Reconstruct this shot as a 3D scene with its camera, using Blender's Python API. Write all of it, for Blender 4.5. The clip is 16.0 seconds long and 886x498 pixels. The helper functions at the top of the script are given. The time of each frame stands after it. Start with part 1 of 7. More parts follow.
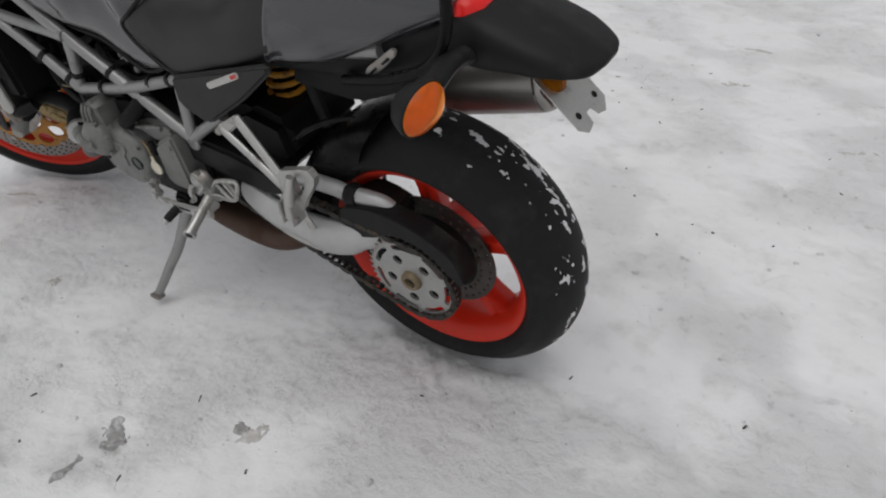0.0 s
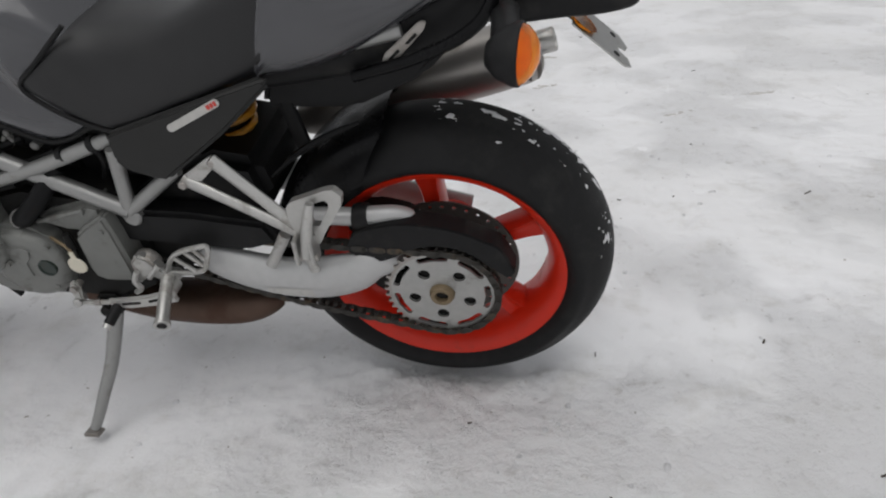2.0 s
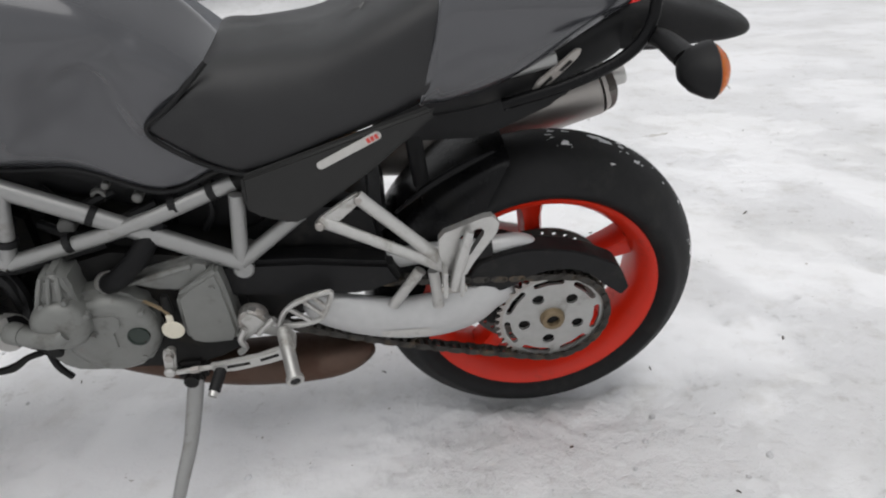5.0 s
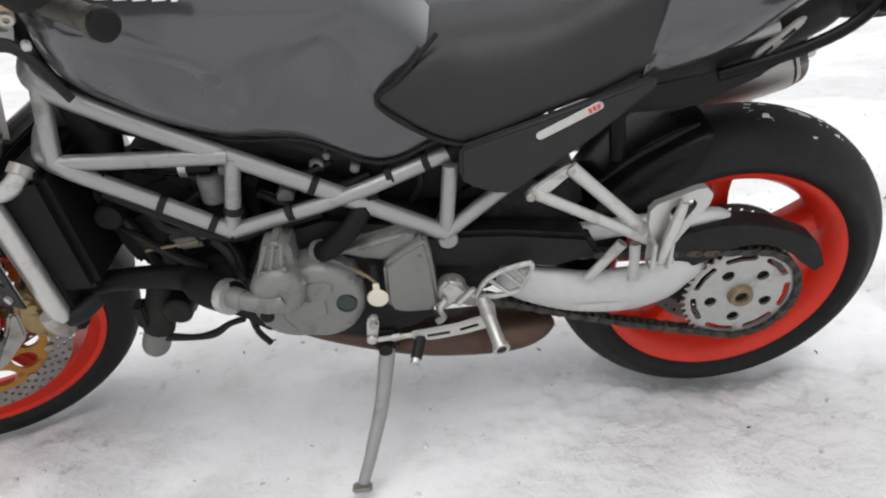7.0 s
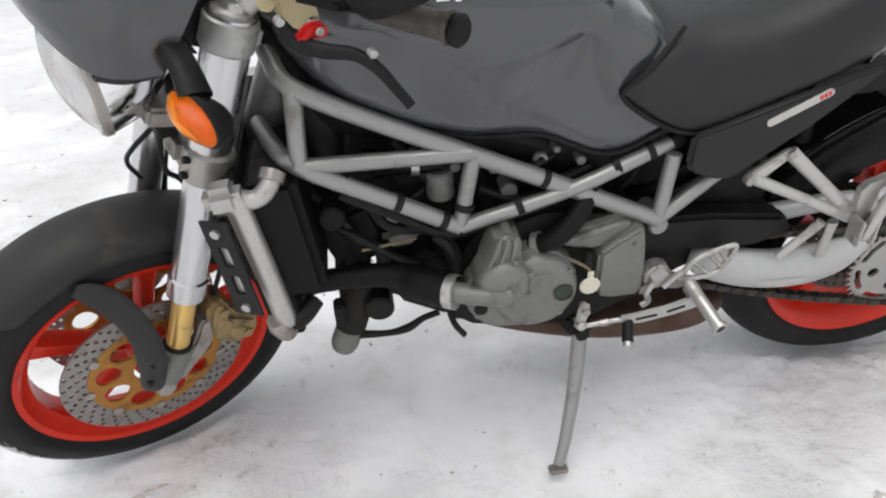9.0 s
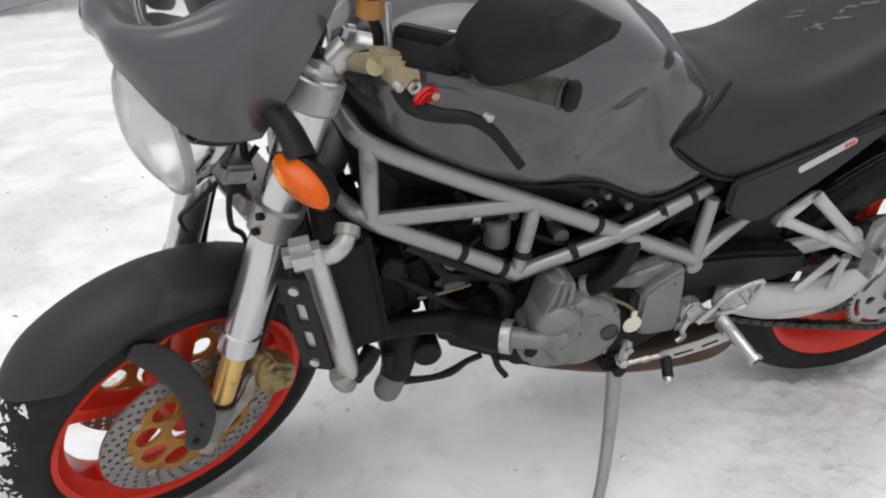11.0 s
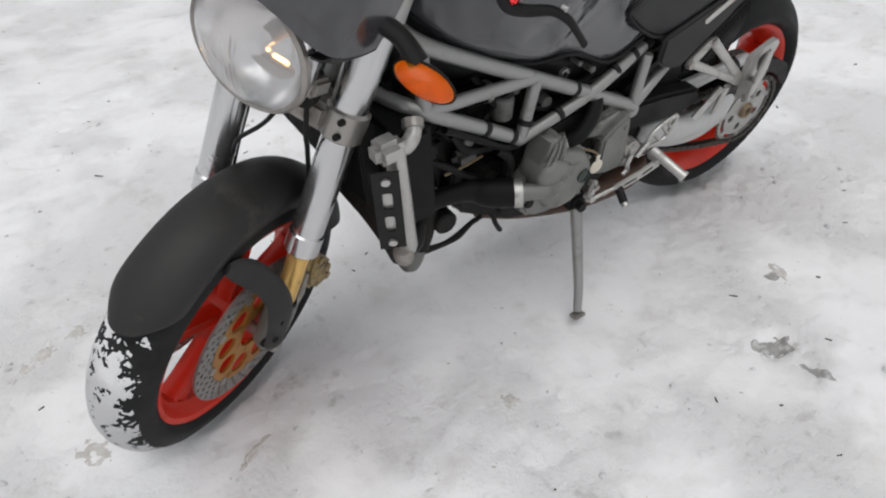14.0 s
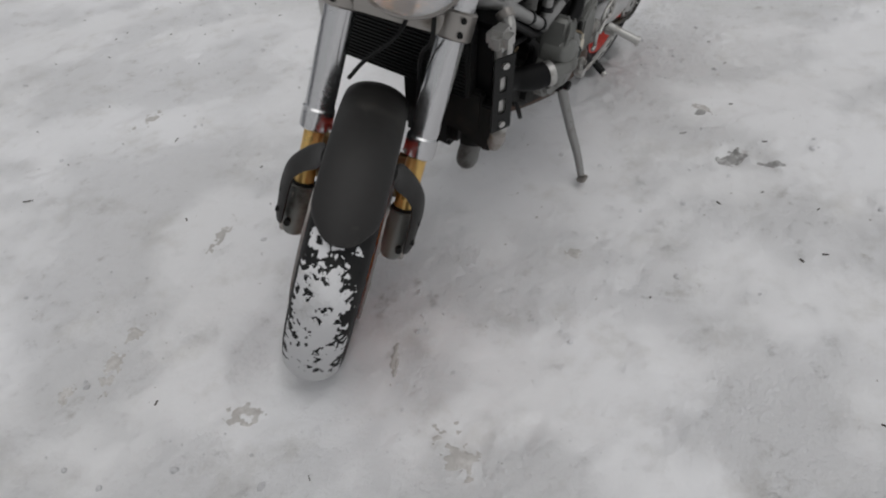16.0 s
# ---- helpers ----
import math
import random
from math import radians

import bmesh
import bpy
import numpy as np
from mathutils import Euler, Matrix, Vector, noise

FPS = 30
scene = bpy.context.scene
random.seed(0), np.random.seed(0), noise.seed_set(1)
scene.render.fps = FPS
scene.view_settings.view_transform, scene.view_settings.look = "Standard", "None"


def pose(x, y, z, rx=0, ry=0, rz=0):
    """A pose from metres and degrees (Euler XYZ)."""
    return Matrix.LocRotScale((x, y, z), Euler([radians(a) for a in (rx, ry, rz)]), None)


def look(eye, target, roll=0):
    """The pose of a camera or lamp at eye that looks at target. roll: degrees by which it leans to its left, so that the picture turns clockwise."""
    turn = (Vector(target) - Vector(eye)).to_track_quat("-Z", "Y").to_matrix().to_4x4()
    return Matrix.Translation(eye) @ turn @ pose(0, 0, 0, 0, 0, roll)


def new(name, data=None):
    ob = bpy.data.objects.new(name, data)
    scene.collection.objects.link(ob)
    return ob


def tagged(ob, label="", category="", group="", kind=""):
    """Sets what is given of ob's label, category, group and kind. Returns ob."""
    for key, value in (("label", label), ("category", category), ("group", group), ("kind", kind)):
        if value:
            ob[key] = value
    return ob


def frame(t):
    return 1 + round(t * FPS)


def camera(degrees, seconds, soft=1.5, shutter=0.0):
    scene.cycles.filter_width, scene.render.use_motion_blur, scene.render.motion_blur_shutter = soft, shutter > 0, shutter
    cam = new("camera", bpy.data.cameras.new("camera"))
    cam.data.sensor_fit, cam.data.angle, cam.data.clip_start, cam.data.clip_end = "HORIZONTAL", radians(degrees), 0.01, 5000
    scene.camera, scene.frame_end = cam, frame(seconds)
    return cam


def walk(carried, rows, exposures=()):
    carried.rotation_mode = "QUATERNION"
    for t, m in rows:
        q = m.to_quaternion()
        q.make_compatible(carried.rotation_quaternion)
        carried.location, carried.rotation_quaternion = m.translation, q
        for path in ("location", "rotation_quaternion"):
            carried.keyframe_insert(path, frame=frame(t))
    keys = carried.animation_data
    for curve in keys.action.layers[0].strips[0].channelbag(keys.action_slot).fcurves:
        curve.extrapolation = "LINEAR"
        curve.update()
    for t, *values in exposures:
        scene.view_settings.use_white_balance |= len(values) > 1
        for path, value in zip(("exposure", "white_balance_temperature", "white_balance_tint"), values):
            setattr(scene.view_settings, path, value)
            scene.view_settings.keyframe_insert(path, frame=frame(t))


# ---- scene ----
cam = camera(63.81, 16.0, 2.1)
PATH = [
    (0, (0.6728, -1.0901, 1.1344), (-0.2292, 0.2924, 0.0052), 1.02),
    (0.5, (0.5693, -1.2068, 1.1239), (-0.1098, 0.3606, 0.0828), -1.42),
    (1, (0.4667, -1.2182, 1.0690), (-0.0626, 0.4335, 0.0721), -3.04),
    (1.5, (0.3277, -1.2177, 1.0092), (-0.0575, 0.4754, 0.0174), -3.80),
    (2, (0.2243, -1.2322, 0.9673), (-0.1248, 0.4852, 0.0042), -4.52),
    (2.5, (0.0993, -1.2812, 0.9096), (-0.0313, 0.5056, 0.0209), -2.37),
    (3, (-0.0053, -1.3300, 0.9293), (0.0204, 0.4902, 0.1005), -1.66),
    (3.5, (-0.0706, -1.3324, 0.9347), (-0.0229, 0.5040, 0.1426), -2.67),
    (4, (-0.1542, -1.3019, 0.9365), (-0.0094, 0.5379, 0.1666), -3.27),
    (4.5, (-0.2204, -1.2884, 0.9429), (-0.0766, 0.5362, 0.1362), -3.12),
    (7, (-0.5150, -1.2974, 0.9307), (-0.5376, 0.5201, 0.0968), -4.45),
    (7.5, (-0.5971, -1.3231, 0.9637), (-0.6803, 0.4947, 0.1331), -5.18),
    (8, (-0.7208, -1.3630, 0.9893), (-0.7432, 0.4531, 0.1523), -4.41),
    (8.5, (-0.8301, -1.3357, 0.9897), (-0.8168, 0.4654, 0.1190), -3.97),
    (8.7, (-0.8882, -1.2928, 0.9916), (-0.8198, 0.4891, 0.0866), -4.47),
    (11, (-1.1781, -1.2369, 1.0525), (-0.8119, 0.5298, 0.1881), -3.14),
    (11.5, (-1.2028, -1.2453, 1.0961), (-0.7797, 0.5470, 0.3147), -3.31),
    (12, (-1.2613, -1.2654, 1.1479), (-0.7650, 0.5008, 0.3517), -2.75),
    (12.5, (-1.3145, -1.2840, 1.1719), (-0.7018, 0.4178, 0.3186), -4.25),
    (13, (-1.3926, -1.2666, 1.1502), (-0.7216, 0.3542, 0.1897), -3.89),
    (13.5, (-1.5187, -1.2353, 1.1500), (-0.7434, 0.2580, 0.0686), -4.37),
    (14, (-1.6469, -1.2341, 1.1561), (-0.7993, 0.1516, -0.0103), -4.20),
    (14.5, (-1.8737, -1.2148, 1.1689), (-0.8708, 0.0803, 0.0203), -2.89),
    (15, (-2.0513, -1.1791, 1.1819), (-0.9929, 0.0326, -0.0067), -3.30),
    (15.5, (-2.1751, -1.0455, 1.1743), (-0.9921, -0.0078, -0.0606), -5.50),
    (16, (-2.2768, -0.9686, 1.1823), (-1.0507, -0.0307, -0.0893), -7.96),
]
walk(cam, [(t, look(e, g, r)) for t, e, g, r in PATH],
     [(0.0, -0.10), (1.5, 0.0), (3.0, 0.08), (4.5, 0.26), (7.0, 0.72), (8.7, 0.70), (11.0, 0.58), (12.0, 0.76), (12.7, 0.67), (13.5, 0.42), (14.5, 0.08), (15.0, -0.18), (16.0, -0.33)])

# ---- light ----
world = bpy.data.worlds.new("overcast")
scene.world = world
world.use_nodes = True
wn = world.node_tree.nodes
wl = world.node_tree.links
wn.clear()
sky = wn.new("ShaderNodeTexSky")
sky.sky_type = "NISHITA"
sky.sun_disc = False
sky.sun_elevation = radians(72)
sky.sun_rotation = radians(200)
sky.dust_density = 2.0
pale = wn.new("ShaderNodeHueSaturation")
pale.inputs["Saturation"].default_value = 0.12
wbg = wn.new("ShaderNodeBackground")
wbg.inputs["Strength"].default_value = 0.105
wout = wn.new("ShaderNodeOutputWorld")
wl.new(sky.outputs[0], pale.inputs["Color"])
cover = wn.new("ShaderNodeMix")
cover.data_type = "RGBA"
cover.inputs[0].default_value = 0.5
cover.inputs[7].default_value = (6.0, 6.03, 6.1, 1)
wl.new(pale.outputs[0], cover.inputs[6])
wl.new(cover.outputs[2], wbg.inputs["Color"])
wl.new(wbg.outputs[0], wout.inputs["Surface"])

sun = new("sun", bpy.data.lights.new("sun", "SUN"))
sun.data.energy = 0.9
sun.data.angle = radians(60)
sun.data.color = (1.0, 0.985, 0.96)
sun.matrix_world = look((-0.5, -1.5, 5.0), (0, 0, 0))


# ---- materials ----
def material(name, color, rough=0.5, metal=0.0, coat=0.0, vary=0.15, scale=40.0, bump=0.0, bump_scale=400.0,
             rough_vary=0.1, dirt=None, dirt_amount=0.0, dirt_scale=9.0, dirt_rough=0.8, spec=0.5):
    """A surface with grain and wear at two sizes."""
    m = bpy.data.materials.new(name)
    m.use_nodes = True
    nt = m.node_tree
    b = nt.nodes["Principled BSDF"]
    tc = nt.nodes.new("ShaderNodeTexCoord")
    n1 = nt.nodes.new("ShaderNodeTexNoise")
    n1.inputs["Scale"].default_value = scale
    n1.inputs["Detail"].default_value = 5.0
    nt.links.new(tc.outputs["Object"], n1.inputs["Vector"])
    mix = nt.nodes.new("ShaderNodeMix")
    mix.data_type = "RGBA"
    mix.inputs[6].default_value = (*[c * (1 - vary) for c in color], 1)
    mix.inputs[7].default_value = (*[min(1, c * (1 + vary)) for c in color], 1)
    nt.links.new(n1.outputs["Fac"], mix.inputs[0])
    col = mix.outputs[2]
    rr = nt.nodes.new("ShaderNodeMapRange")
    rr.inputs["From Min"].default_value, rr.inputs["From Max"].default_value = 0.3, 0.7
    rr.inputs["To Min"].default_value = max(0.03, rough - rough_vary)
    rr.inputs["To Max"].default_value = min(1, rough + rough_vary)
    n2 = nt.nodes.new("ShaderNodeTexNoise")
    n2.inputs["Scale"].default_value = dirt_scale
    n2.inputs["Detail"].default_value = 8.0
    n2.inputs["Roughness"].default_value = 0.65
    nt.links.new(tc.outputs["Object"], n2.inputs["Vector"])
    nt.links.new(n2.outputs["Fac"], rr.inputs["Value"])
    rough_out = rr.outputs[0]
    if dirt is not None:
        ramp = nt.nodes.new("ShaderNodeMapRange")
        ramp.inputs["From Min"].default_value = 0.62 - 0.3 * dirt_amount
        ramp.inputs["From Max"].default_value = 0.78 - 0.3 * dirt_amount
        nt.links.new(n2.outputs["Fac"], ramp.inputs["Value"])
        dm = nt.nodes.new("ShaderNodeMix")
        dm.data_type = "RGBA"
        dm.inputs[7].default_value = (*dirt, 1)
        nt.links.new(ramp.outputs[0], dm.inputs[0])
        nt.links.new(col, dm.inputs[6])
        col = dm.outputs[2]
        rm = nt.nodes.new("ShaderNodeMix")
        rm.inputs[3].default_value = dirt_rough
        nt.links.new(ramp.outputs[0], rm.inputs[0])
        nt.links.new(rough_out, rm.inputs[2])
        rough_out = rm.outputs[0]
    nt.links.new(col, b.inputs["Base Color"])
    nt.links.new(rough_out, b.inputs["Roughness"])
    b.inputs["Metallic"].default_value = metal
    b.inputs["Coat Weight"].default_value = coat
    b.inputs["Coat Roughness"].default_value = 0.06
    b.inputs["Specular IOR Level"].default_value = spec
    if bump:
        n3 = nt.nodes.new("ShaderNodeTexNoise")
        n3.inputs["Scale"].default_value = bump_scale
        n3.inputs["Detail"].default_value = 3.0
        nt.links.new(tc.outputs["Object"], n3.inputs["Vector"])
        bp = nt.nodes.new("ShaderNodeBump")
        bp.inputs["Strength"].default_value = bump
        bp.inputs["Distance"].default_value = 0.002
        nt.links.new(n3.outputs["Fac"], bp.inputs["Height"])
        nt.links.new(bp.outputs[0], b.inputs["Normal"])
    return m


GREY_DIRT = (0.22, 0.21, 0.19)
M = {}
M["paint"] = material("grey_metallic_paint", (0.053, 0.054, 0.060), 0.24, 0.35, 0.9, 0.06, 900, 0, 400, 0.05, GREY_DIRT, -0.2, 5)
M["black"] = material("black_plastic", (0.0075, 0.0075, 0.008), 0.5, 0, 0, 0.3, 60, 0.15, 700, 0.1, (0.03, 0.029, 0.027), 0.2, 12, 0.8, 0.22)
M["gloss_black"] = material("glossy_black_plastic", (0.006, 0.006, 0.0065), 0.26, 0, 0.0, 0.2, 60, 0, 400, 0.05, (0.010, 0.0095, 0.009), 0.1, 10, 0.5, 0.13)
M["rubber"] = material("tyre_rubber", (0.010, 0.010, 0.0105), 0.62, 0, 0, 0.3, 50, 0.25, 300, 0.1, (0.026, 0.026, 0.025), 0.3, 9, 0.8, 0.2)
M["vinyl"] = material("seat_vinyl", (0.0105, 0.0105, 0.0115), 0.42, 0, 0, 0.2, 30, 0.3, 900, 0.06, (0.021, 0.021, 0.021), 0.1, 8, 0.6, 0.42)
M["panel"] = material("side_panel_plastic", (0.019, 0.019, 0.0185), 0.46, 0, 0, 0.12, 40, 0.2, 700, 0.08, (0.07, 0.068, 0.062), 0.06, 8, 0.8, 0.25)
M["carbon"] = material("dark_fender", (0.022, 0.021, 0.0205), 0.52, 0, 0.0, 0.12, 60, 0.1, 600, 0.1, (0.07, 0.066, 0.06), 0.12, 7, 0.8, 0.3)
M["orange_red"] = material("red_wheel_paint", (0.60, 0.022, 0.006), 0.38, 0, 0.05, 0.08, 30, 0, 300, 0.08, (0.24, 0.04, 0.027), 0.18, 10, 0.8, 0.35)
M["alu"] = material("cast_aluminium", (0.42, 0.42, 0.41), 0.48, 0.75, 0, 0.12, 80, 0.25, 500, 0.1, (0.25, 0.24, 0.22), 0.25, 14)
M["frame"] = material("silver_frame_paint", (0.29, 0.29, 0.285), 0.38, 0.6, 0.05, 0.06, 60, 0, 300, 0.08, (0.2, 0.19, 0.17), 0.14, 14)
M["engine"] = material("grey_engine_paint", (0.172, 0.175, 0.166), 0.42, 0.3, 0, 0.1, 60, 0.15, 500, 0.1, (0.10, 0.095, 0.085), 0.26, 16)
M["polished"] = material("polished_fork_aluminium", (0.60, 0.60, 0.61), 0.22, 0.95, 0, 0.04, 30, 0, 300, 0.05, (0.4, 0.39, 0.38), 0.0, 12)
M["bracket"] = material("bare_machined_aluminium", (0.48, 0.475, 0.46), 0.38, 0.8, 0, 0.1, 120, 0.1, 500, 0.1, (0.28, 0.26, 0.23), 0.2, 18)
M["arm"] = material("salted_swingarm_aluminium", (0.47, 0.47, 0.47), 0.5, 0.4, 0, 0.1, 60, 0.1, 400, 0.1, (0.52, 0.52, 0.52), 0.28, 9)
M["gold"] = material("gold_anodised", (0.72, 0.47, 0.16), 0.33, 0.65, 0, 0.1, 60, 0, 300, 0.08, (0.3, 0.22, 0.1), 0.15, 20)
M["carrier_gold"] = material("dull_gold_carrier", (0.40, 0.185, 0.035), 0.42, 0.6, 0, 0.15, 60, 0, 300, 0.08, (0.14, 0.08, 0.03), 0.3, 20)
M["caliper_gold"] = material("grimy_gold_caliper", (0.30, 0.22, 0.10), 0.5, 0.4, 0, 0.2, 60, 0.1, 400, 0.08, (0.10, 0.075, 0.045), 0.35, 30)
M["dirty_snow"] = material("dirty_snow", (0.50, 0.482, 0.465), 0.7, 0, 0, 0.15, 90, 0.6, 150, 0.1, (0.64, 0.625, 0.61), 0.45, 40)
M["brass"] = material("tan_gold_casting", (0.42, 0.35, 0.21), 0.42, 0.4, 0, 0.1, 60, 0.1, 500, 0.08, (0.2, 0.17, 0.12), 0.15, 20)
M["steel"] = material("drilled_brake_steel", (0.27, 0.265, 0.255), 0.46, 0.8, 0, 0.12, 90, 0.1, 500, 0.1, (0.22, 0.18, 0.14), 0.25, 16)
M["rear_steel"] = material("grimy_brake_steel", (0.085, 0.078, 0.072), 0.46, 0.6, 0, 0.2, 90, 0.1, 500, 0.1, (0.06, 0.05, 0.04), 0.35, 16)
M["dull_steel"] = material("grey_exhaust_steel", (0.36, 0.34, 0.32), 0.42, 0.8, 0, 0.1, 40, 0, 300, 0.1, (0.2, 0.17, 0.14), 0.2, 10)
M["rust"] = material("heat_stained_steel", (0.085, 0.052, 0.038), 0.5, 0.6, 0, 0.3, 25, 0.2, 300, 0.12, (0.09, 0.05, 0.035), 0.5, 10)
M["chain"] = material("oily_chain_steel", (0.045, 0.042, 0.038), 0.5, 0.6, 0, 0.3, 200, 0.1, 400, 0.1, (0.16, 0.12, 0.08), 0.3, 30)
# grimy metal; its near-black also carries the shade between the frame tubes
M["dark"] = material("grimy_and_shaded_metal", (0.012, 0.0118, 0.0115), 0.6, 0.2, 0, 0.3, 50, 0.2, 300, 0.1, (0.030, 0.027, 0.023), 0.3, 14, 0.8, 0.2)
M["red_anod"] = material("red_anodised_metal", (0.55, 0.02, 0.02), 0.3, 0.6, 0, 0.08, 60, 0, 300, 0.06)
M["white_ink"] = material("white_decal", (0.72, 0.72, 0.70), 0.5, 0, 0, 0.05, 90, 0, 300, 0.05, (0.3, 0.3, 0.29), 0.1, 30)
M["red_ink"] = material("red_decal", (0.55, 0.05, 0.04), 0.5, 0, 0, 0.05, 90, 0, 300, 0.05)
M["label"] = material("pale_label", (0.46, 0.45, 0.43), 0.5, 0, 0, 0.1, 90, 0, 300, 0.05, (0.2, 0.19, 0.18), 0.15, 60)
M["cream"] = material("cream_tag", (0.62, 0.58, 0.48), 0.5, 0, 0, 0.08, 60, 0, 300, 0.05, GREY_DIRT, 0.1, 40)
M["yellow"] = material("yellow_spring_paint", (0.58, 0.26, 0.02), 0.4, 0, 0.2, 0.1, 60, 0, 300, 0.08, (0.14, 0.08, 0.03), 0.3, 30)
M["radiator"] = material("black_radiator_fins", (0.014, 0.014, 0.014), 0.55, 0.1, 0, 0.2, 200, 0.3, 900, 0.1, (0.04, 0.038, 0.035), 0.2, 20, 0.8, 0.25)
M["wood"] = material("split_wood", (0.30, 0.16, 0.075), 0.75, 0, 0, 0.4, 6, 0.3, 200, 0.1, (0.42, 0.30, 0.18), 0.3, 4)
M["fence"] = material("grey_painted_boards", (0.145, 0.152, 0.172), 0.7, 0, 0, 0.2, 3, 0.2, 60, 0.1, (0.22, 0.22, 0.23), 0.25, 1.2)
M["grip"] = material("worn_grip_rubber", (0.075, 0.068, 0.058), 0.55, 0, 0, 0.2, 80, 0.2, 500, 0.1, (0.03, 0.028, 0.025), 0.3, 30, 0.8, 0.3)
M["slush"] = material("wet_slush", (0.29, 0.285, 0.28), 0.4, 0, 0, 0.35, 60, 0.6, 90, 0.15, (0.55, 0.55, 0.55), 0.35, 40)
M["chalk"] = material("chalk", (0.11, 0.11, 0.108), 0.8, 0, 0, 0.4, 300, 0.2, 900, 0.1, (0.03, 0.03, 0.03), 0.5, 120)
M["canister"] = material("dull_grey_plastic", (0.13, 0.13, 0.125), 0.55, 0, 0, 0.15, 60, 0.1, 300, 0.08, (0.06, 0.057, 0.05), 0.3, 20)
M["bronze"] = material("dull_bronze_lead", (0.20, 0.15, 0.09), 0.5, 0.4, 0, 0.2, 60, 0, 300, 0.08, (0.08, 0.06, 0.04), 0.3, 30)
M["hose"] = material("black_rubber_hose", (0.0045, 0.0045, 0.005), 0.55, 0, 0, 0.2, 60, 0.1, 300, 0.1, (0.014, 0.013, 0.012), 0.2, 20, 0.8, 0.18)
M["concrete"] = material("dark_concrete", (0.11, 0.11, 0.112), 0.85, 0, 0, 0.25, 5, 0.3, 90, 0.08, (0.2, 0.2, 0.2), 0.2, 2)
M["board"] = material("pale_grey_board", (0.22, 0.225, 0.24), 0.6, 0, 0, 0.1, 4, 0.1, 90, 0.08, (0.14, 0.14, 0.145), 0.2, 2)
M["twig"] = material("dark_debris", (0.06, 0.05, 0.04), 0.8, 0, 0, 0.4, 60)


def glassy(name, color, rough, trans, ior=1.45, emit=0.0):
    m = bpy.data.materials.new(name)
    m.use_nodes = True
    b = m.node_tree.nodes["Principled BSDF"]
    b.inputs["Base Color"].default_value = (*color, 1)
    b.inputs["Roughness"].default_value = rough
    b.inputs["Transmission Weight"].default_value = trans
    b.inputs["IOR"].default_value = ior
    if emit:
        b.inputs["Emission Color"].default_value = (*color, 1)
        b.inputs["Emission Strength"].default_value = emit
    return m


M["amber"] = glassy("amber_lens", (1.0, 0.33, 0.015), 0.08, 0.8, 1.35)
M["amber_back"] = material("orange_reflector", (1.0, 0.40, 0.025), 0.3, 0.15, 0, 0.3, 60, 1.0, 70)
M["red_lens"] = glassy("red_lens", (0.70, 0.012, 0.01), 0.15, 0.35, 1.45, 0.28)
M["clear"] = glassy("clear_screen", (0.97, 0.98, 0.98), 0.03, 1.0, 1.22)
M["lens"] = glassy("fluted_headlight_glass", (0.93, 0.94, 0.95), 0.13, 0.82, 1.35)
M["fluid"] = glassy("brake_fluid_cup", (0.55, 0.25, 0.06), 0.25, 0.5)
M["glow"] = glassy("lit_filament", (1.0, 0.5, 0.16), 0.5, 0.0, 1.45, 16.0)
M["sight"] = glassy("dark_sight_glass", (0.02, 0.03, 0.025), 0.1, 0.0)
M["mirror"] = material("mirror_chrome", (0.85, 0.85, 0.86), 0.12, 1.0, 0, 0.03, 30)


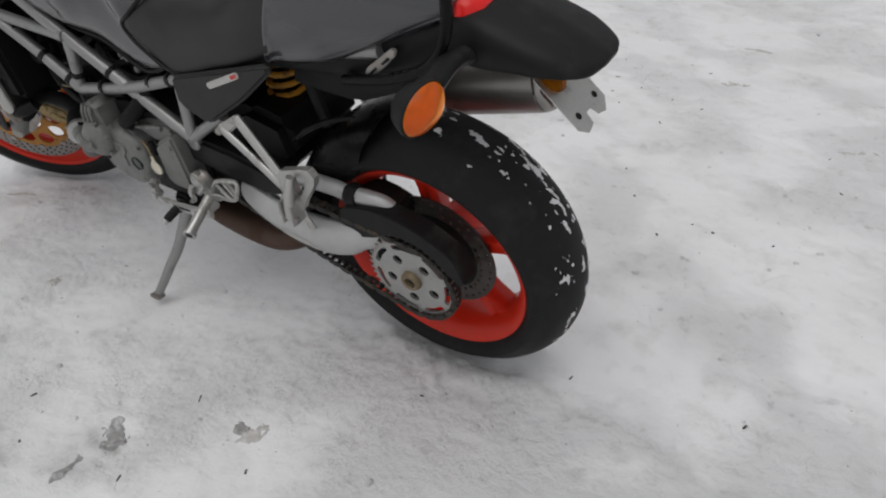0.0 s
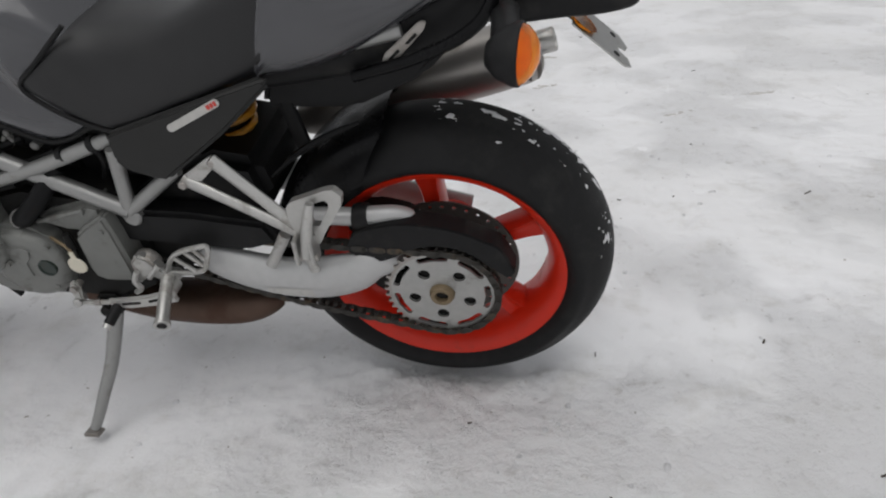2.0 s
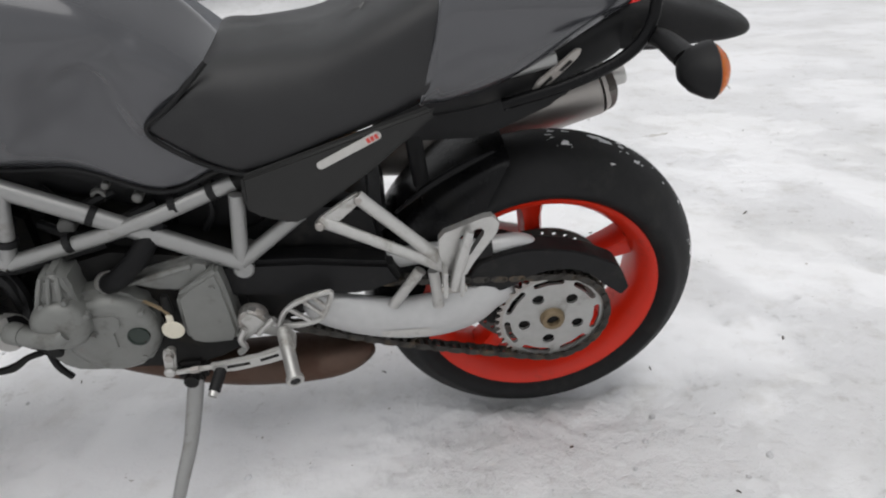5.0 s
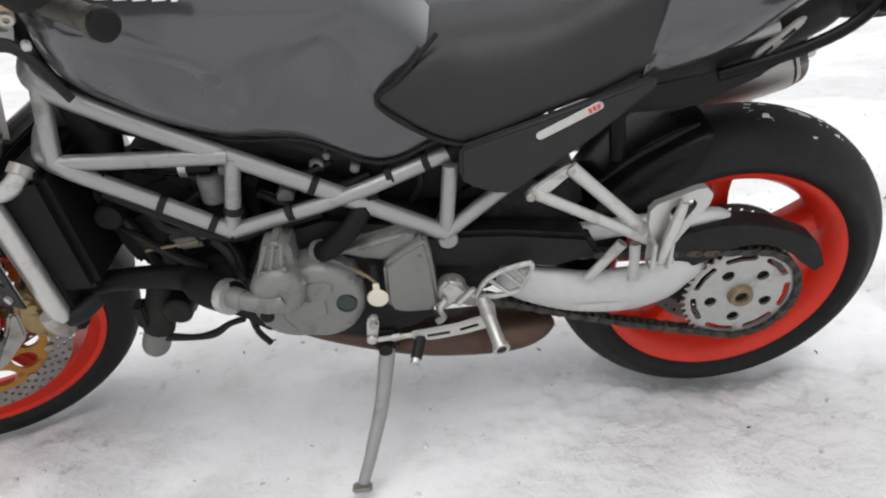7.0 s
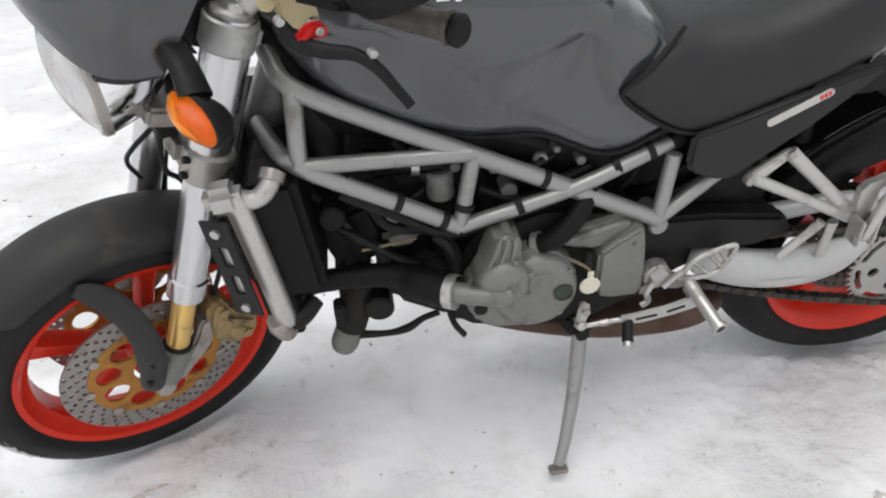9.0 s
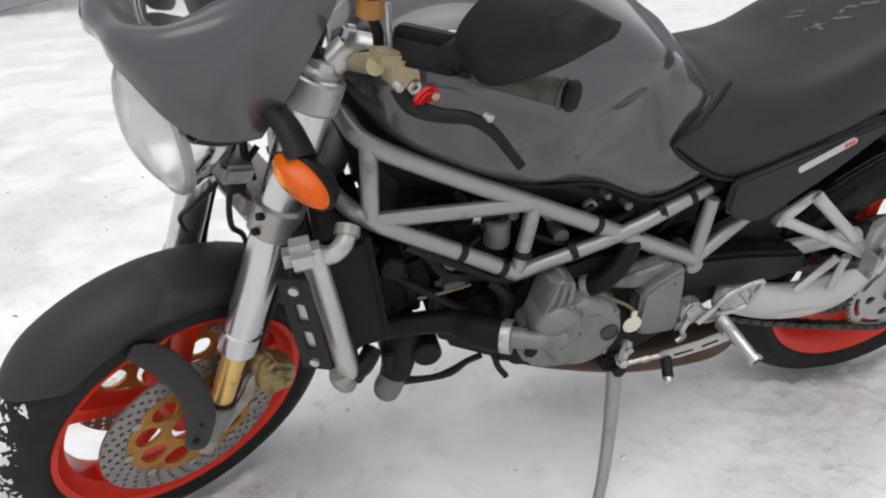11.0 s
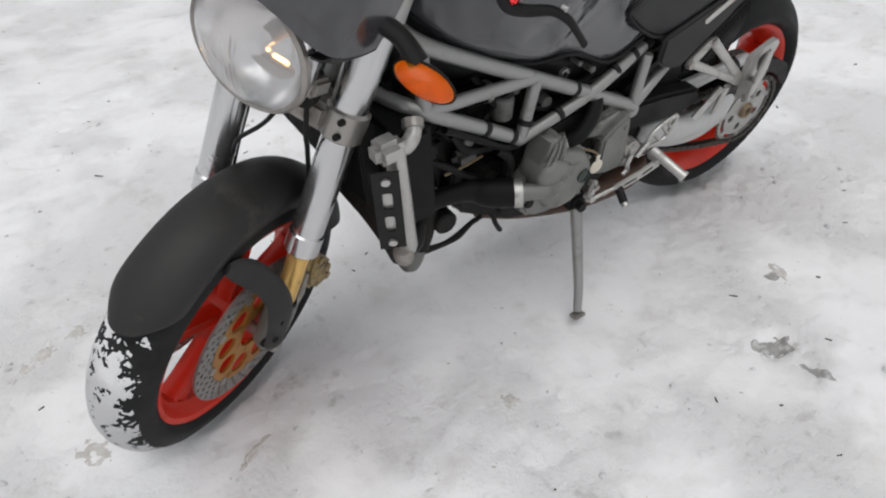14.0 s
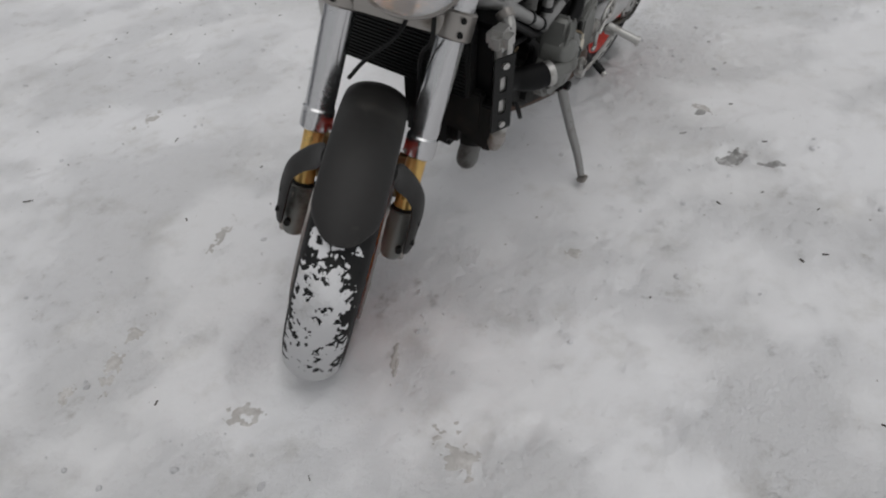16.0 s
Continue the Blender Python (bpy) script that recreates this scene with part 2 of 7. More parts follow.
def snow_material(name, base, dirt_lo, dirt_hi, fine):
    m = bpy.data.materials.new(name)
    m.use_nodes = True
    nt = m.node_tree
    b = nt.nodes["Principled BSDF"]
    tc = nt.nodes.new("ShaderNodeTexCoord")

    def noise_node(scale, detail=6, rough=0.6):
        n = nt.nodes.new("ShaderNodeTexNoise")
        n.inputs["Scale"].default_value = scale
        n.inputs["Detail"].default_value = detail
        n.inputs["Roughness"].default_value = rough
        nt.links.new(tc.outputs["Object"], n.inputs["Vector"])
        return n.outputs["Fac"]

    def remap(src, a, c, lo=0.0, hi=1.0):
        r = nt.nodes.new("ShaderNodeMapRange")
        r.interpolation_type = "SMOOTHSTEP"
        for k, v in (("From Min", a), ("From Max", c), ("To Min", lo), ("To Max", hi)):
            r.inputs[k].default_value = v
        nt.links.new(src, r.inputs["Value"])
        return r.outputs[0]

    def blend(fac, a, c):
        x = nt.nodes.new("ShaderNodeMix")
        x.data_type = "RGBA"
        nt.links.new(fac, x.inputs[0])
        for s, v in ((6, a), (7, c)):
            if isinstance(v, tuple):
                x.inputs[s].default_value = (*v, 1)
            else:
                nt.links.new(v, x.inputs[s])
        return x.outputs[2]

    big = remap(noise_node(1.1, 5), 0.38, 0.66)
    mid = remap(noise_node(6.0, 9, 0.68), 0.50, 0.74)
    trod = remap(noise_node(1.9, 4, 0.55), 0.40, 0.58)
    scuff = noise_node(17.0, 8, 0.72)
    smudge = remap(noise_node(8.5, 9, 0.74), 0.57, 0.72)
    speck = remap(noise_node(55.0, 3, 0.5), 0.735, 0.775)
    pits = remap(noise_node(21.0, 8, 0.72), 0.58, 0.74)
    grain = noise_node(fine, 5, 0.7)

    def times(a, c):
        x = nt.nodes.new("ShaderNodeMath")
        x.operation = "MULTIPLY"
        nt.links.new(a, x.inputs[0])
        nt.links.new(c, x.inputs[1])
        return x.outputs[0]

    c1 = blend(big, base, dirt_lo)
    c2 = blend(mid, c1, dirt_hi)
    c3 = blend(times(trod, smudge), c2, (0.55, 0.535, 0.52))
    c3 = blend(times(trod, pits), c3, (0.60, 0.595, 0.59))
    c4 = blend(speck, c3, (0.42, 0.40, 0.38))
    nt.links.new(c4, b.inputs["Base Color"])
    b.inputs["Roughness"].default_value = 0.62
    b.inputs["Specular IOR Level"].default_value = 0.35
    last = None
    for height, strength, dist in ((grain, 0.34, 0.006), (mid, 0.14, 0.02), (times(trod, scuff), 0.95, 0.022), (pits, 0.40, -0.010)):
        bp = nt.nodes.new("ShaderNodeBump")
        bp.inputs["Strength"].default_value = strength
        bp.inputs["Distance"].default_value = dist
        nt.links.new(height, bp.inputs["Height"])
        if last is not None:
            nt.links.new(last, bp.inputs["Normal"])
        last = bp.outputs[0]
    nt.links.new(last, b.inputs["Normal"])
    return m


M["snow"] = snow_material("trampled_snow", (0.83, 0.83, 0.845), (0.785, 0.783, 0.79), (0.70, 0.692, 0.685), 90.0)
M["snow_clump"] = snow_material("packed_snow", (0.74, 0.74, 0.755), (0.66, 0.66, 0.67), (0.54, 0.54, 0.54), 160.0)


# ---- mesh helpers ----
from mathutils.bvhtree import BVHTree


def finish(bm, smooth_angle=38):
    bmesh.ops.recalc_face_normals(bm, faces=bm.faces[:])
    me = bpy.data.meshes.new("mesh")
    bm.to_mesh(me)
    bm.free()
    for p in me.polygons:
        p.use_smooth = True
    me.set_sharp_from_angle(angle=radians(smooth_angle))
    return me


def part(name, bm, mat, parent, label="", m=None, angle=38):
    """One bmesh as one mesh object under a thing or a part."""
    me = finish(bm, angle) if isinstance(bm, bmesh.types.BMesh) else bm
    ob = new(name, me)
    if not me.materials:
        me.materials.append(M[mat])
    if parent is not None:
        ob.parent = parent
    if m is not None:
        ob.matrix_local = m
    return tagged(ob, label)


def catmull(pts, sub):
    """A smooth line through points, sub steps to each span."""
    pts = [np.array(p, float) for p in pts]
    if len(pts) < 3 or sub < 2:
        return pts
    ext = [2 * pts[0] - pts[1]] + pts + [2 * pts[-1] - pts[-2]]
    out = []
    for i in range(1, len(ext) - 2):
        p0, p1, p2, p3 = ext[i - 1:i + 3]
        for k in range(sub):
            u = k / sub
            out.append(0.5 * (2 * p1 + (p2 - p0) * u + (2 * p0 - 5 * p1 + 4 * p2 - p3) * u * u + (3 * p1 - p0 - 3 * p2 + p3) * u ** 3))
    out.append(pts[-1])
    return out


def skin(bm, rings, closed=True, caps=True):
    """Faces between rings of equally many points."""
    rows = [[bm.verts.new(tuple(p)) for p in r] for r in rings]
    n = len(rows[0])
    for a, b in zip(rows, rows[1:]):
        for i in range(n if closed else n - 1):
            j = (i + 1) % n
            try:
                bm.faces.new((a[i], a[j], b[j], b[i]))
            except ValueError:
                pass
    if caps and closed:
        for r in (rows[0], rows[-1]):
            try:
                bm.faces.new(r)
            except ValueError:
                pass
    return rows


def tube(path, r, seg=12, sub=5, flat=1.0, bm=None, caps=True):
    """A round (or flattened) bar along a smooth line; r is one radius or one for each point."""
    bm = bm or bmesh.new()
    rad = r if isinstance(r, (list, tuple)) else [r] * len(path)
    line = catmull([(*p, q) for p, q in zip(path, rad)], sub)
    P = [Vector(p[:3]) for p in line]
    rings, up = [], None
    for i, p in enumerate(P):
        d = (P[min(i + 1, len(P) - 1)] - P[max(i - 1, 0)]).normalized()
        if up is None:
            up = Vector((0, 1, 0)) if abs(d.y) < 0.9 else Vector((0, 0, 1))
        side = d.cross(up).normalized()
        up = side.cross(d).normalized()
        q = line[i][3]
        rings.append([p + side * (math.cos(a) * q) + up * (math.sin(a) * q * flat) for a in np.linspace(0, 2 * math.pi, seg, endpoint=False)])
    skin(bm, rings, True, caps)
    return bm


def lathe(profile, seg=64, a0=0.0, a1=360.0, close=False, bm=None, centre=(0, 0, 0)):
    """Turns (radius, y) points about the y axis; angles from +x (rear) over +z (up)."""
    bm = bm or bmesh.new()
    full = abs(a1 - a0) >= 359.9
    angles = np.radians(np.linspace(a0, a1, seg + (0 if full else 1), endpoint=not full))
    cx, cy, cz = centre
    rings = [[(cx + r * math.cos(a), cy + y, cz + r * math.sin(a)) for r, y in profile] for a in angles]
    if full:
        rings.append(rings[0])
    skin(bm, rings, close, caps=close and not full)
    bmesh.ops.remove_doubles(bm, verts=bm.verts[:], dist=1e-6)
    return bm


def slab(poly, y0, y1, bevel=0.0, bm=None, segs=2):
    """A plate with an outline in x and z, from y0 to y1, its edges rounded."""
    bm = bm or bmesh.new()
    a = [bm.verts.new((x, y0, z)) for x, z in poly]
    b = [bm.verts.new((x, y1, z)) for x, z in poly]
    fs = [bm.faces.new(a), bm.faces.new(b)]
    n = len(poly)
    for i in range(n):
        fs.append(bm.faces.new((a[i], a[(i + 1) % n], b[(i + 1) % n], b[i])))
    bmesh.ops.recalc_face_normals(bm, faces=fs)
    if bevel:
        bmesh.ops.bevel(bm, geom=list({e for f in fs for e in f.edges}), offset=bevel, segments=segs, affect="EDGES", clamp_overlap=True)
    return bm


def box(c, s, bevel=0.004, rot=None, bm=None):
    """A bevelled block at c with the full sizes s."""
    bm = bm or bmesh.new()
    t = bmesh.new()
    bmesh.ops.create_cube(t, size=1.0)
    bmesh.ops.scale(t, vec=s, verts=t.verts)
    if bevel:
        bmesh.ops.bevel(t, geom=t.edges[:], offset=bevel, segments=2, affect="EDGES", clamp_overlap=True)
    mat = Matrix.Translation(c) @ (rot.to_4x4() if rot is not None else Matrix())
    bmesh.ops.transform(t, matrix=mat, verts=t.verts)
    return merge(bm, t)


def merge(bm, t):
    me = bpy.data.meshes.new("tmp")
    t.to_mesh(me)
    t.free()
    bm.from_mesh(me)
    bpy.data.meshes.remove(me)
    return bm


def rod(a, b, r, seg=12, r2=None, bm=None, bevel=0.0):
    """A round bar from a to b."""
    r2 = r if r2 is None else r2
    if bevel:
        d = (Vector(b) - Vector(a)).normalized() * bevel
        return tube([a, Vector(a) + d, Vector(b) - d, b], [r - bevel, r, r2, r2 - bevel], seg, 1, 1, bm)
    return tube([a, b], [r, r2], seg, 1, 1.0, bm)


def surface(stations, sub=5, subv=4, mirror=True):
    """A smooth body from cross-sections: rows of (x, half profile of (v, z) from the lower edge to the middle of the top)."""
    cols = [[(x, v, z) for v, z in prof] for x, prof in stations]
    cols = [catmull(c, subv) for c in cols]
    lines = [catmull([c[k] for c in cols], sub) for k in range(len(cols[0]))]
    n = len(lines[0])
    rings = []
    for i in range(n):
        half = [lines[k][i] for k in range(len(lines))]
        ring = [tuple(p) for p in half]
        if mirror:
            ring += [(p[0], -p[1], p[2]) for p in reversed(half[:-1])]
        rings.append(ring)
    bm = bmesh.new()
    skin(bm, rings, closed=mirror, caps=mirror)
    bmesh.ops.remove_doubles(bm, verts=bm.verts[:], dist=1e-5)
    return bm


def thicken(bm, t):
    bmesh.ops.recalc_face_normals(bm, faces=bm.faces[:])
    bmesh.ops.solidify(bm, geom=bm.faces[:], thickness=t)
    return bm


def pierced(cells, y0, y1, steps=12, bm=None):
    """A plate of cells, each with a hole. A cell: (outline function of u in 0..1 -> (x, z), hole function of u -> (x, z))."""
    own = bmesh.new()
    for outline, hole in cells:
        us = [k / steps for k in range(steps)]
        o = [own.verts.new((outline(u)[0], y0, outline(u)[1])) for u in us]
        h = [own.verts.new((hole(u)[0], y0, hole(u)[1])) for u in us]
        for i in range(steps):
            j = (i + 1) % steps
            own.faces.new((o[i], o[j], h[j], h[i]))
    bmesh.ops.remove_doubles(own, verts=own.verts[:], dist=2e-5)
    for f in own.faces:
        f.normal_update()
        if f.normal.y > 0:
            f.normal_flip()
    bmesh.ops.solidify(own, geom=own.faces[:], thickness=y1 - y0)
    if bm is None:
        return own
    return merge(bm, own)


def polar_cell(r0, r1, a0, a1, hole_r, hole_c=None, slot=0.0):
    """One cell of a ring between two radii and two angles, with a round or slotted hole."""
    am, rm = (a0 + a1) / 2, (r0 + r1) / 2 if hole_c is None else hole_c

    def outline(u):
        k = u * 4
        if k < 1:
            r, a = r0 + (r1 - r0) * k, a0
        elif k < 2:
            r, a = r1, a0 + (a1 - a0) * (k - 1)
        elif k < 3:
            r, a = r1 + (r0 - r1) * (k - 2), a1
        else:
            r, a = r0, a1 + (a0 - a1) * (k - 3)
        return r * math.cos(a), r * math.sin(a)

    def hole(u):
        g = 2 * math.pi * u + 1.25 * math.pi
        dr, da = hole_r * math.cos(g), hole_r * math.sin(g)
        a = am + (da / rm) + math.copysign(slot, da) * (1 if abs(da) > 1e-9 else 0)
        r = rm + dr
        return r * math.cos(a), r * math.sin(a)

    return outline, hole


def flip(bm):
    """The same shape on the other side of the machine."""
    bmesh.ops.scale(bm, vec=(1, -1, 1), verts=bm.verts)
    return bm


# ---- ground ----
NOISE_TABLES = {}


def value_noise(x, y, seed):
    if seed not in NOISE_TABLES:
        NOISE_TABLES[seed] = np.random.RandomState(seed).rand(256, 256)
    tab = NOISE_TABLES[seed]
    xi, yi = np.floor(x).astype(int), np.floor(y).astype(int)
    u, v = x - xi, y - yi
    u, v = u * u * (3 - 2 * u), v * v * (3 - 2 * v)
    g = lambda a, b: tab[a % 256, b % 256]
    return (g(xi, yi) * (1 - u) * (1 - v) + g(xi + 1, yi) * u * (1 - v) + g(xi, yi + 1) * (1 - u) * v + g(xi + 1, yi + 1) * u * v) - 0.5


REAR_CONTACT = (-0.006, 0.030)
FRONT_CONTACT = (-1.50, 0.02)


def ground_axis(lo, hi, step, far, n_far):
    near = np.arange(lo, hi + step / 2, step)
    grow = np.geomspace(step, far, n_far).cumsum()
    return np.concatenate([(lo - grow)[::-1], near, hi + grow])


scuff_rnd = random.Random(41)
SCUFFS = []
for _ in range(130):
    # half shoe prints and drag marks, off the machine's own line
    p = (scuff_rnd.uniform(-2.7, 1.7), scuff_rnd.uniform(-1.4, 2.2))
    if -1.65 < p[0] < 0.3 and abs(p[1]) < 0.16:
        continue
    long_ = scuff_rnd.uniform(0.03, 0.12)
    SCUFFS.append((*p, scuff_rnd.uniform(0, 3.14), long_, scuff_rnd.uniform(0.012, 0.045), scuff_rnd.uniform(0.005, 0.012)))


def snow_height(X, Y):
    # value noise turned against the grid, so that no rows show
    U, V = 0.83 * X + 0.56 * Y, -0.56 * X + 0.83 * Y
    U, V = U + 0.10 * value_noise(X * 2.3, Y * 2.3, 21), V + 0.10 * value_noise(X * 2.3, Y * 2.3, 22)
    h = 0.030 * value_noise(X * 0.9, Y * 0.9, 1) + 0.007 * value_noise(U * 3.1 + 7, V * 2.7, 2)
    trod = np.clip(3.0 * (value_noise(X * 1.6 + 3, Y * 1.6, 9) + 0.14), 0, 1)
    h += 0.0035 * value_noise(U * 9, V * 9, 3) * (0.3 + trod) + 0.0035 * value_noise(V * 23, U * 21, 4) * (0.2 + trod)
    h += 0.006 * np.abs(value_noise(U * 38, V * 34, 5)) * trod + 0.0018 * value_noise(V * 70, U * 64, 15)
    wx, wy = 0.022 * value_noise(X * 30, Y * 30, 7), 0.025 * value_noise(X * 34, Y * 34, 8)
    broken = 0.7 + 0.9 * value_noise(X * 44, Y * 44, 10)
    for cx, cy, ang, ln, wd, dp in SCUFFS:
        c, s = math.cos(ang), math.sin(ang)
        a, b = (X - cx + wx) * c + (Y - cy + wy) * s, -(X - cx + wx) * s + (Y - cy + wy) * c
        q = (a / ln) ** 2 + (b / wd) ** 2
        h += dp * broken * (-np.exp(-q ** 3) + 0.35 * np.exp(-((np.sqrt(q) - 1.35) / 0.3) ** 2))
    near = np.exp(-((X + 0.7) ** 2 / 1.6 ** 2 + Y ** 2 / 1.3 ** 2))
    h *= 1 - 0.45 * near
    # wheels pressed into the snow, with a low ridge round them
    for (cx, cy), w, l, turn in ((REAR_CONTACT, 0.085, 0.17, 0.0), (FRONT_CONTACT, 0.062, 0.15, 0.5)):
        c, s = math.cos(turn), math.sin(turn)
        a = (X - cx) * c + (Y - cy) * s
        b = -(X - cx) * s + (Y - cy) * c
        q = (a / l) ** 2 + (b / w) ** 2
        h += -0.020 * np.exp(-q ** 2) + 0.012 * np.exp(-((np.sqrt(q) - 1.45) / 0.35) ** 2) * (0.5 + value_noise(X * 22, Y * 22, 6))
    # rolled track behind the rear wheel
    track = np.exp(-((Y - 0.03 - 0.04 * np.sin(X * 0.9)) / 0.085) ** 4) * np.clip((X - 0.05) * 3, 0, 1)
    h += track * (-0.006 + 0.0006 * np.sin(X * 130 + 9 * value_noise(X * 5, Y * 5, 14)))
    # shoe prints and scrapes
    for px_, py_, ang, ln, wd, dp in ((-0.425, -0.633, 2.9, 0.050, 0.032, 0.016), (-1.65, -0.47, 1.0, 0.10, 0.05, 0.008), (-1.83, 0.40, 0.4, 0.09, 0.05, 0.009),
                                     (-1.94, 0.43, 0.4, 0.06, 0.03, 0.006), (-1.45, 0.75, 0.9, 0.13, 0.05, 0.007), (0.9, -0.25, 0.3, 0.13, 0.05, 0.007), (0.75, 0.35, 1.3, 0.12, 0.05, 0.006),
                                     (-0.95, -0.75, 0.2, 0.12, 0.05, 0.006), (-0.15, -0.55, 1.9, 0.11, 0.045, 0.006), (0.35, 0.85, 0.6, 0.13, 0.05, 0.006)):
        c, s = math.cos(ang), math.sin(ang)
        a, b = (X - px_) * c + (Y - py_) * s, -(X - px_) * s + (Y - py_) * c
        a, b = a + 0.02 * value_noise(X * 30, Y * 30, 7), b + 0.025 * value_noise(X * 34, Y * 34, 8)
        q = (a / ln) ** 2 + (b / wd) ** 2
        h += -dp * np.exp(-q ** 2) * (0.7 + 0.6 * value_noise(X * 40, Y * 40, 10)) + 0.12 * dp * np.exp(-((np.sqrt(q) - 1.3) / 0.3) ** 2)
    # low curved ridge left by a foot
    for t_ in np.linspace(0, 1, 9):
        cx, cy = -1.21 - 0.235 * t_, -0.655 - 0.235 * t_ ** 1.2
        h += 0.006 * np.exp(-(((X - cx) ** 2 + (Y - cy) ** 2) / 0.022 ** 2))
    # crumbly snow pushed up beside the rear tyre
    rough = np.exp(-(((X + 0.10) / 0.32) ** 2 + ((Y + 0.10) / 0.14) ** 2))
    h += rough * (0.014 * value_noise(X * 38, Y * 38, 12) + 0.010 * value_noise(X * 80, Y * 80, 13))
    # side stand foot
    h += -0.012 * np.exp(-(((X + 0.705) ** 2 + (Y + 0.295) ** 2) / 0.05 ** 2)) - 0.006
    fall = np.clip((np.hypot(X + 0.6, Y) - 4) / 10, 0, 1)
    return h * (1 + 1.5 * fall)


gx = ground_axis(-3.0, 1.9, 0.010, 60, 60)
gy = ground_axis(-1.7, 2.4, 0.010, 60, 60)
GX, GY = np.meshgrid(gx, gy, indexing="ij")
GZ = snow_height(GX, GY)
nx, ny = len(gx), len(gy)
idx = np.arange(nx * ny).reshape(nx, ny)
quads = np.stack([idx[:-1, :-1], idx[1:, :-1], idx[1:, 1:], idx[:-1, 1:]], -1).reshape(-1, 4)
gme = bpy.data.meshes.new("snow_ground")
gme.vertices.add(nx * ny)
gme.vertices.foreach_set("co", np.stack([GX, GY, GZ], -1).astype(np.float32).ravel())
gme.loops.add(quads.size)
gme.loops.foreach_set("vertex_index", quads.astype(np.int32).ravel())
gme.polygons.add(len(quads))
gme.polygons.foreach_set("loop_start", np.arange(0, quads.size, 4, dtype=np.int32))
gme.polygons.foreach_set("use_smooth", np.ones(len(quads), dtype=bool))
gme.update(calc_edges=True)
gme.materials.append(M["snow"])
tagged(new("ground", gme), "trampled grey-white snow with shoe prints and specks", "snow", kind="structure")

# ---- the motorcycle ----
BIKE = Matrix.Translation((0.002, 0.0255, -0.010)) @ pose(0, 0, 0, 0, 0, 0.64) @ pose(0, 0, 0, 10.3, 0, 0)
bike = new("motorcycle")
bike.matrix_world = BIKE
tagged(bike, "dark grey motorcycle with red wheels on its side stand in snow", "motorcycle")

# fork frame: origin at the front hub, x rearward, y to the right, z up along the fork, steered to the left
FORK = Matrix(((0.8120, -0.4343, 0.3898, -1.4568), (0.4836, 0.8747, -0.0328, -0.0405), (-0.3268, 0.2151, 0.9203, 0.2981), (0, 0, 0, 1)))
HUB = Matrix.Translation((-0.0094, -0.0043, 0.3165)) @ pose(0, 0, 0, 2.5, 0, 0) @ Matrix.Scale(1.0137, 4)


def tyre_profile(R, w, bead, rim_w):
    # a round crown, then a sidewall that bulges a little past the rim
    q = w * 1.05
    crown = [(R - q + math.sqrt(q * q - (k * w) ** 2), k * w) for k in (0.88, 0.70, 0.48, 0.24)]
    half = [(bead, rim_w), (bead + 0.16 * (R - bead), w * 0.96), (bead + 0.32 * (R - bead), w)] + crown
    return half + [(R, 0.0)] + [(r, -v) for r, v in reversed(half)]


def smooth_profile(p, sub=4):
    return [tuple(q) for q in catmull(p, sub)]


def rim_bm(rf, hw, barrel):
    """Rim: flanges, barrel and the well between them."""
    prof = [(rf - 0.012, hw - 0.004), (rf - 0.002, hw), (rf, hw - 0.003), (rf - 0.004, hw - 0.012), (rf - 0.012, hw - 0.018), (rf - 0.012, -hw + 0.018), (rf - 0.004, -hw + 0.012),
            (rf, -hw + 0.003), (rf - 0.002, -hw), (rf - 0.012, -hw + 0.004), (barrel + 0.010, -hw + 0.022), (barrel, -hw * 0.45), (barrel - 0.003, 0), (barrel, hw * 0.45), (barrel + 0.010, hw - 0.022)]
    return lathe(prof, 96, close=True)


def spoke_bm(r0, r1, w0, w1, t0, t1, ang, sweep=0.0):
    """A hollow-backed spoke that widens into the barrel."""
    rings = []
    for k in range(9):
        u = k / 8
        r = r0 + (r1 - r0) * u
        w = (w0 + (w1 - w0) * u) * (1 + 0.55 * max(0, u - 0.75) * 4 * 0.6 + 0.25 * max(0, 0.2 - u) * 5)
        t = t0 + (t1 - t0) * u
        a = ang + sweep * math.sin(u * math.pi) * 0.5
        c, s = math.cos(a), math.sin(a)
        ring = []
        for p, q in ((-1, -0.6), (-0.7, -1), (0.7, -1), (1, -0.6), (1, 0.6), (0.7, 1), (0.25, 0.82), (-0.25, 0.82), (-0.7, 1), (-1, 0.6)):
            ring.append((r * c - p * w * s, -q * t, r * s + p * w * c))
        rings.append(ring)
    bm = bmesh.new()
    skin(bm, rings)
    return bm


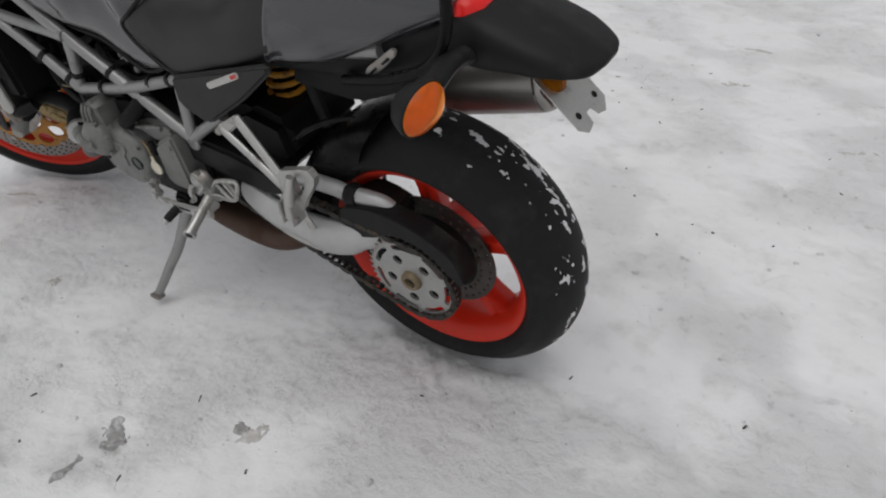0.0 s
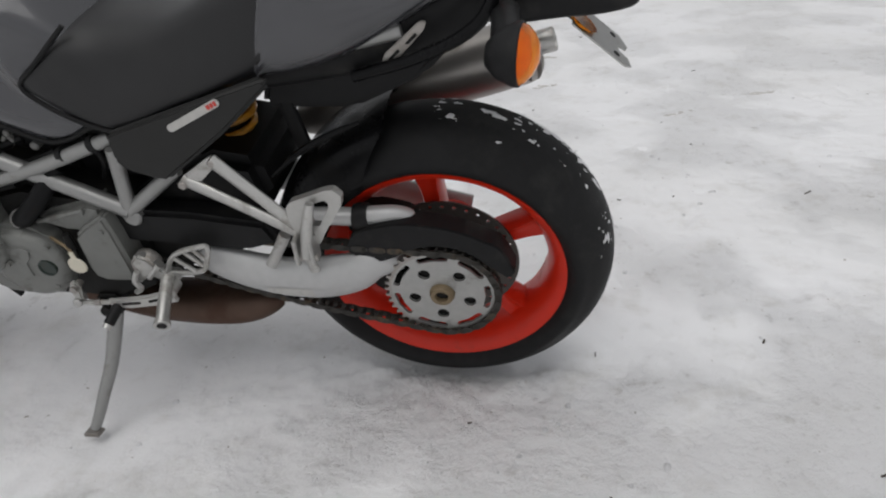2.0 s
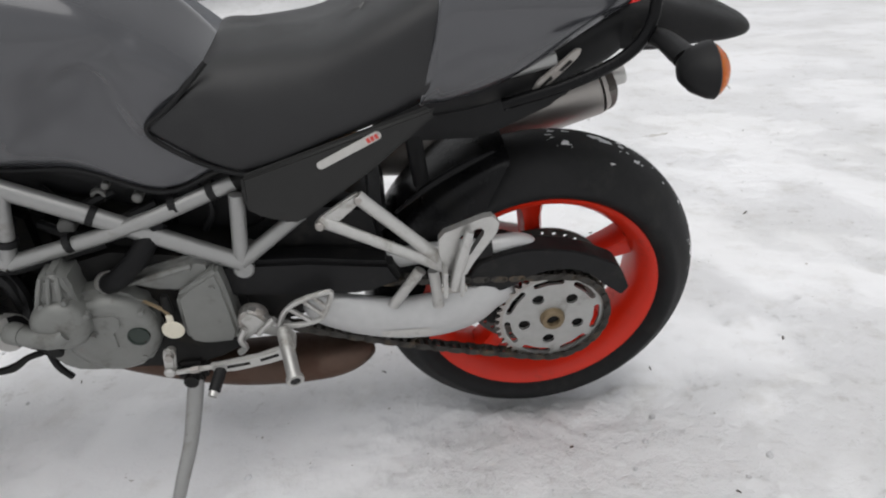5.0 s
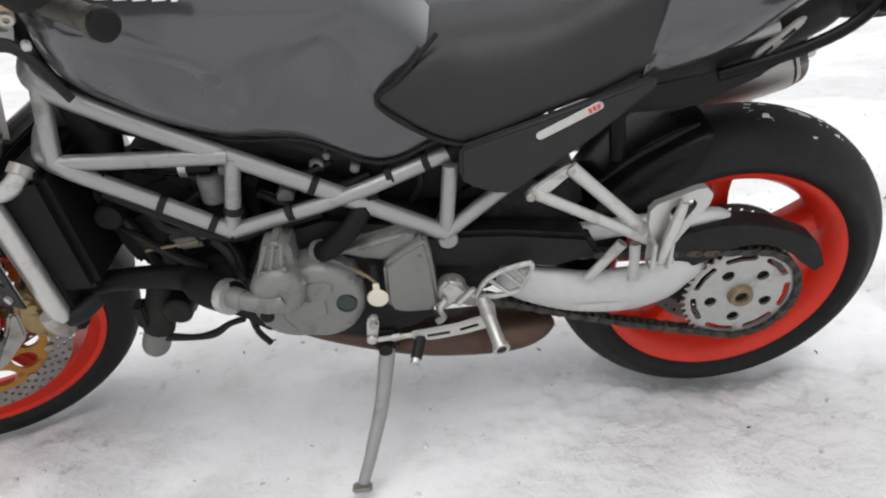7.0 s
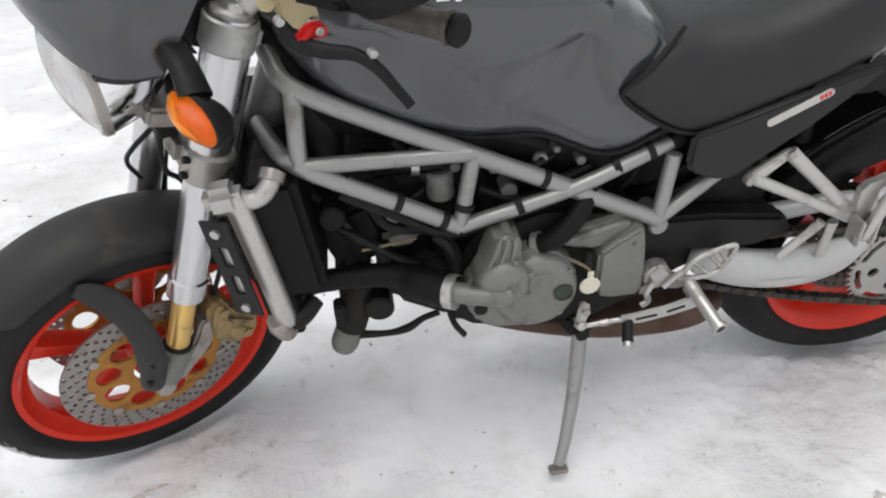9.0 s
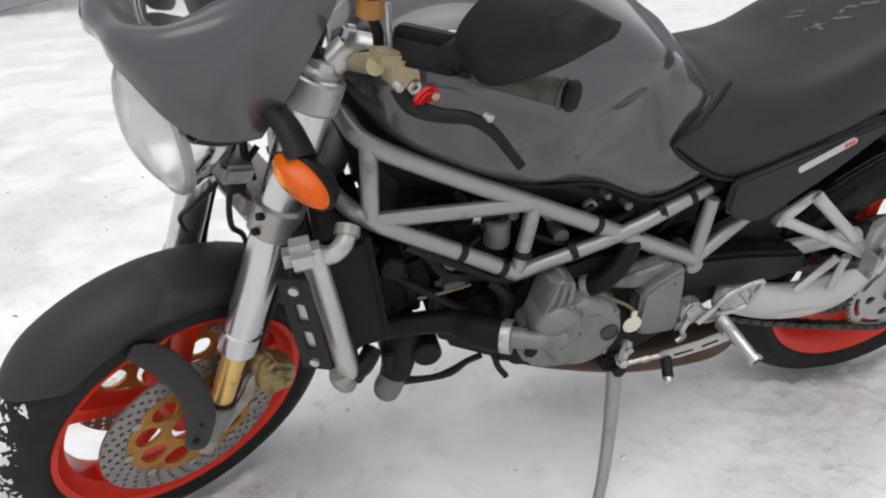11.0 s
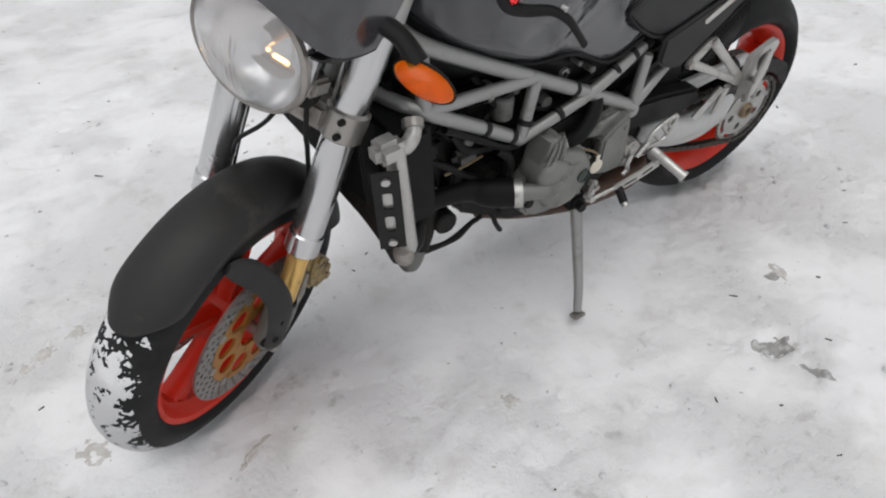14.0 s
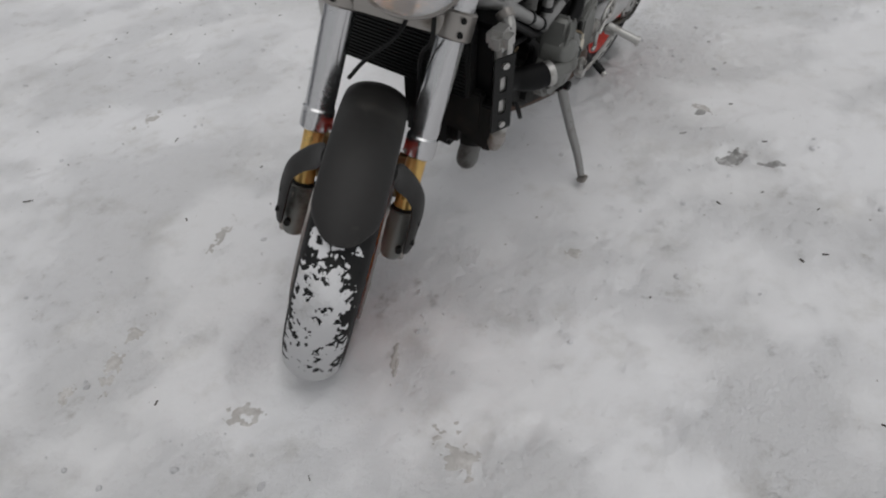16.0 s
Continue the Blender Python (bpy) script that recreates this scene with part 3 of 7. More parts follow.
def snow_patches(R, w, seed, a0, a1, parent, cover, grain, lateral=0.8, lean=0.0):
    """Snow caked on the tread in uneven smears: cover gives how much of it lies at the start and the end of the arc."""
    na, nv = int((a1 - a0) / 0.42), 64
    bm = bmesh.new()
    rows = []
    for i in range(na + 1):
        u = i / na
        a = radians(a0 + (a1 - a0) * u)
        row = []
        for j in range(nv + 1):
            v = w * lateral * (2 * j / nv - 1)
            p = Vector((a * R * grain[0], v * grain[1], seed * 7.3))
            n = 0.30 * noise.noise(p * 24) + 0.5 * noise.noise(p * 66) + 0.45 * noise.noise(p * 135) + 0.25 * noise.noise(p * 280)
            need = 1 - cover[0] - (cover[1] - cover[0]) * u
            edge = max(0.0, min(u, 1 - u, 0.06)) / 0.06
            d = n - (need - 0.5) * 1.6 - 0.9 * max(0.0, abs(v / w - lean) - 0.5) - 0.5 * (1 - edge)
            hgt = max(-0.003, min(0.0024, 0.011 * d))
            q = w * 1.05
            r = R - q + math.sqrt(q * q - v * v) + hgt - 0.0006
            row.append((bm.verts.new((r * math.cos(a), v, r * math.sin(a))), hgt))
        rows.append(row)
    for i in range(na):
        for j in range(nv):
            q = (rows[i][j], rows[i + 1][j], rows[i + 1][j + 1], rows[i][j + 1])
            if max(k[1] for k in q) > -0.0012:
                bm.faces.new([k[0] for k in q])
    bmesh.ops.delete(bm, geom=[v for v in bm.verts if not v.link_faces], context="VERTS")
    return tagged(part("caked_snow", bm, "snow_clump", parent, "white snow caked on the tread", None, 60), kind="stuff")


def drilled_disc(r0, r1, y0, y1, rows=3, cols=30):
    cells = []
    dr = (r1 - r0) / rows
    for i in range(rows):
        for k in range(cols):
            a0 = 2 * math.pi * (k + i / 3) / cols
            cells.append(polar_cell(r0 + i * dr, r0 + (i + 1) * dr, a0, a0 + 2 * math.pi / cols, 0.0040))
    return pierced(cells, y0, y1, 12)


def disc_carrier(r0, r1, y, parent):
    """The webbed gold ring between hub and disc."""
    cells = [polar_cell(r0, r1, 2 * math.pi * k / 9, 2 * math.pi * (k + 1) / 9, 0.0225, (r0 + r1) / 2 + 0.003) for k in range(9)]
    carrier = part("disc_carrier", pierced(cells, y - 0.003, y + 0.003, 32), "carrier_gold", parent, "gold webbed carrier of the brake disc", angle=25)
    for k in range(9):
        a = 2 * math.pi * k / 9
        part("disc_button", rod((r1 * math.cos(a), y - 0.006, r1 * math.sin(a)), (r1 * math.cos(a), y + 0.006, r1 * math.sin(a)), 0.0085, 12), "dull_steel", carrier)
    return carrier


# rear wheel
rear_wheel = part("rear_wheel", rim_bm(0.2265, 0.074, 0.192), "orange_red", bike, "orange-red cast wheel rim", HUB)
part("tyre", lathe(smooth_profile(tyre_profile(0.310, 0.091, 0.2235, 0.070)), 128), "rubber", rear_wheel, "wide black road tyre with snow in its tread")
for k in range(5):
    part("spoke", spoke_bm(0.045, 0.196, 0.017, 0.021, 0.022, 0.030, radians(24 + 72 * k)), "orange_red", rear_wheel)
part("hub", lathe([(0.02, -0.10), (0.046, -0.10), (0.046, -0.05), (0.048, 0.0), (0.046, 0.05), (0.046, 0.09), (0.02, 0.09)], 48, close=True), "orange_red", rear_wheel)
part("brake_disc", drilled_disc(0.094, 0.137, -0.036, -0.031, 2, 36), "rear_steel", rear_wheel, "grimy drilled steel rear brake disc")
part("disc_flange", lathe([(0.03, -0.040), (0.096, -0.038), (0.096, -0.032), (0.03, -0.032)], 48, close=True), "dark", rear_wheel)
rear_caliper = part("rear_caliper", slab([(-0.165, 0.128), (-0.142, 0.144), (-0.112, 0.150), (-0.080, 0.146), (-0.042, 0.132), (-0.034, 0.108), (-0.050, 0.082), (-0.110, 0.078), (-0.160, 0.092)], -0.080, -0.024, 0.009), "dark", bike, "grimy dark rear brake caliper", HUB)
for x, z, r in ((-0.122, 0.112, 0.017), (-0.078, 0.114, 0.017)):
    part("piston_boss", rod((x, -0.086, z), (x, -0.070, z), r, 18, bevel=0.004), "dark", rear_caliper)
for x, z in ((-0.100, 0.139), (-0.052, 0.124)):
    part("caliper_bolt", rod((x, -0.086, z), (x, -0.072, z), 0.006, 8), "dull_steel", rear_caliper, "bare steel bolt head")
snow_patches(0.310, 0.091, 3, -35, 95, rear_wheel, (0.31, 0.36), (0.5, 1.0), 0.9, 0.12)

# sprocket: carrier with five round holes, slotted ring and teeth
sb = pierced([polar_cell(0.022, 0.074, 2 * math.pi * (k + 0.2) / 5, 2 * math.pi * (k + 1.2) / 5, 0.0110, 0.052) for k in range(5)], -0.132, -0.126, 40)
pierced([polar_cell(0.074, 0.0918, 2 * math.pi * (k + 0.4) / 7, 2 * math.pi * (k + 1.4) / 7, 0.0058, 0.0828, 0.27) for k in range(7)], -0.132, -0.126, 32, sb)
teeth = []
for k in range(42):
    a = 2 * math.pi * k / 42
    for da, r in ((0, 0.0965), (0.25, 0.0975), (0.4, 0.104), (0.6, 0.104), (0.75, 0.0975)):
        teeth.append((r, a + da * 2 * math.pi / 42))
ring_in = [[(0.0915 * math.cos(a), y, 0.0915 * math.sin(a)) for r, a in teeth] for y in (-0.132, -0.126)]
ring_out = [[(r * math.cos(a), y, r * math.sin(a)) for r, a in teeth] for y in (-0.132, -0.126)]
tb = bmesh.new()
skin(tb, [ring_in[0], ring_out[0], ring_out[1], ring_in[1], ring_in[0]], True, False)
sprocket = part("sprocket", sb, "alu", rear_wheel, "pale aluminium sprocket with round holes and slots", Matrix.Translation((0.006, -0.002, 0.010)), 25)
part("toothed_ring", tb, "dull_steel", sprocket, "worn steel sprocket teeth", angle=25)
part("carrier", lathe([(0.03, -0.124), (0.07, -0.122), (0.075, -0.10), (0.03, -0.098)], 48, close=True), "dark", sprocket)
nut = lathe([(0.0115, -0.140), (0.0125, -0.143), (0.0195, -0.143), (0.022, -0.138), (0.0235, -0.128), (0.0115, -0.128)], 40, close=True)
part("axle_nut", nut, "bronze", sprocket, "dull bronze axle bush")
part("axle_bore", rod((0, -0.134, 0), (0, -0.12, 0), 0.012, 20), "dark", sprocket)

# chain: outer and inner plates in turn, round both sprockets
CH_F, CH_R, RF, RR, CH_Y = (-0.53, 0.425), (0.0, 0.322), 0.036, 0.0985, -0.1385
dxc, dzc = CH_R[0] - CH_F[0], CH_R[1] - CH_F[1]
tilt = math.atan2(dzc, dxc)
loop = []
for k in range(60):
    u = k / 60
    loop.append((CH_F[0] + (CH_R[0] - CH_F[0]) * u - math.sin(tilt) * -(RF + (RR - RF) * u), CH_F[1] + dzc * u - math.cos(tilt) * (RF + (RR - RF) * u) - 0.012 * math.sin(u * math.pi)))
for k in range(30):
    a = tilt - math.pi / 2 + math.pi * k / 30
    loop.append((CH_R[0] + RR * math.cos(a), CH_R[1] + RR * math.sin(a)))
for k in range(60):
    u = 1 - k / 60
    loop.append((CH_F[0] + dxc * u - math.sin(tilt) * (RF + (RR - RF) * u), CH_F[1] + dzc * u + math.cos(tilt) * (RF + (RR - RF) * u)))
for k in range(14):
    a = tilt + math.pi / 2 + math.pi * k / 14
    loop.append((CH_F[0] + RF * math.cos(a), CH_F[1] + RF * math.sin(a)))
lens_ = np.concatenate([[0], np.cumsum([math.dist(p, q) for p, q in zip(loop, loop[1:] + loop[:1])])])
cb = bmesh.new()
pitch = 0.0159
for k in range(int(lens_[-1] / pitch)):
    ends = []
    for s in (k * pitch, (k + 1) * pitch):
        i = int(np.searchsorted(lens_, s, "right") - 1) % len(loop)
        u = (s - lens_[i]) / max(1e-9, lens_[i + 1] - lens_[i])
        p, q = loop[i], loop[(i + 1) % len(loop)]
        ends.append((p[0] + (q[0] - p[0]) * u, p[1] + (q[1] - p[1]) * u))
    (x0, z0), (x1, z1) = ends
    dx, dz = (x1 - x0) / pitch * 0.0065, (z1 - z0) / pitch * 0.0065
    off = 0.009 if k % 2 else 0.0065
    for sgn in (-1, 1):
        y = CH_Y - 0.0412 * (z0 - CH_R[1]) + sgn * off
        slab([(x0 - dx - dz * 0.5, z0 - dz + dx * 0.5), (x0 - dz, z0 + dx), (x1 - dz, z1 + dx), (x1 + dx - dz * 0.5, z1 + dz + dx * 0.5),
              (x1 + dx + dz * 0.5, z1 + dz - dx * 0.5), (x1 + dz, z1 - dx), (x0 + dz, z0 - dx), (x0 - dx + dz * 0.5, z0 - dz - dx * 0.5)], y - 0.001, y + 0.001, 0, cb)
    rod((x0, CH_Y - 0.0412 * (z0 - CH_R[1]) - 0.010, z0), (x0, CH_Y - 0.0412 * (z0 - CH_R[1]) + 0.010, z0), 0.0045, 8, bm=cb)
part("chain", cb, "chain", bike, "oily drive chain", angle=30)

# swingarm
arm = part("swingarm", tube([(-0.440, -0.135, 0.404), (-0.418, -0.145, 0.400), (-0.36, -0.15, 0.382), (-0.29, -0.15, 0.364), (-0.22, -0.15, 0.363), (-0.16, -0.148, 0.374), (-0.115, -0.140, 0.388), (-0.07, -0.120, 0.380)],
                       [0.018, 0.032, 0.040, 0.043, 0.046, 0.042, 0.031, 0.018], 18, 6, 0.6), "arm", bike, "salt-bloomed aluminium swingarm")
part("upper_tube", tube([(-0.30, -0.122, 0.470), (-0.20, -0.125, 0.481), (-0.145, -0.125, 0.481), (-0.10, -0.125, 0.485), (-0.07, -0.122, 0.485), (-0.050, -0.118, 0.476), (-0.040, -0.115, 0.460)], [0.018, 0.0165, 0.0165, 0.0160, 0.0150, 0.0140, 0.012], 14, 5), "arm", arm)
part("band", tube([(-0.143, -0.125, 0.4812), (-0.136, -0.125, 0.4812), (-0.116, -0.125, 0.4825)], [0.0215, 0.0240, 0.0225], 18, 2), "black", arm, "black rubber band")
# bare axle plate given a near-black colour for the arm's shaded end
part("end_plate", slab([(-0.17, 0.35), (-0.10, 0.36), (0.03, 0.34), (0.035, 0.285), (-0.02, 0.268), (-0.12, 0.30)], -0.118, -0.098, 0.006), "dark", arm, "axle plate, near-black for the arm's shaded rear end")
part("far_arm", tube([(-0.53, 0.125, 0.432), (-0.40, 0.14, 0.40), (-0.25, 0.145, 0.37), (0.02, 0.14, 0.31)], [0.036, 0.040, 0.040, 0.028], 14, 5, 0.6), "arm", arm)
part("cross_beam", tube([(-0.47, -0.13, 0.425), (-0.46, 0, 0.43), (-0.47, 0.13, 0.425)], 0.045, 14, 4), "dark", arm)
part("pivot_plate", slab([(-0.60, 0.40), (-0.50, 0.385), (-0.40, 0.425), (-0.30, 0.47), (-0.30, 0.497), (-0.42, 0.505), (-0.56, 0.49)], -0.128, -0.085, 0.008), "black", arm, "black chain slider and pivot guard")
arm_tree = BVHTree.FromPolygons([v.co[:] for v in arm.data.vertices], [p.vertices[:] for p in arm.data.polygons])
label_bm = bmesh.new()
label_rows = []
for k in range(5):
    row = []
    for i in range(9):
        q = arm_tree.ray_cast(Vector((-0.315 + 0.085 * i / 8, -1, 0.336 + 0.0052 * k)), Vector((0, 1, 0)))
        row.append(q[0] + q[1] * 0.001 if q[0] is not None else Vector((-0.315 + 0.085 * i / 8, -0.17, 0.336 + 0.0052 * k)))
    label_rows.append(row)
skin(label_bm, label_rows, False, False)
part("sticker", label_bm, "label", arm, "faded grey warning sticker")

# added dark slab, so no bright snow shows between boss and arm
part("pivot_gap_fill", slab([(-0.560, 0.450), (-0.430, 0.445), (-0.425, 0.385), (-0.470, 0.365), (-0.560, 0.375)], -0.134, -0.10, 0.008), "dark", arm, "added dark slab that fills the gap at the swingarm pivot")
part("chain_cover", slab([(-0.565, 0.520), (-0.42, 0.512), (-0.29, 0.492), (-0.27, 0.452), (-0.34, 0.432), (-0.44, 0.440), (-0.565, 0.452)], -0.166, -0.118, 0.008), "black", arm, "black plastic cover over the upper chain run")

# chain guard over the sprocket
cg = [tuple(p) for p in catmull([(-0.162, 0.427), (-0.146, 0.458), (-0.127, 0.470), (-0.069, 0.484), (-0.004, 0.479), (0.042, 0.467), (0.080, 0.449), (0.108, 0.431), (0.131, 0.383)], 4)]
cg += [(0.118, 0.368), (0.103, 0.380)]
for k in range(11):
    a = radians(38 + k * 9)
    cg.append((0.110 * math.cos(a) - 0.003, 0.327 + 0.110 * math.sin(a)))
cg += [(-0.100, 0.402), (-0.128, 0.398)]
part("chain_guard", slab(cg, -0.152, -0.108, 0.006), "black", bike, "black plastic chain guard")

# rear hugger
hp = [(0.246, -0.104), (0.285, -0.108), (0.318, -0.103), (0.338, -0.078), (0.345, 0.0), (0.338, 0.078), (0.318, 0.103), (0.285, 0.108), (0.246, 0.104)]
hb_ = lathe(smooth_profile(hp, 3), 34, 104, 184, centre=(0, 0, 0.305))
for v in hb_.verts:
    rr = math.hypot(v.co.x, v.co.z - 0.305)
    if rr < 0.33:
        k = (0.33 - rr) / 0.085
        a = math.atan2(v.co.z - 0.305, v.co.x)
        f = max(0.0, 1 - (math.degrees(a) - 104) / 40) if a > 0 else 0.0
        a += 0.30 * k * f
        v.co.x, v.co.z = rr * math.cos(a), 0.305 + rr * math.sin(a)
part("hugger", thicken(hb_, 0.004), "gloss_black", bike, "glossy black rear wheel hugger")
part("hugger_rib", tube([(-0.275, -0.112, 0.555), (-0.22, -0.113, 0.600), (-0.16, -0.110, 0.632), (-0.11, -0.104, 0.650)], [0.003, 0.006, 0.006, 0.003], 8, 5), "gloss_black", bike)
part("inner_fender", slab([(-0.56, 0.39), (-0.42, 0.395), (-0.34, 0.44), (-0.285, 0.50), (-0.30, 0.58), (-0.40, 0.60), (-0.50, 0.55), (-0.57, 0.50)], -0.112, 0.112, 0.02), "black", bike, "black swingarm guard and chain slider")
part("hugger_bracket", tube([(-0.225, -0.06, 0.575), (-0.235, -0.07, 0.66), (-0.245, -0.08, 0.76)], 0.014, 10, 3, 0.7), "black", bike)

# frame: silver tubes, left and right alike
def frame_tube(pts, r=0.0165, both=True):
    for s in ((1, -1) if both else (1,)):
        part("frame_tube", tube([(x, y * s, z) for x, y, z in pts], r, 14, 5), "frame", frame_root)


J = (-0.526, -0.163, 0.519)
J2 = (-0.861, -0.176, 0.562)
J3 = (-1.091, -0.179, 0.703)
T1 = (-1.083, -0.150, 0.812)
frame_root = part("frame", rod((-1.165, 0, 0.66), (-1.060, 0, 0.885), 0.038, 20), "frame", bike, "silver-painted steel trellis frame")
frame_tube([(-1.125, -0.045, 0.845), (-1.11, -0.10, 0.835), T1, (-0.97, -0.165, 0.753), (-0.72, -0.166, 0.624), J], 0.0145)
frame_tube([T1, J3], 0.0135)
frame_tube([J3, (-0.84, -0.172, 0.690)], 0.0125)
frame_tube([(-1.155, -0.045, 0.715), (-1.13, -0.12, 0.712), J3, (-0.97, -0.178, 0.630), J2], 0.0138)
frame_tube([(-0.835, -0.170, 0.686), J2], 0.0125)
frame_tube([J2, (-0.675, -0.170, 0.606), (-0.508, -0.143, 0.655)], 0.0125)
frame_tube([J, (-0.512, -0.158, 0.640)], 0.0125)
frame_tube([J, (-0.42, -0.150, 0.595)], 0.0125)
frame_tube([(-0.45, -0.13, 0.70), (-0.25, -0.12, 0.755), (-0.02, -0.11, 0.80)], 0.012)
part("joint_lug", rod((-0.524, -0.172, 0.508), (-0.524, -0.10, 0.508), 0.017, 16, bevel=0.003), "frame", frame_root)
part("tube_end", rod((-0.515, -0.145, 0.652), (-0.495, -0.140, 0.660), 0.014, 12), "dark", frame_root, "dark bolt in the end of the frame tube")
for p, d in (((-1.035, -0.178, 0.669), (0.88, 0, -0.47)), ((-0.955, -0.178, 0.622), (0.87, 0, -0.48)), ((-0.887, -0.177, 0.579), (0.85, 0, -0.5)), ((-0.852, -0.174, 0.600), (0.2, 0, 0.98)),
             ((-0.765, -0.173, 0.588), (0.95, 0, 0.3)), ((-0.725, -0.166, 0.627), (0.87, 0, -0.48)), ((-0.605, -0.157, 0.628), (0.94, 0, 0.3)), ((-0.548, -0.148, 0.644), (0.94, 0, 0.3))):
    v = Vector(d).normalized() * 0.007
    part("cable_tie", tube([Vector(p) - v * 0.8, Vector(p) + v * 0.8], 0.0158, 14, 1), "black", frame_root, "black band round the frame tube")
part("wiring", tube([(-1.04, -0.17, 0.645), (-0.96, -0.17, 0.595), (-0.88, -0.17, 0.548), (-0.80, -0.165, 0.560), (-0.72, -0.16, 0.575)], 0.009, 8, 4), "black", frame_root, "black taped wiring loom")

# tank
tank_bm = surface([
    (-1.115, [(-0.060, 0.872), (-0.072, 0.880), (-0.078, 0.890), (-0.079, 0.898), (-0.077, 0.906), (-0.060, 0.930), (0, 0.938)]),
    (-1.05, [(-0.120, 0.800), (-0.148, 0.822), (-0.156, 0.850), (-0.159, 0.878), (-0.155, 0.908), (-0.112, 0.965), (0, 0.990)]),
    (-0.96, [(-0.140, 0.748), (-0.174, 0.778), (-0.184, 0.815), (-0.189, 0.858), (-0.187, 0.902), (-0.138, 0.985), (0, 1.014)]),
    (-0.86, [(-0.149, 0.711), (-0.176, 0.740), (-0.184, 0.785), (-0.190, 0.826), (-0.194, 0.872), (-0.150, 0.978), (0, 1.014)]),
    (-0.80, [(-0.150, 0.706), (-0.166, 0.722), (-0.179, 0.750), (-0.189, 0.780), (-0.195, 0.850), (-0.152, 0.966), (0, 1.008)]),
    (-0.73, [(-0.150, 0.697), (-0.161, 0.722), (-0.169, 0.774), (-0.181, 0.818), (-0.187, 0.860), (-0.148, 0.950), (0, 0.990)]),
    (-0.665, [(-0.150, 0.668), (-0.156, 0.698), (-0.158, 0.780), (-0.164, 0.836), (-0.170, 0.864), (-0.140, 0.922), (0, 0.960)]),
    (-0.615, [(-0.149, 0.656), (-0.153, 0.680), (-0.154, 0.728), (-0.163, 0.768), (-0.160, 0.830), (-0.132, 0.884), (0, 0.925)]),
    (-0.56, [(-0.148, 0.668), (-0.152, 0.690), (-0.150, 0.735), (-0.150, 0.772), (-0.148, 0.805), (-0.120, 0.845), (0, 0.882)]),
    (-0.49, [(-0.140, 0.690), (-0.146, 0.705), (-0.148, 0.725), (-0.148, 0.742), (-0.146, 0.760), (-0.110, 0.785), (0, 0.792)])], 12, 10)
for v in tank_bm.verts:
    # knee scoop below a crease that falls towards the front on each side
    below = 0.900 + (v.co.x + 0.626) * 0.36 - v.co.z
    if abs(v.co.y) > 0.10 and below > 0 and -0.90 < v.co.x < -0.60:
        ends = min(1.0, (v.co.x + 0.90) / 0.08, (-0.60 - v.co.x) / 0.03)
        depth = 0.011 * min(1.0, below / 0.028) * max(0.0, 1 - below / 0.11) * ends
        v.co.y -= math.copysign(depth, v.co.y)
tank = part("fuel_tank", tank_bm, "paint", bike, "dark grey metallic fuel tank", angle=60)
part("tank_seam", tube([(-1.05, -0.122, 0.797), (-0.96, -0.142, 0.746), (-0.84, -0.150, 0.706), (-0.73, -0.152, 0.697), (-0.62, -0.152, 0.649), (-0.53, -0.150, 0.679)], 0.004, 8, 5), "black", tank, "black rubber edge strip")
cap_m = Matrix.Translation((-0.800, 0, 1.001)) @ pose(0, 0, 0, 0, 11, 0) @ Matrix.Diagonal((1.12, 1.12, 0.9, 1))
cap = part("fuel_cap", lathe([(0.0, 0.006), (0.030, 0.006), (0.032, 0.010), (0.045, 0.010), (0.047, 0.006), (0.060, 0.005), (0.066, 0.002), (0.067, -0.012), (0.0, -0.012)], 48), "label", tank, "round bare-metal filler cap", cap_m @ pose(0, 0, 0, 90, 0, 0))
part("cap_ring", lathe([(0.0668, 0.0015), (0.0685, 0.002), (0.0695, -0.010), (0.0668, -0.010)], 48, close=True), "dull_steel", cap)
part("key_flap", box((0.0, 0.0105, 0.0), (0.024, 0.004, 0.012), 0.002), "bronze", cap)

# seat and tail
seat = part("seat", surface([
    (-0.612, [(-0.150, 0.748), (-0.163, 0.752), (-0.164, 0.757), (-0.150, 0.762), (0, 0.765)]),
    (-0.585, [(-0.150, 0.722), (-0.168, 0.735), (-0.169, 0.770), (-0.150, 0.782), (0, 0.785)]),
    (-0.53, [(-0.148, 0.684), (-0.168, 0.700), (-0.166, 0.785), (-0.128, 0.822), (0, 0.834)]),
    (-0.47, [(-0.146, 0.672), (-0.172, 0.690), (-0.166, 0.772), (-0.118, 0.826), (0, 0.838)]),
    (-0.37, [(-0.146, 0.706), (-0.176, 0.728), (-0.170, 0.785), (-0.128, 0.836), (0, 0.847)]),
    (-0.28, [(-0.148, 0.738), (-0.176, 0.760), (-0.172, 0.812), (-0.138, 0.872), (0, 0.884)]),
    (-0.19, [(-0.140, 0.772), (-0.162, 0.795), (-0.160, 0.858), (-0.130, 0.914), (0, 0.928)])], 6, 5), "vinyl", bike, "black vinyl seat with a stepped pillion", angle=60)
part("piping", tube([(-0.519, -0.140, 0.838), (-0.575, -0.167, 0.788), (-0.612, -0.166, 0.758), (-0.585, -0.169, 0.726), (-0.53, -0.168, 0.690), (-0.48, -0.168, 0.674)], 0.004, 8, 5), "black", seat, "raised black seat edge")
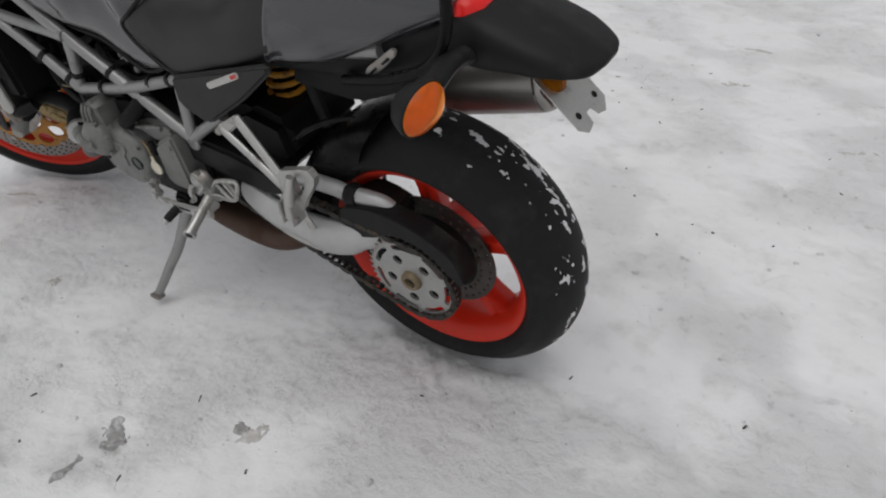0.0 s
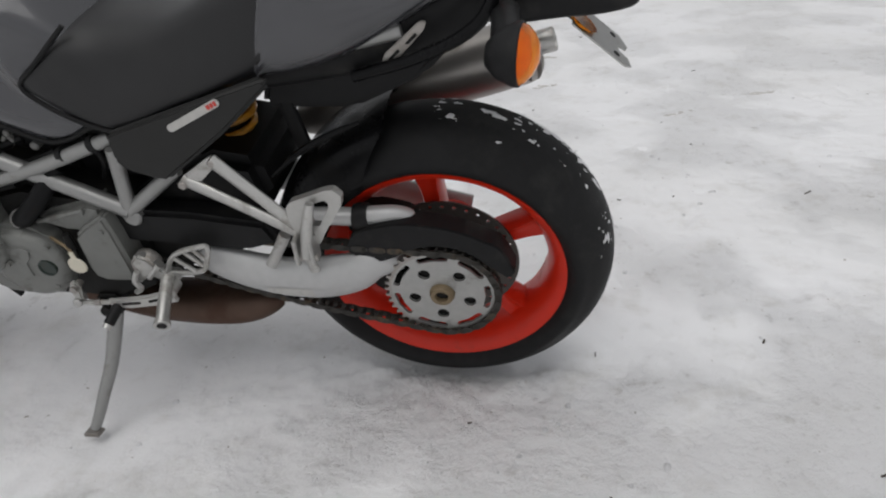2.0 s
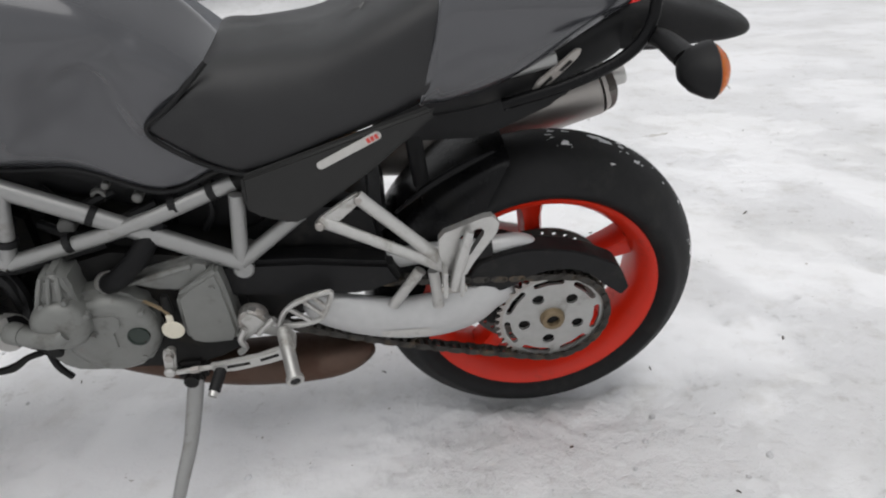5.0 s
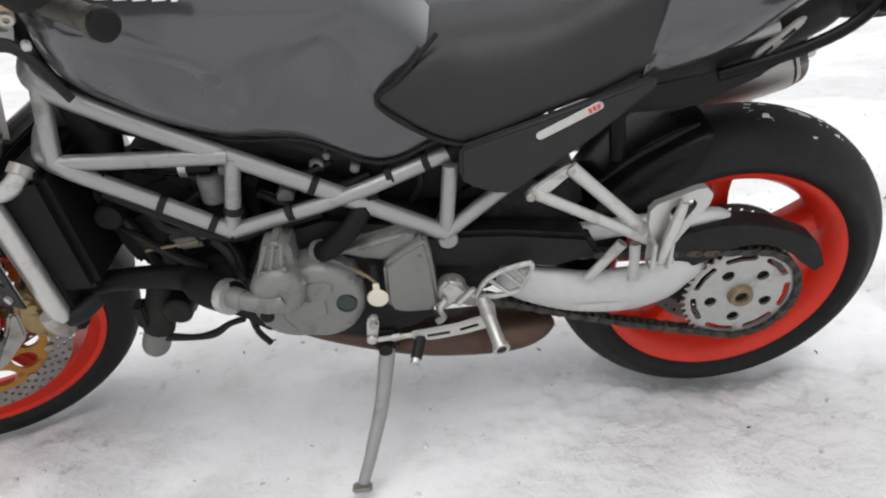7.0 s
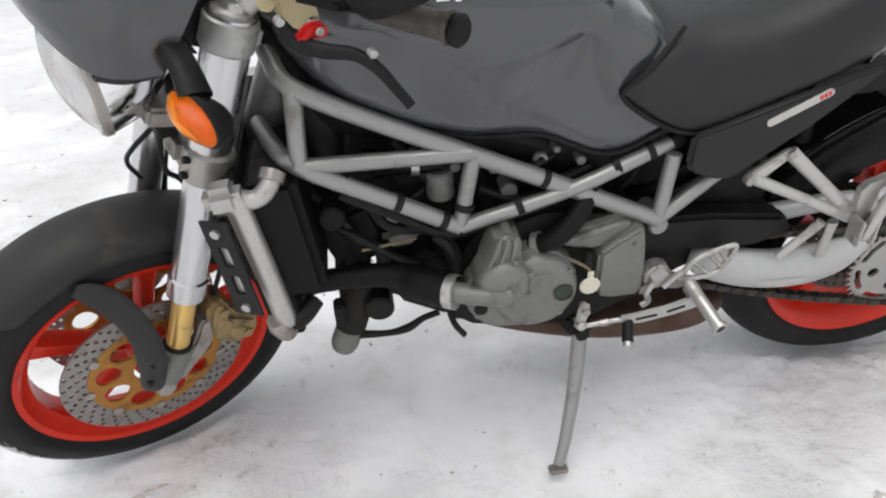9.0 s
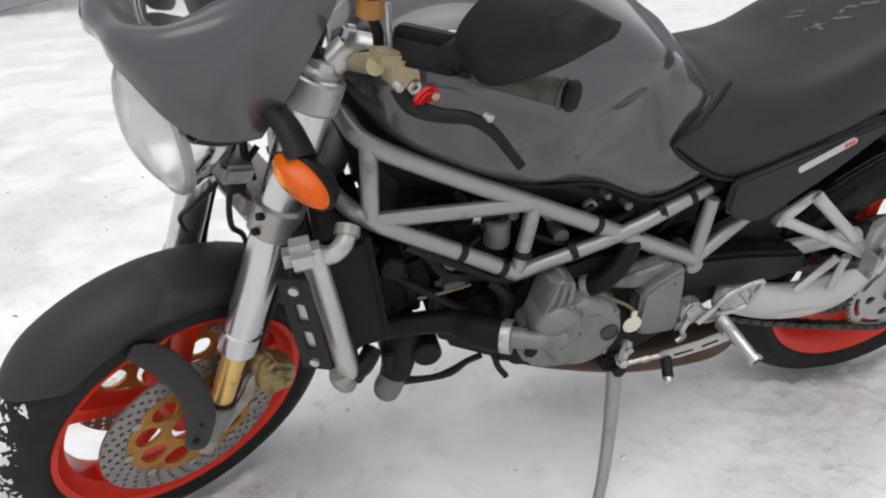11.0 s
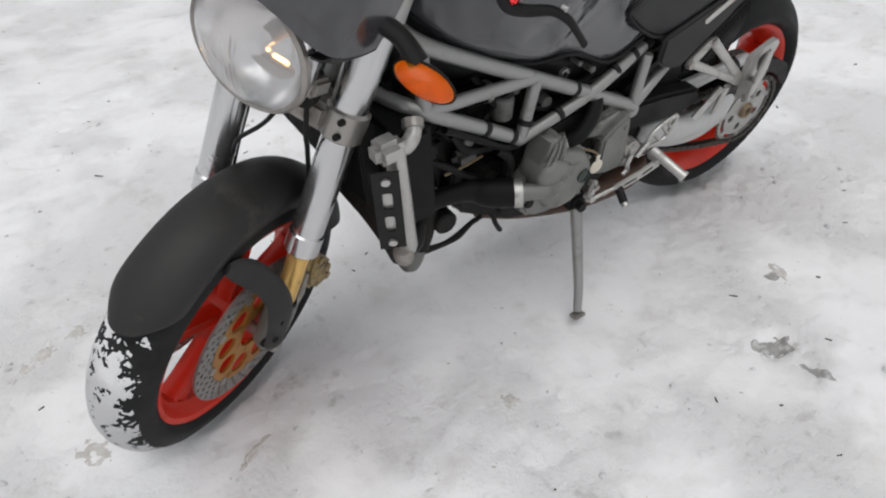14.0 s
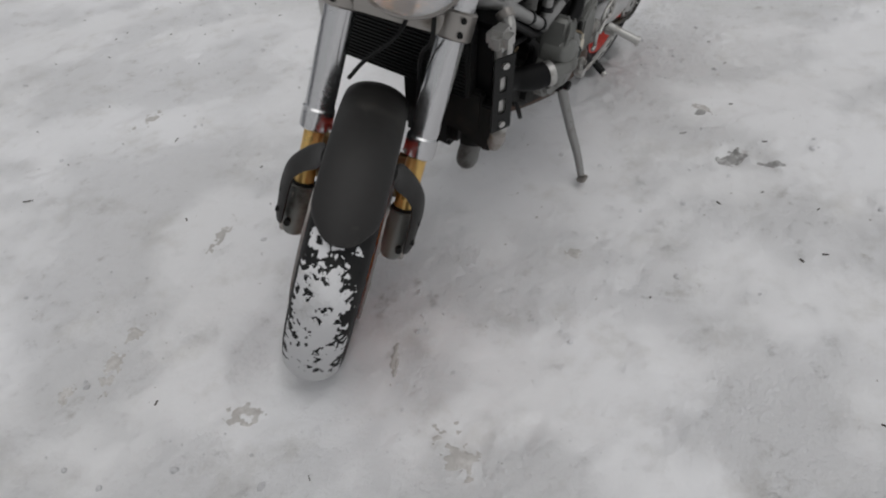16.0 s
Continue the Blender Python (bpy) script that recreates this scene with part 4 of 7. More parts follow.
tail = part("tail_panel", surface([
    (-0.228, [(-0.125, 0.749), (-0.152, 0.754), (-0.164, 0.764), (-0.150, 0.778), (0, 0.785)]),
    (-0.207, [(-0.125, 0.748), (-0.154, 0.764), (-0.168, 0.806), (-0.152, 0.858), (0, 0.872)]),
    (-0.183, [(-0.124, 0.750), (-0.155, 0.772), (-0.166, 0.852), (-0.136, 0.926), (0, 0.939)]),
    (-0.12, [(-0.120, 0.764), (-0.146, 0.784), (-0.158, 0.850), (-0.128, 0.930), (0, 0.946)]),
    (-0.05, [(-0.112, 0.792), (-0.132, 0.808), (-0.140, 0.850), (-0.110, 0.925), (0, 0.942)]),
    (0.03, [(-0.095, 0.832), (-0.108, 0.842), (-0.112, 0.865), (-0.088, 0.908), (0, 0.925)]),
    (0.10, [(-0.070, 0.862), (-0.078, 0.868), (-0.078, 0.880), (-0.060, 0.892), (0, 0.900)])], 6, 5), "paint", bike, "dark grey metallic tail cowl", angle=60)
part("undertray", surface([
    (-0.30, [(-0.02, 0.700), (-0.10, 0.705), (-0.115, 0.735), (-0.10, 0.77), (0, 0.78)]),
    (-0.10, [(-0.02, 0.725), (-0.095, 0.730), (-0.108, 0.755), (-0.10, 0.80), (0, 0.81)]),
    (0.05, [(-0.02, 0.765), (-0.080, 0.770), (-0.092, 0.80), (-0.085, 0.845), (0, 0.85)]),
    (0.11, [(-0.02, 0.800), (-0.065, 0.803), (-0.072, 0.83), (-0.065, 0.860), (0, 0.868)])], 4, 4), "black", bike, "black under-tail tray", angle=60)
part("inner_rear_fender", slab([(-0.275, 0.665), (-0.245, 0.762), (0.02, 0.80), (0.060, 0.775), (0.0, 0.715), (-0.12, 0.662)], -0.088, 0.088, 0.014, segs=3), "black", bike, "black inner rear fender under the tail")
tail_bracket = part("tail_bracket", slab([(-0.055, 0.752), (-0.048, 0.768), (0.008, 0.814), (0.018, 0.814), (0.014, 0.802), (-0.034, 0.755)], -0.119, -0.112, 0.002), "dull_steel", bike, "bare metal slot bracket")
for k in (0, 1):
    x, z = -0.036 + 0.028 * k, 0.769 + 0.023 * k
    part("slot", slab([(x - 0.008, z - 0.009), (x - 0.003, z - 0.010), (x + 0.012, z + 0.003), (x + 0.009, z + 0.007)], -0.1198, -0.1185, 0), "dark", tail_bracket, "dark slot")
for s in (-1, 1):
    part("grab_rail", tube([(x, y * s, z) for x, y, z in ((-0.10, -0.118, 0.735), (0.0, -0.128, 0.765), (0.075, -0.132, 0.800), (0.112, -0.130, 0.842), (0.118, -0.118, 0.90), (0.09, -0.10, 0.965), (0.0, -0.085, 0.995), (-0.10, -0.082, 0.990), (-0.145, -0.084, 0.965), (-0.155, -0.086, 0.935))], 0.0095, 10, 5), "gloss_black", bike, "glossy black grab rail")
part("tail_light", surface([
    (0.085, [(-0.04, 0.845), (-0.066, 0.850), (-0.072, 0.865), (-0.06, 0.885), (0, 0.892)]),
    (0.115, [(-0.04, 0.840), (-0.066, 0.845), (-0.070, 0.865), (-0.056, 0.882), (0, 0.888)]),
    (0.135, [(-0.02, 0.845), (-0.045, 0.850), (-0.05, 0.862), (-0.04, 0.872), (0, 0.876)])], 4, 4), "red_lens", bike, "red tail light lens", angle=60)
fender = part("tail_fender", surface([
    (0.083, [(-0.02, 0.787), (-0.072, 0.794), (-0.080, 0.824), (-0.070, 0.862), (0, 0.870)]),
    (0.138, [(-0.02, 0.787), (-0.082, 0.792), (-0.092, 0.820), (-0.078, 0.862), (0, 0.874)]),
    (0.198, [(-0.02, 0.794), (-0.080, 0.796), (-0.092, 0.816), (-0.078, 0.848), (0, 0.862)]),
    (0.258, [(-0.02, 0.796), (-0.072, 0.797), (-0.086, 0.810), (-0.070, 0.832), (0, 0.843)]),
    (0.303, [(-0.02, 0.797), (-0.050, 0.798), (-0.060, 0.806), (-0.048, 0.816), (0, 0.822)]),
    (0.318, [(-0.01, 0.804), (-0.022, 0.805), (-0.026, 0.808), (-0.020, 0.811), (0, 0.813)])], 6, 5), "black", bike, "black plastic tail fender", angle=60)
pb = slab([(-0.052, -0.057), (0.052, -0.057), (0.052, 0.040), (0.030, 0.057), (0.012, 0.052), (0.006, 0.036), (-0.010, 0.036), (-0.014, 0.055), (-0.036, 0.060), (-0.052, 0.045)], -0.001, 0.001, 0.0)
PLATE = Matrix(((0.0, 0.657, 0.754, 0.262), (1.0, 0.0, 0.0, 0.0), (0.0, 0.754, -0.657, 0.737), (0, 0, 0, 1)))
plate = part("plate_bracket", pb, "bracket", bike, "bare metal bracket without a plate", PLATE)
for x, z in ((-0.030, 0.030), (0.034, 0.026)):
    part("bolt_hole", rod((x, -0.0016, z), (x, 0.0016, z), 0.006, 12), "dark", plate)
part("reflector", lathe([(0.0, -0.008), (0.02, -0.007), (0.026, 0.0), (0.0, 0.0)], 24), "amber", plate, "amber reflector", Matrix.Translation((-0.02, 0.006, -0.04)))
part("bracket_stem", tube([(0.17, 0.0, 0.80), (0.20, 0.0, 0.785), (0.225, 0.0, 0.768)], 0.010, 8, 3), "dark", bike)


def signal(p, facing, long_axis, a, b, m=None, stem=()):
    """An oval amber turn signal in a black cup on a stalk: its middle, the way the lens faces, its long axis and half sizes."""
    d = Vector(facing).normalized()
    e = (Vector(long_axis) - d * d.dot(Vector(long_axis))).normalized()
    f = d.cross(e)
    q = Matrix((e, -d, -f)).transposed().to_4x4()
    mm = (m or Matrix()) @ Matrix.Translation(p) @ q
    oval = Matrix.Diagonal((a, 1, b, 1))
    cup = lathe([(0.0, 0.045), (0.40, 0.042), (0.75, 0.028), (0.97, 0.008), (1.0, 0.0), (0.96, -0.002), (0.90, 0.004), (0, 0.004)], 32)
    bmesh.ops.transform(cup, matrix=oval, verts=cup.verts)
    body_ = part("turn_signal", cup, "black", bike, "black turn signal with an amber lens", mm)
    ln = lathe([(0.0, -0.024), (0.3, -0.0225), (0.6, -0.017), (0.85, -0.008), (0.955, 0.0), (0.93, 0.003), (0.6, -0.010), (0.0, -0.018)], 32)
    bmesh.ops.transform(ln, matrix=oval, verts=ln.verts)
    part("lens", ln, "amber", body_, "amber plastic lens")
    rf = lathe([(0.0, 0.002), (0.5, 0.001), (0.9, -0.001)], 32)
    bmesh.ops.transform(rf, matrix=oval, verts=rf.verts)
    part("reflector", rf, "amber_back", body_)
    if stem:
        part("stalk", tube(stem, [0.022, 0.019, 0.022][:len(stem)], 12, 4, 0.7), "black", bike, "", m)
    return body_


for s in (-1, 1):
    signal((0.156, 0.248 * s, 0.820), (0.99, 0.12 * s, 0.02), (-0.009, 0.086 * s, -0.027), 0.046, 0.034, None, [(0.125, 0.075 * s, 0.812), (0.130, 0.14 * s, 0.828), (0.138, 0.215 * s, 0.824)])

# side panels
for s in (-1, 1):
    sp = slab([(-0.497, 0.680), (-0.500, 0.628), (-0.487, 0.612), (-0.435, 0.592), (-0.418, 0.594), (-0.300, 0.676), (-0.205, 0.755), (-0.215, 0.768)], s * 0.168, s * 0.184, 0.007, segs=3)
    panel = part("side_panel", sp, "panel", bike, "dark grey plastic side panel")
    if s < 0:
        st = []
        p0, p1, hw_ = Vector((-0.378, 0.691)), Vector((-0.294, 0.731)), 0.0062
        d = (p1 - p0).normalized()
        nrm = Vector((-d.y, d.x))
        for c, base in ((p0, math.pi / 2), (p1, -math.pi / 2)):
            for k in range(7):
                a = base + math.pi * k / 6
                st.append(tuple(c + d * (math.cos(a) * hw_) + nrm * (math.sin(a) * hw_)))
        sticker = part("sticker", slab(st, -0.1862, -0.1835, 0), "label", panel, "pale grey rounded stripe sticker with red end mark")
        for k in range(3):
            c = p1 - d * (0.001 + 0.0066 * k)
            part("bar", slab([tuple(c + d * (a * 0.0024) + nrm * (b * 0.0036)) for a, b in ((-1, -1), (1, -1), (1, 1), (-1, 1))], -0.1872, -0.186, 0), "red_ink", sticker)

# exhaust
silencer = part("silencer", tube([(-0.30, 0.150, 0.522), (-0.22, 0.155, 0.544), (-0.05, 0.160, 0.590), (0.12, 0.165, 0.637), (0.138, 0.165, 0.642)], [0.034, 0.057, 0.060, 0.060, 0.057], 24, 4), "dull_steel", bike, "brushed grey steel silencer")
part("end_cap", tube([(0.137, 0.165, 0.642), (0.150, 0.166, 0.646), (0.158, 0.166, 0.650)], [0.0585, 0.050, 0.024], 28, 4), "dull_steel", silencer)
part("tail_pipe", lathe([(0.018, 0), (0.022, 0), (0.022, 0.035), (0.020, 0.038), (0.018, 0.035), (0.017, 0.0)], 24, close=True), "bracket", silencer, "", Matrix.Translation((0.155, 0.166, 0.652)) @ Vector((0.967, 0.0, 0.255)).to_track_quat("Y", "Z").to_matrix().to_4x4())
part("header_box", tube([(-0.86, -0.06, 0.300), (-0.76, -0.08, 0.272), (-0.62, -0.09, 0.248), (-0.52, -0.09, 0.240), (-0.42, -0.09, 0.244), (-0.376, -0.08, 0.250), (-0.364, -0.07, 0.252)], [0.020, 0.024, 0.032, 0.036, 0.037, 0.034, 0.026], 18, 4, 1.6), "rust", bike, "heat-stained exhaust collector box")

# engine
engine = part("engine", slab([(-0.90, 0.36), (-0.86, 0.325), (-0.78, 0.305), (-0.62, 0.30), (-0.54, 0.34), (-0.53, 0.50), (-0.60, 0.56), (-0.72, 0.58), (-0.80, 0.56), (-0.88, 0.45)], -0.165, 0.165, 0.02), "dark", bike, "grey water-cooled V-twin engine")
part("clutch_cover", slab([(-0.862, 0.448), (-0.860, 0.415), (-0.850, 0.385), (-0.838, 0.366), (-0.815, 0.352), (-0.78, 0.347), (-0.735, 0.346), (-0.703, 0.354), (-0.680, 0.385), (-0.668, 0.43), (-0.672, 0.468), (-0.690, 0.492), (-0.722, 0.508), (-0.765, 0.512), (-0.81, 0.502), (-0.845, 0.475)], -0.203, -0.15, 0.016, segs=4), "engine", engine, "cast grey left crankcase cover")
part("alternator_dome", lathe([(0.0, -0.010), (0.050, -0.010), (0.062, -0.008), (0.070, -0.002), (0.0745, 0.010), (0.0745, 0.03), (0.0, 0.03)], 56), "engine", engine, "", Matrix.Translation((-0.742, -0.205, 0.428)))
part("cover_panel", slab([(-0.772, 0.480), (-0.722, 0.480), (-0.712, 0.470), (-0.716, 0.452), (-0.728, 0.440), (-0.728, 0.410), (-0.765, 0.395), (-0.790, 0.410)], -0.2185, -0.205, 0.004, segs=3), "engine", engine)
pump = part("water_pump", lathe([(0.0, -0.022), (0.022, -0.021), (0.034, -0.017), (0.040, -0.010), (0.044, -0.004), (0.045, 0.004), (0.045, 0.05), (0.0, 0.05)], 48), "engine", engine, "round cast water pump cover", Matrix.Translation((-0.800, -0.222, 0.472)))
part("pump_spiral", tube([(-0.862, -0.228, 0.464), (-0.835, -0.236, 0.462), (-0.808, -0.241, 0.460), (-0.790, -0.240, 0.468)], [0.0150, 0.0155, 0.0150, 0.010], 16, 5), "engine", engine)
part("water_pump_neck", tube([(-0.885, -0.214, 0.462), (-0.872, -0.222, 0.464), (-0.855, -0.230, 0.464)], [0.0185, 0.0180, 0.0165], 18, 4), "engine", engine)
part("oil_plug", rod((-0.835, -0.208, 0.405), (-0.835, -0.198, 0.405), 0.012, 16, bevel=0.003), "dark", engine)
part("pump_tower", slab([(-0.840, 0.470), (-0.826, 0.520), (-0.808, 0.566), (-0.774, 0.563), (-0.766, 0.525), (-0.770, 0.490)], -0.222, -0.15, 0.012, segs=3), "engine", engine)
for k in range(3):
    part("rib", tube([(-0.824 + 0.018 * k, -0.223, 0.508), (-0.811 + 0.014 * k, -0.224, 0.540), (-0.804 + 0.012 * k, -0.220, 0.560)], [0.0035, 0.0042, 0.003], 8, 3), "engine", engine)
# near-black mass fills the gap below the front cylinder, shade in its colour
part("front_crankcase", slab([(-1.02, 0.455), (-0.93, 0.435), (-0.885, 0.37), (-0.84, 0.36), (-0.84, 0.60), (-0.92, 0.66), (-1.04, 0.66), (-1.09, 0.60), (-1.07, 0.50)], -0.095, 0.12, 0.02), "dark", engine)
part("cover_shoulder", slab([(-0.716, 0.503), (-0.683, 0.526), (-0.627, 0.538), (-0.592, 0.548), (-0.566, 0.540), (-0.565, 0.500), (-0.616, 0.478), (-0.65, 0.480)], -0.180, -0.12, 0.012, segs=3), "engine", engine)
part("shoulder_rib", tube([(-0.700, -0.181, 0.508), (-0.650, -0.184, 0.522), (-0.598, -0.184, 0.534)], [0.004, 0.006, 0.004], 8, 4), "engine", engine)
part("sprocket_cover", slab([(-0.634, 0.415), (-0.629, 0.393), (-0.608, 0.382), (-0.556, 0.382), (-0.546, 0.402), (-0.553, 0.495), (-0.560, 0.532), (-0.608, 0.504), (-0.632, 0.484)], -0.197, -0.14, 0.007, segs=3), "engine", engine, "flat grey sprocket cover")
sight = part("oil_sight_glass", lathe([(0.0, -0.001), (0.014, -0.001), (0.0145, -0.003), (0.017, -0.003), (0.018, 0.004), (0.0, 0.004)], 24), "sight", engine, "dark round oil sight glass", Matrix.Translation((-0.697, -0.215, 0.430)))
tag_ = part("hanging_tag", lathe([(0, -0.002), (0.016, -0.002), (0.018, 0), (0.016, 0.002), (0, 0.002)], 24), "cream", engine, "round cream tag on a short wire", Matrix.Translation((-0.647, -0.203, 0.426)))
part("tag_neck", box((0.0, 0.0, 0.022), (0.011, 0.003, 0.018), 0.0012), "cream", tag_)
part("wire", tube([(0.0, 0.002, 0.015), (-0.004, 0.004, 0.035), (-0.03, 0.012, 0.050), (-0.06, 0.02, 0.065)], 0.0032, 6, 4), "bronze", tag_)
part("switch", rod((-0.004, 0.012, 0.03), (-0.002, 0.012, 0.062), 0.010, 12, 0.006), "dark", tag_)
for x, z, y in ((-0.838, 0.470, -0.224), (-0.815, 0.512, -0.226), (-0.782, 0.516, -0.226), (-0.757, 0.488, -0.226), (-0.760, 0.446, -0.226), (-0.830, 0.436, -0.212), (-0.700, 0.384, -0.212), (-0.770, 0.372, -0.206), (-0.685, 0.470, -0.208), (-0.605, 0.528, -0.184), (-0.572, 0.498, -0.198)):
    part("bolt", rod((x, y + 0.006, z), (x, y - 0.003, z), 0.0055, 10, 0.0046), "engine", engine)

# dark machinery inside the frame; near-black metal stands in for the shade there
part("air_box", surface([
    (-1.10, [(-0.02, 0.70), (-0.07, 0.708), (-0.088, 0.745), (-0.078, 0.80), (0, 0.815)]),
    (-1.03, [(-0.02, 0.70), (-0.10, 0.71), (-0.125, 0.75), (-0.11, 0.80), (0, 0.82)]),
    (-0.85, [(-0.02, 0.64), (-0.10, 0.65), (-0.128, 0.69), (-0.115, 0.73), (0, 0.76)]),
    (-0.62, [(-0.02, 0.58), (-0.10, 0.585), (-0.120, 0.61), (-0.11, 0.65), (0, 0.70)])], 4, 4), "black", engine, "black air box")
part("taped_loom", tube([(-1.135, -0.045, 0.880), (-1.105, -0.062, 0.840), (-1.075, -0.078, 0.775), (-1.060, -0.085, 0.715), (-1.058, -0.085, 0.665)], [0.022, 0.028, 0.034, 0.036, 0.028], 12, 4), "black", frame_root, "black taped wiring at the steering head")
part("front_cylinder", box((-1.00, 0, 0.545), (0.20, 0.20, 0.18), 0.025, Euler((0, radians(-20), 0)).to_matrix()), "dark", engine, "front cylinder head, near-black for the shade between frame tubes")
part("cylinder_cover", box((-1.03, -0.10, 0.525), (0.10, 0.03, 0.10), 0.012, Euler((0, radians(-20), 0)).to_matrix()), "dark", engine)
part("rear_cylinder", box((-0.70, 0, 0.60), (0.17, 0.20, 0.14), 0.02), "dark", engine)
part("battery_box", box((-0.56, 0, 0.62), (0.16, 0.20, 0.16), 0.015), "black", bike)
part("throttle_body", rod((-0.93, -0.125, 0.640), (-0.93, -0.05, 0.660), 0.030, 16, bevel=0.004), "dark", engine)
part("intake_hose", tube([(-1.00, -0.12, 0.67), (-0.95, -0.13, 0.665), (-0.88, -0.13, 0.66)], 0.020, 14, 4), "gloss_black", engine)
part("hose_clip", tube([(-0.928, -0.13, 0.664), (-0.916, -0.13, 0.663)], 0.0225, 14, 1), "bracket", engine)
part("coil", rod((-0.885, -0.14, 0.60), (-0.885, -0.14, 0.65), 0.022, 14, bevel=0.004), "canister", engine, "grey plastic canister")
part("tank_bolt", lathe([(0.006, -0.004), (0.011, -0.004), (0.013, 0.002), (0.006, 0.002)], 20, close=True), "bracket", bike, "bright bolt eye", Matrix.Translation((-0.721, -0.128, 0.640)))
part("coolant_hose", tube([(-1.165, -0.18, 0.452), (-1.12, -0.155, 0.466), (-1.03, -0.15, 0.467), (-0.965, -0.16, 0.466), (-0.935, -0.180, 0.462), (-0.905, -0.198, 0.460), (-0.876, -0.219, 0.463)], [0.017, 0.019, 0.020, 0.023, 0.029, 0.031, 0.028], 14, 5), "hose", bike, "thick black coolant hose")
part("hose_clamp", tube([(-0.890, -0.210, 0.4615), (-0.876, -0.219, 0.463)], 0.0295, 18, 1), "bracket", bike)
part("radiator_hose", tube([(-0.74, -0.17, 0.505), (-0.71, -0.19, 0.525), (-0.67, -0.18, 0.560), (-0.64, -0.15, 0.60)], 0.017, 12, 5), "hose", bike)
part("hose_clip", tube([(-0.737, -0.172, 0.507), (-0.728, -0.178, 0.512)], 0.0195, 16, 1), "bracket", bike)
horn = part("oil_canister", tube([(-1.03, -0.11, 0.435), (-1.045, -0.115, 0.38), (-1.062, -0.12, 0.33)], [0.024, 0.029, 0.028], 14, 4), "dark", bike, "grimy dark canister under the coolant hose")
part("bowl", tube([(-1.060, -0.12, 0.335), (-1.075, -0.12, 0.300), (-1.082, -0.12, 0.282), (-1.086, -0.12, 0.272)], [0.024, 0.026, 0.022, 0.010], 16, 3), "canister", horn, "pale grey rounded bowl")
part("pipe", tube([(-1.06, -0.13, 0.318), (-1.00, -0.13, 0.310), (-0.96, -0.13, 0.316), (-0.93, -0.13, 0.335), (-0.90, -0.13, 0.345)], [0.009, 0.006, 0.008, 0.006, 0.006], 8, 4), "dark", horn)
part("bracket", box((-1.075, -0.13, 0.375), (0.020, 0.03, 0.05), 0.004), "dark", horn)
part("front_sump", slab([(-1.00, 0.45), (-0.975, 0.395), (-0.94, 0.375), (-0.88, 0.340), (-0.84, 0.335), (-0.83, 0.46), (-0.90, 0.50)], -0.150, 0.06, 0.015), "dark", engine, "dark front of the crankcase")
part("lower_cowl", box((-1.045, -0.005, 0.365), (0.065, 0.15, 0.14), 0.02), "dark", horn)
part("filter_disc", rod((-1.005, -0.150, 0.385), (-1.005, -0.095, 0.385), 0.026, 18, bevel=0.004), "dark", horn)
part("plug_cap", box((-0.985, -0.135, 0.50), (0.030, 0.03, 0.040), 0.006), "dark", engine)
for a, b, c, d, r in (((-1.06, -0.13, 0.56), (-1.01, -0.15, 0.535), (-0.97, -0.15, 0.50), (-0.93, -0.15, 0.475), 0.008), ((-0.90, -0.16, 0.54), (-0.88, -0.17, 0.52), (-0.875, -0.17, 0.49), (-0.87, -0.16, 0.46), 0.010),
                      ((-1.02, -0.12, 0.61), (-0.99, -0.14, 0.585), (-0.95, -0.14, 0.59), (-0.91, -0.13, 0.61), 0.007), ((-0.82, -0.13, 0.60), (-0.76, -0.15, 0.585), (-0.70, -0.14, 0.60), (-0.64, -0.13, 0.62), 0.008),
                      ((-0.60, -0.12, 0.66), (-0.57, -0.13, 0.64), (-0.56, -0.13, 0.60), (-0.58, -0.12, 0.56), 0.006)):
    part("lead", tube([a, b, c, d], r, 8, 5), "black", engine)
part("round_plug", rod((-1.06, -0.155, 0.588), (-1.06, -0.10, 0.588), 0.022, 18, bevel=0.004), "dark", engine)
part("belt_cover", box((-0.955, -0.125, 0.525), (0.060, 0.03, 0.042), 0.012, Euler((0, radians(-8), 0)).to_matrix()), "canister", engine, "small grey cast cover")
part("lead", tube([(-1.02, -0.15, 0.520), (-0.98, -0.155, 0.528), (-0.93, -0.15, 0.532)], 0.0028, 6, 4), "bronze", engine)
for a, b, c, r in (((-1.00, -0.14, 0.60), (-0.97, -0.15, 0.56), (-0.90, -0.15, 0.545), 0.009), ((-0.90, -0.15, 0.56), (-0.87, -0.165, 0.50), (-0.88, -0.16, 0.45), 0.012), ((-1.10, -0.10, 0.62), (-1.04, -0.13, 0.56), (-1.02, -0.12, 0.48), 0.010),
                   ((-0.95, -0.12, 0.70), (-0.90, -0.14, 0.63), (-0.86, -0.12, 0.60), 0.008), ((-0.80, -0.13, 0.66), (-0.76, -0.14, 0.63), (-0.70, -0.12, 0.64), 0.008), ((-0.78, -0.13, 0.64), (-0.72, -0.13, 0.60), (-0.62, -0.13, 0.60), 0.007)):
    part("hose", tube([a, b, c], r, 8, 6), "black", engine)
for x, z, r in ((-0.86, 0.655, 0.009), (-0.80, 0.645, 0.010), (-0.775, 0.60, 0.014), (-0.965, 0.575, 0.012), (-0.66, 0.64, 0.008), (-0.70, 0.665, 0.006)):
    part("fitting", rod((x, -0.150, z), (x, -0.11, z), r, 10, bevel=0.002), "canister", engine)
part("oil_pan", slab([(-0.87, 0.33), (-0.80, 0.30), (-0.66, 0.28), (-0.60, 0.30), (-0.60, 0.34)], -0.14, 0.14, 0.01), "dark", engine)
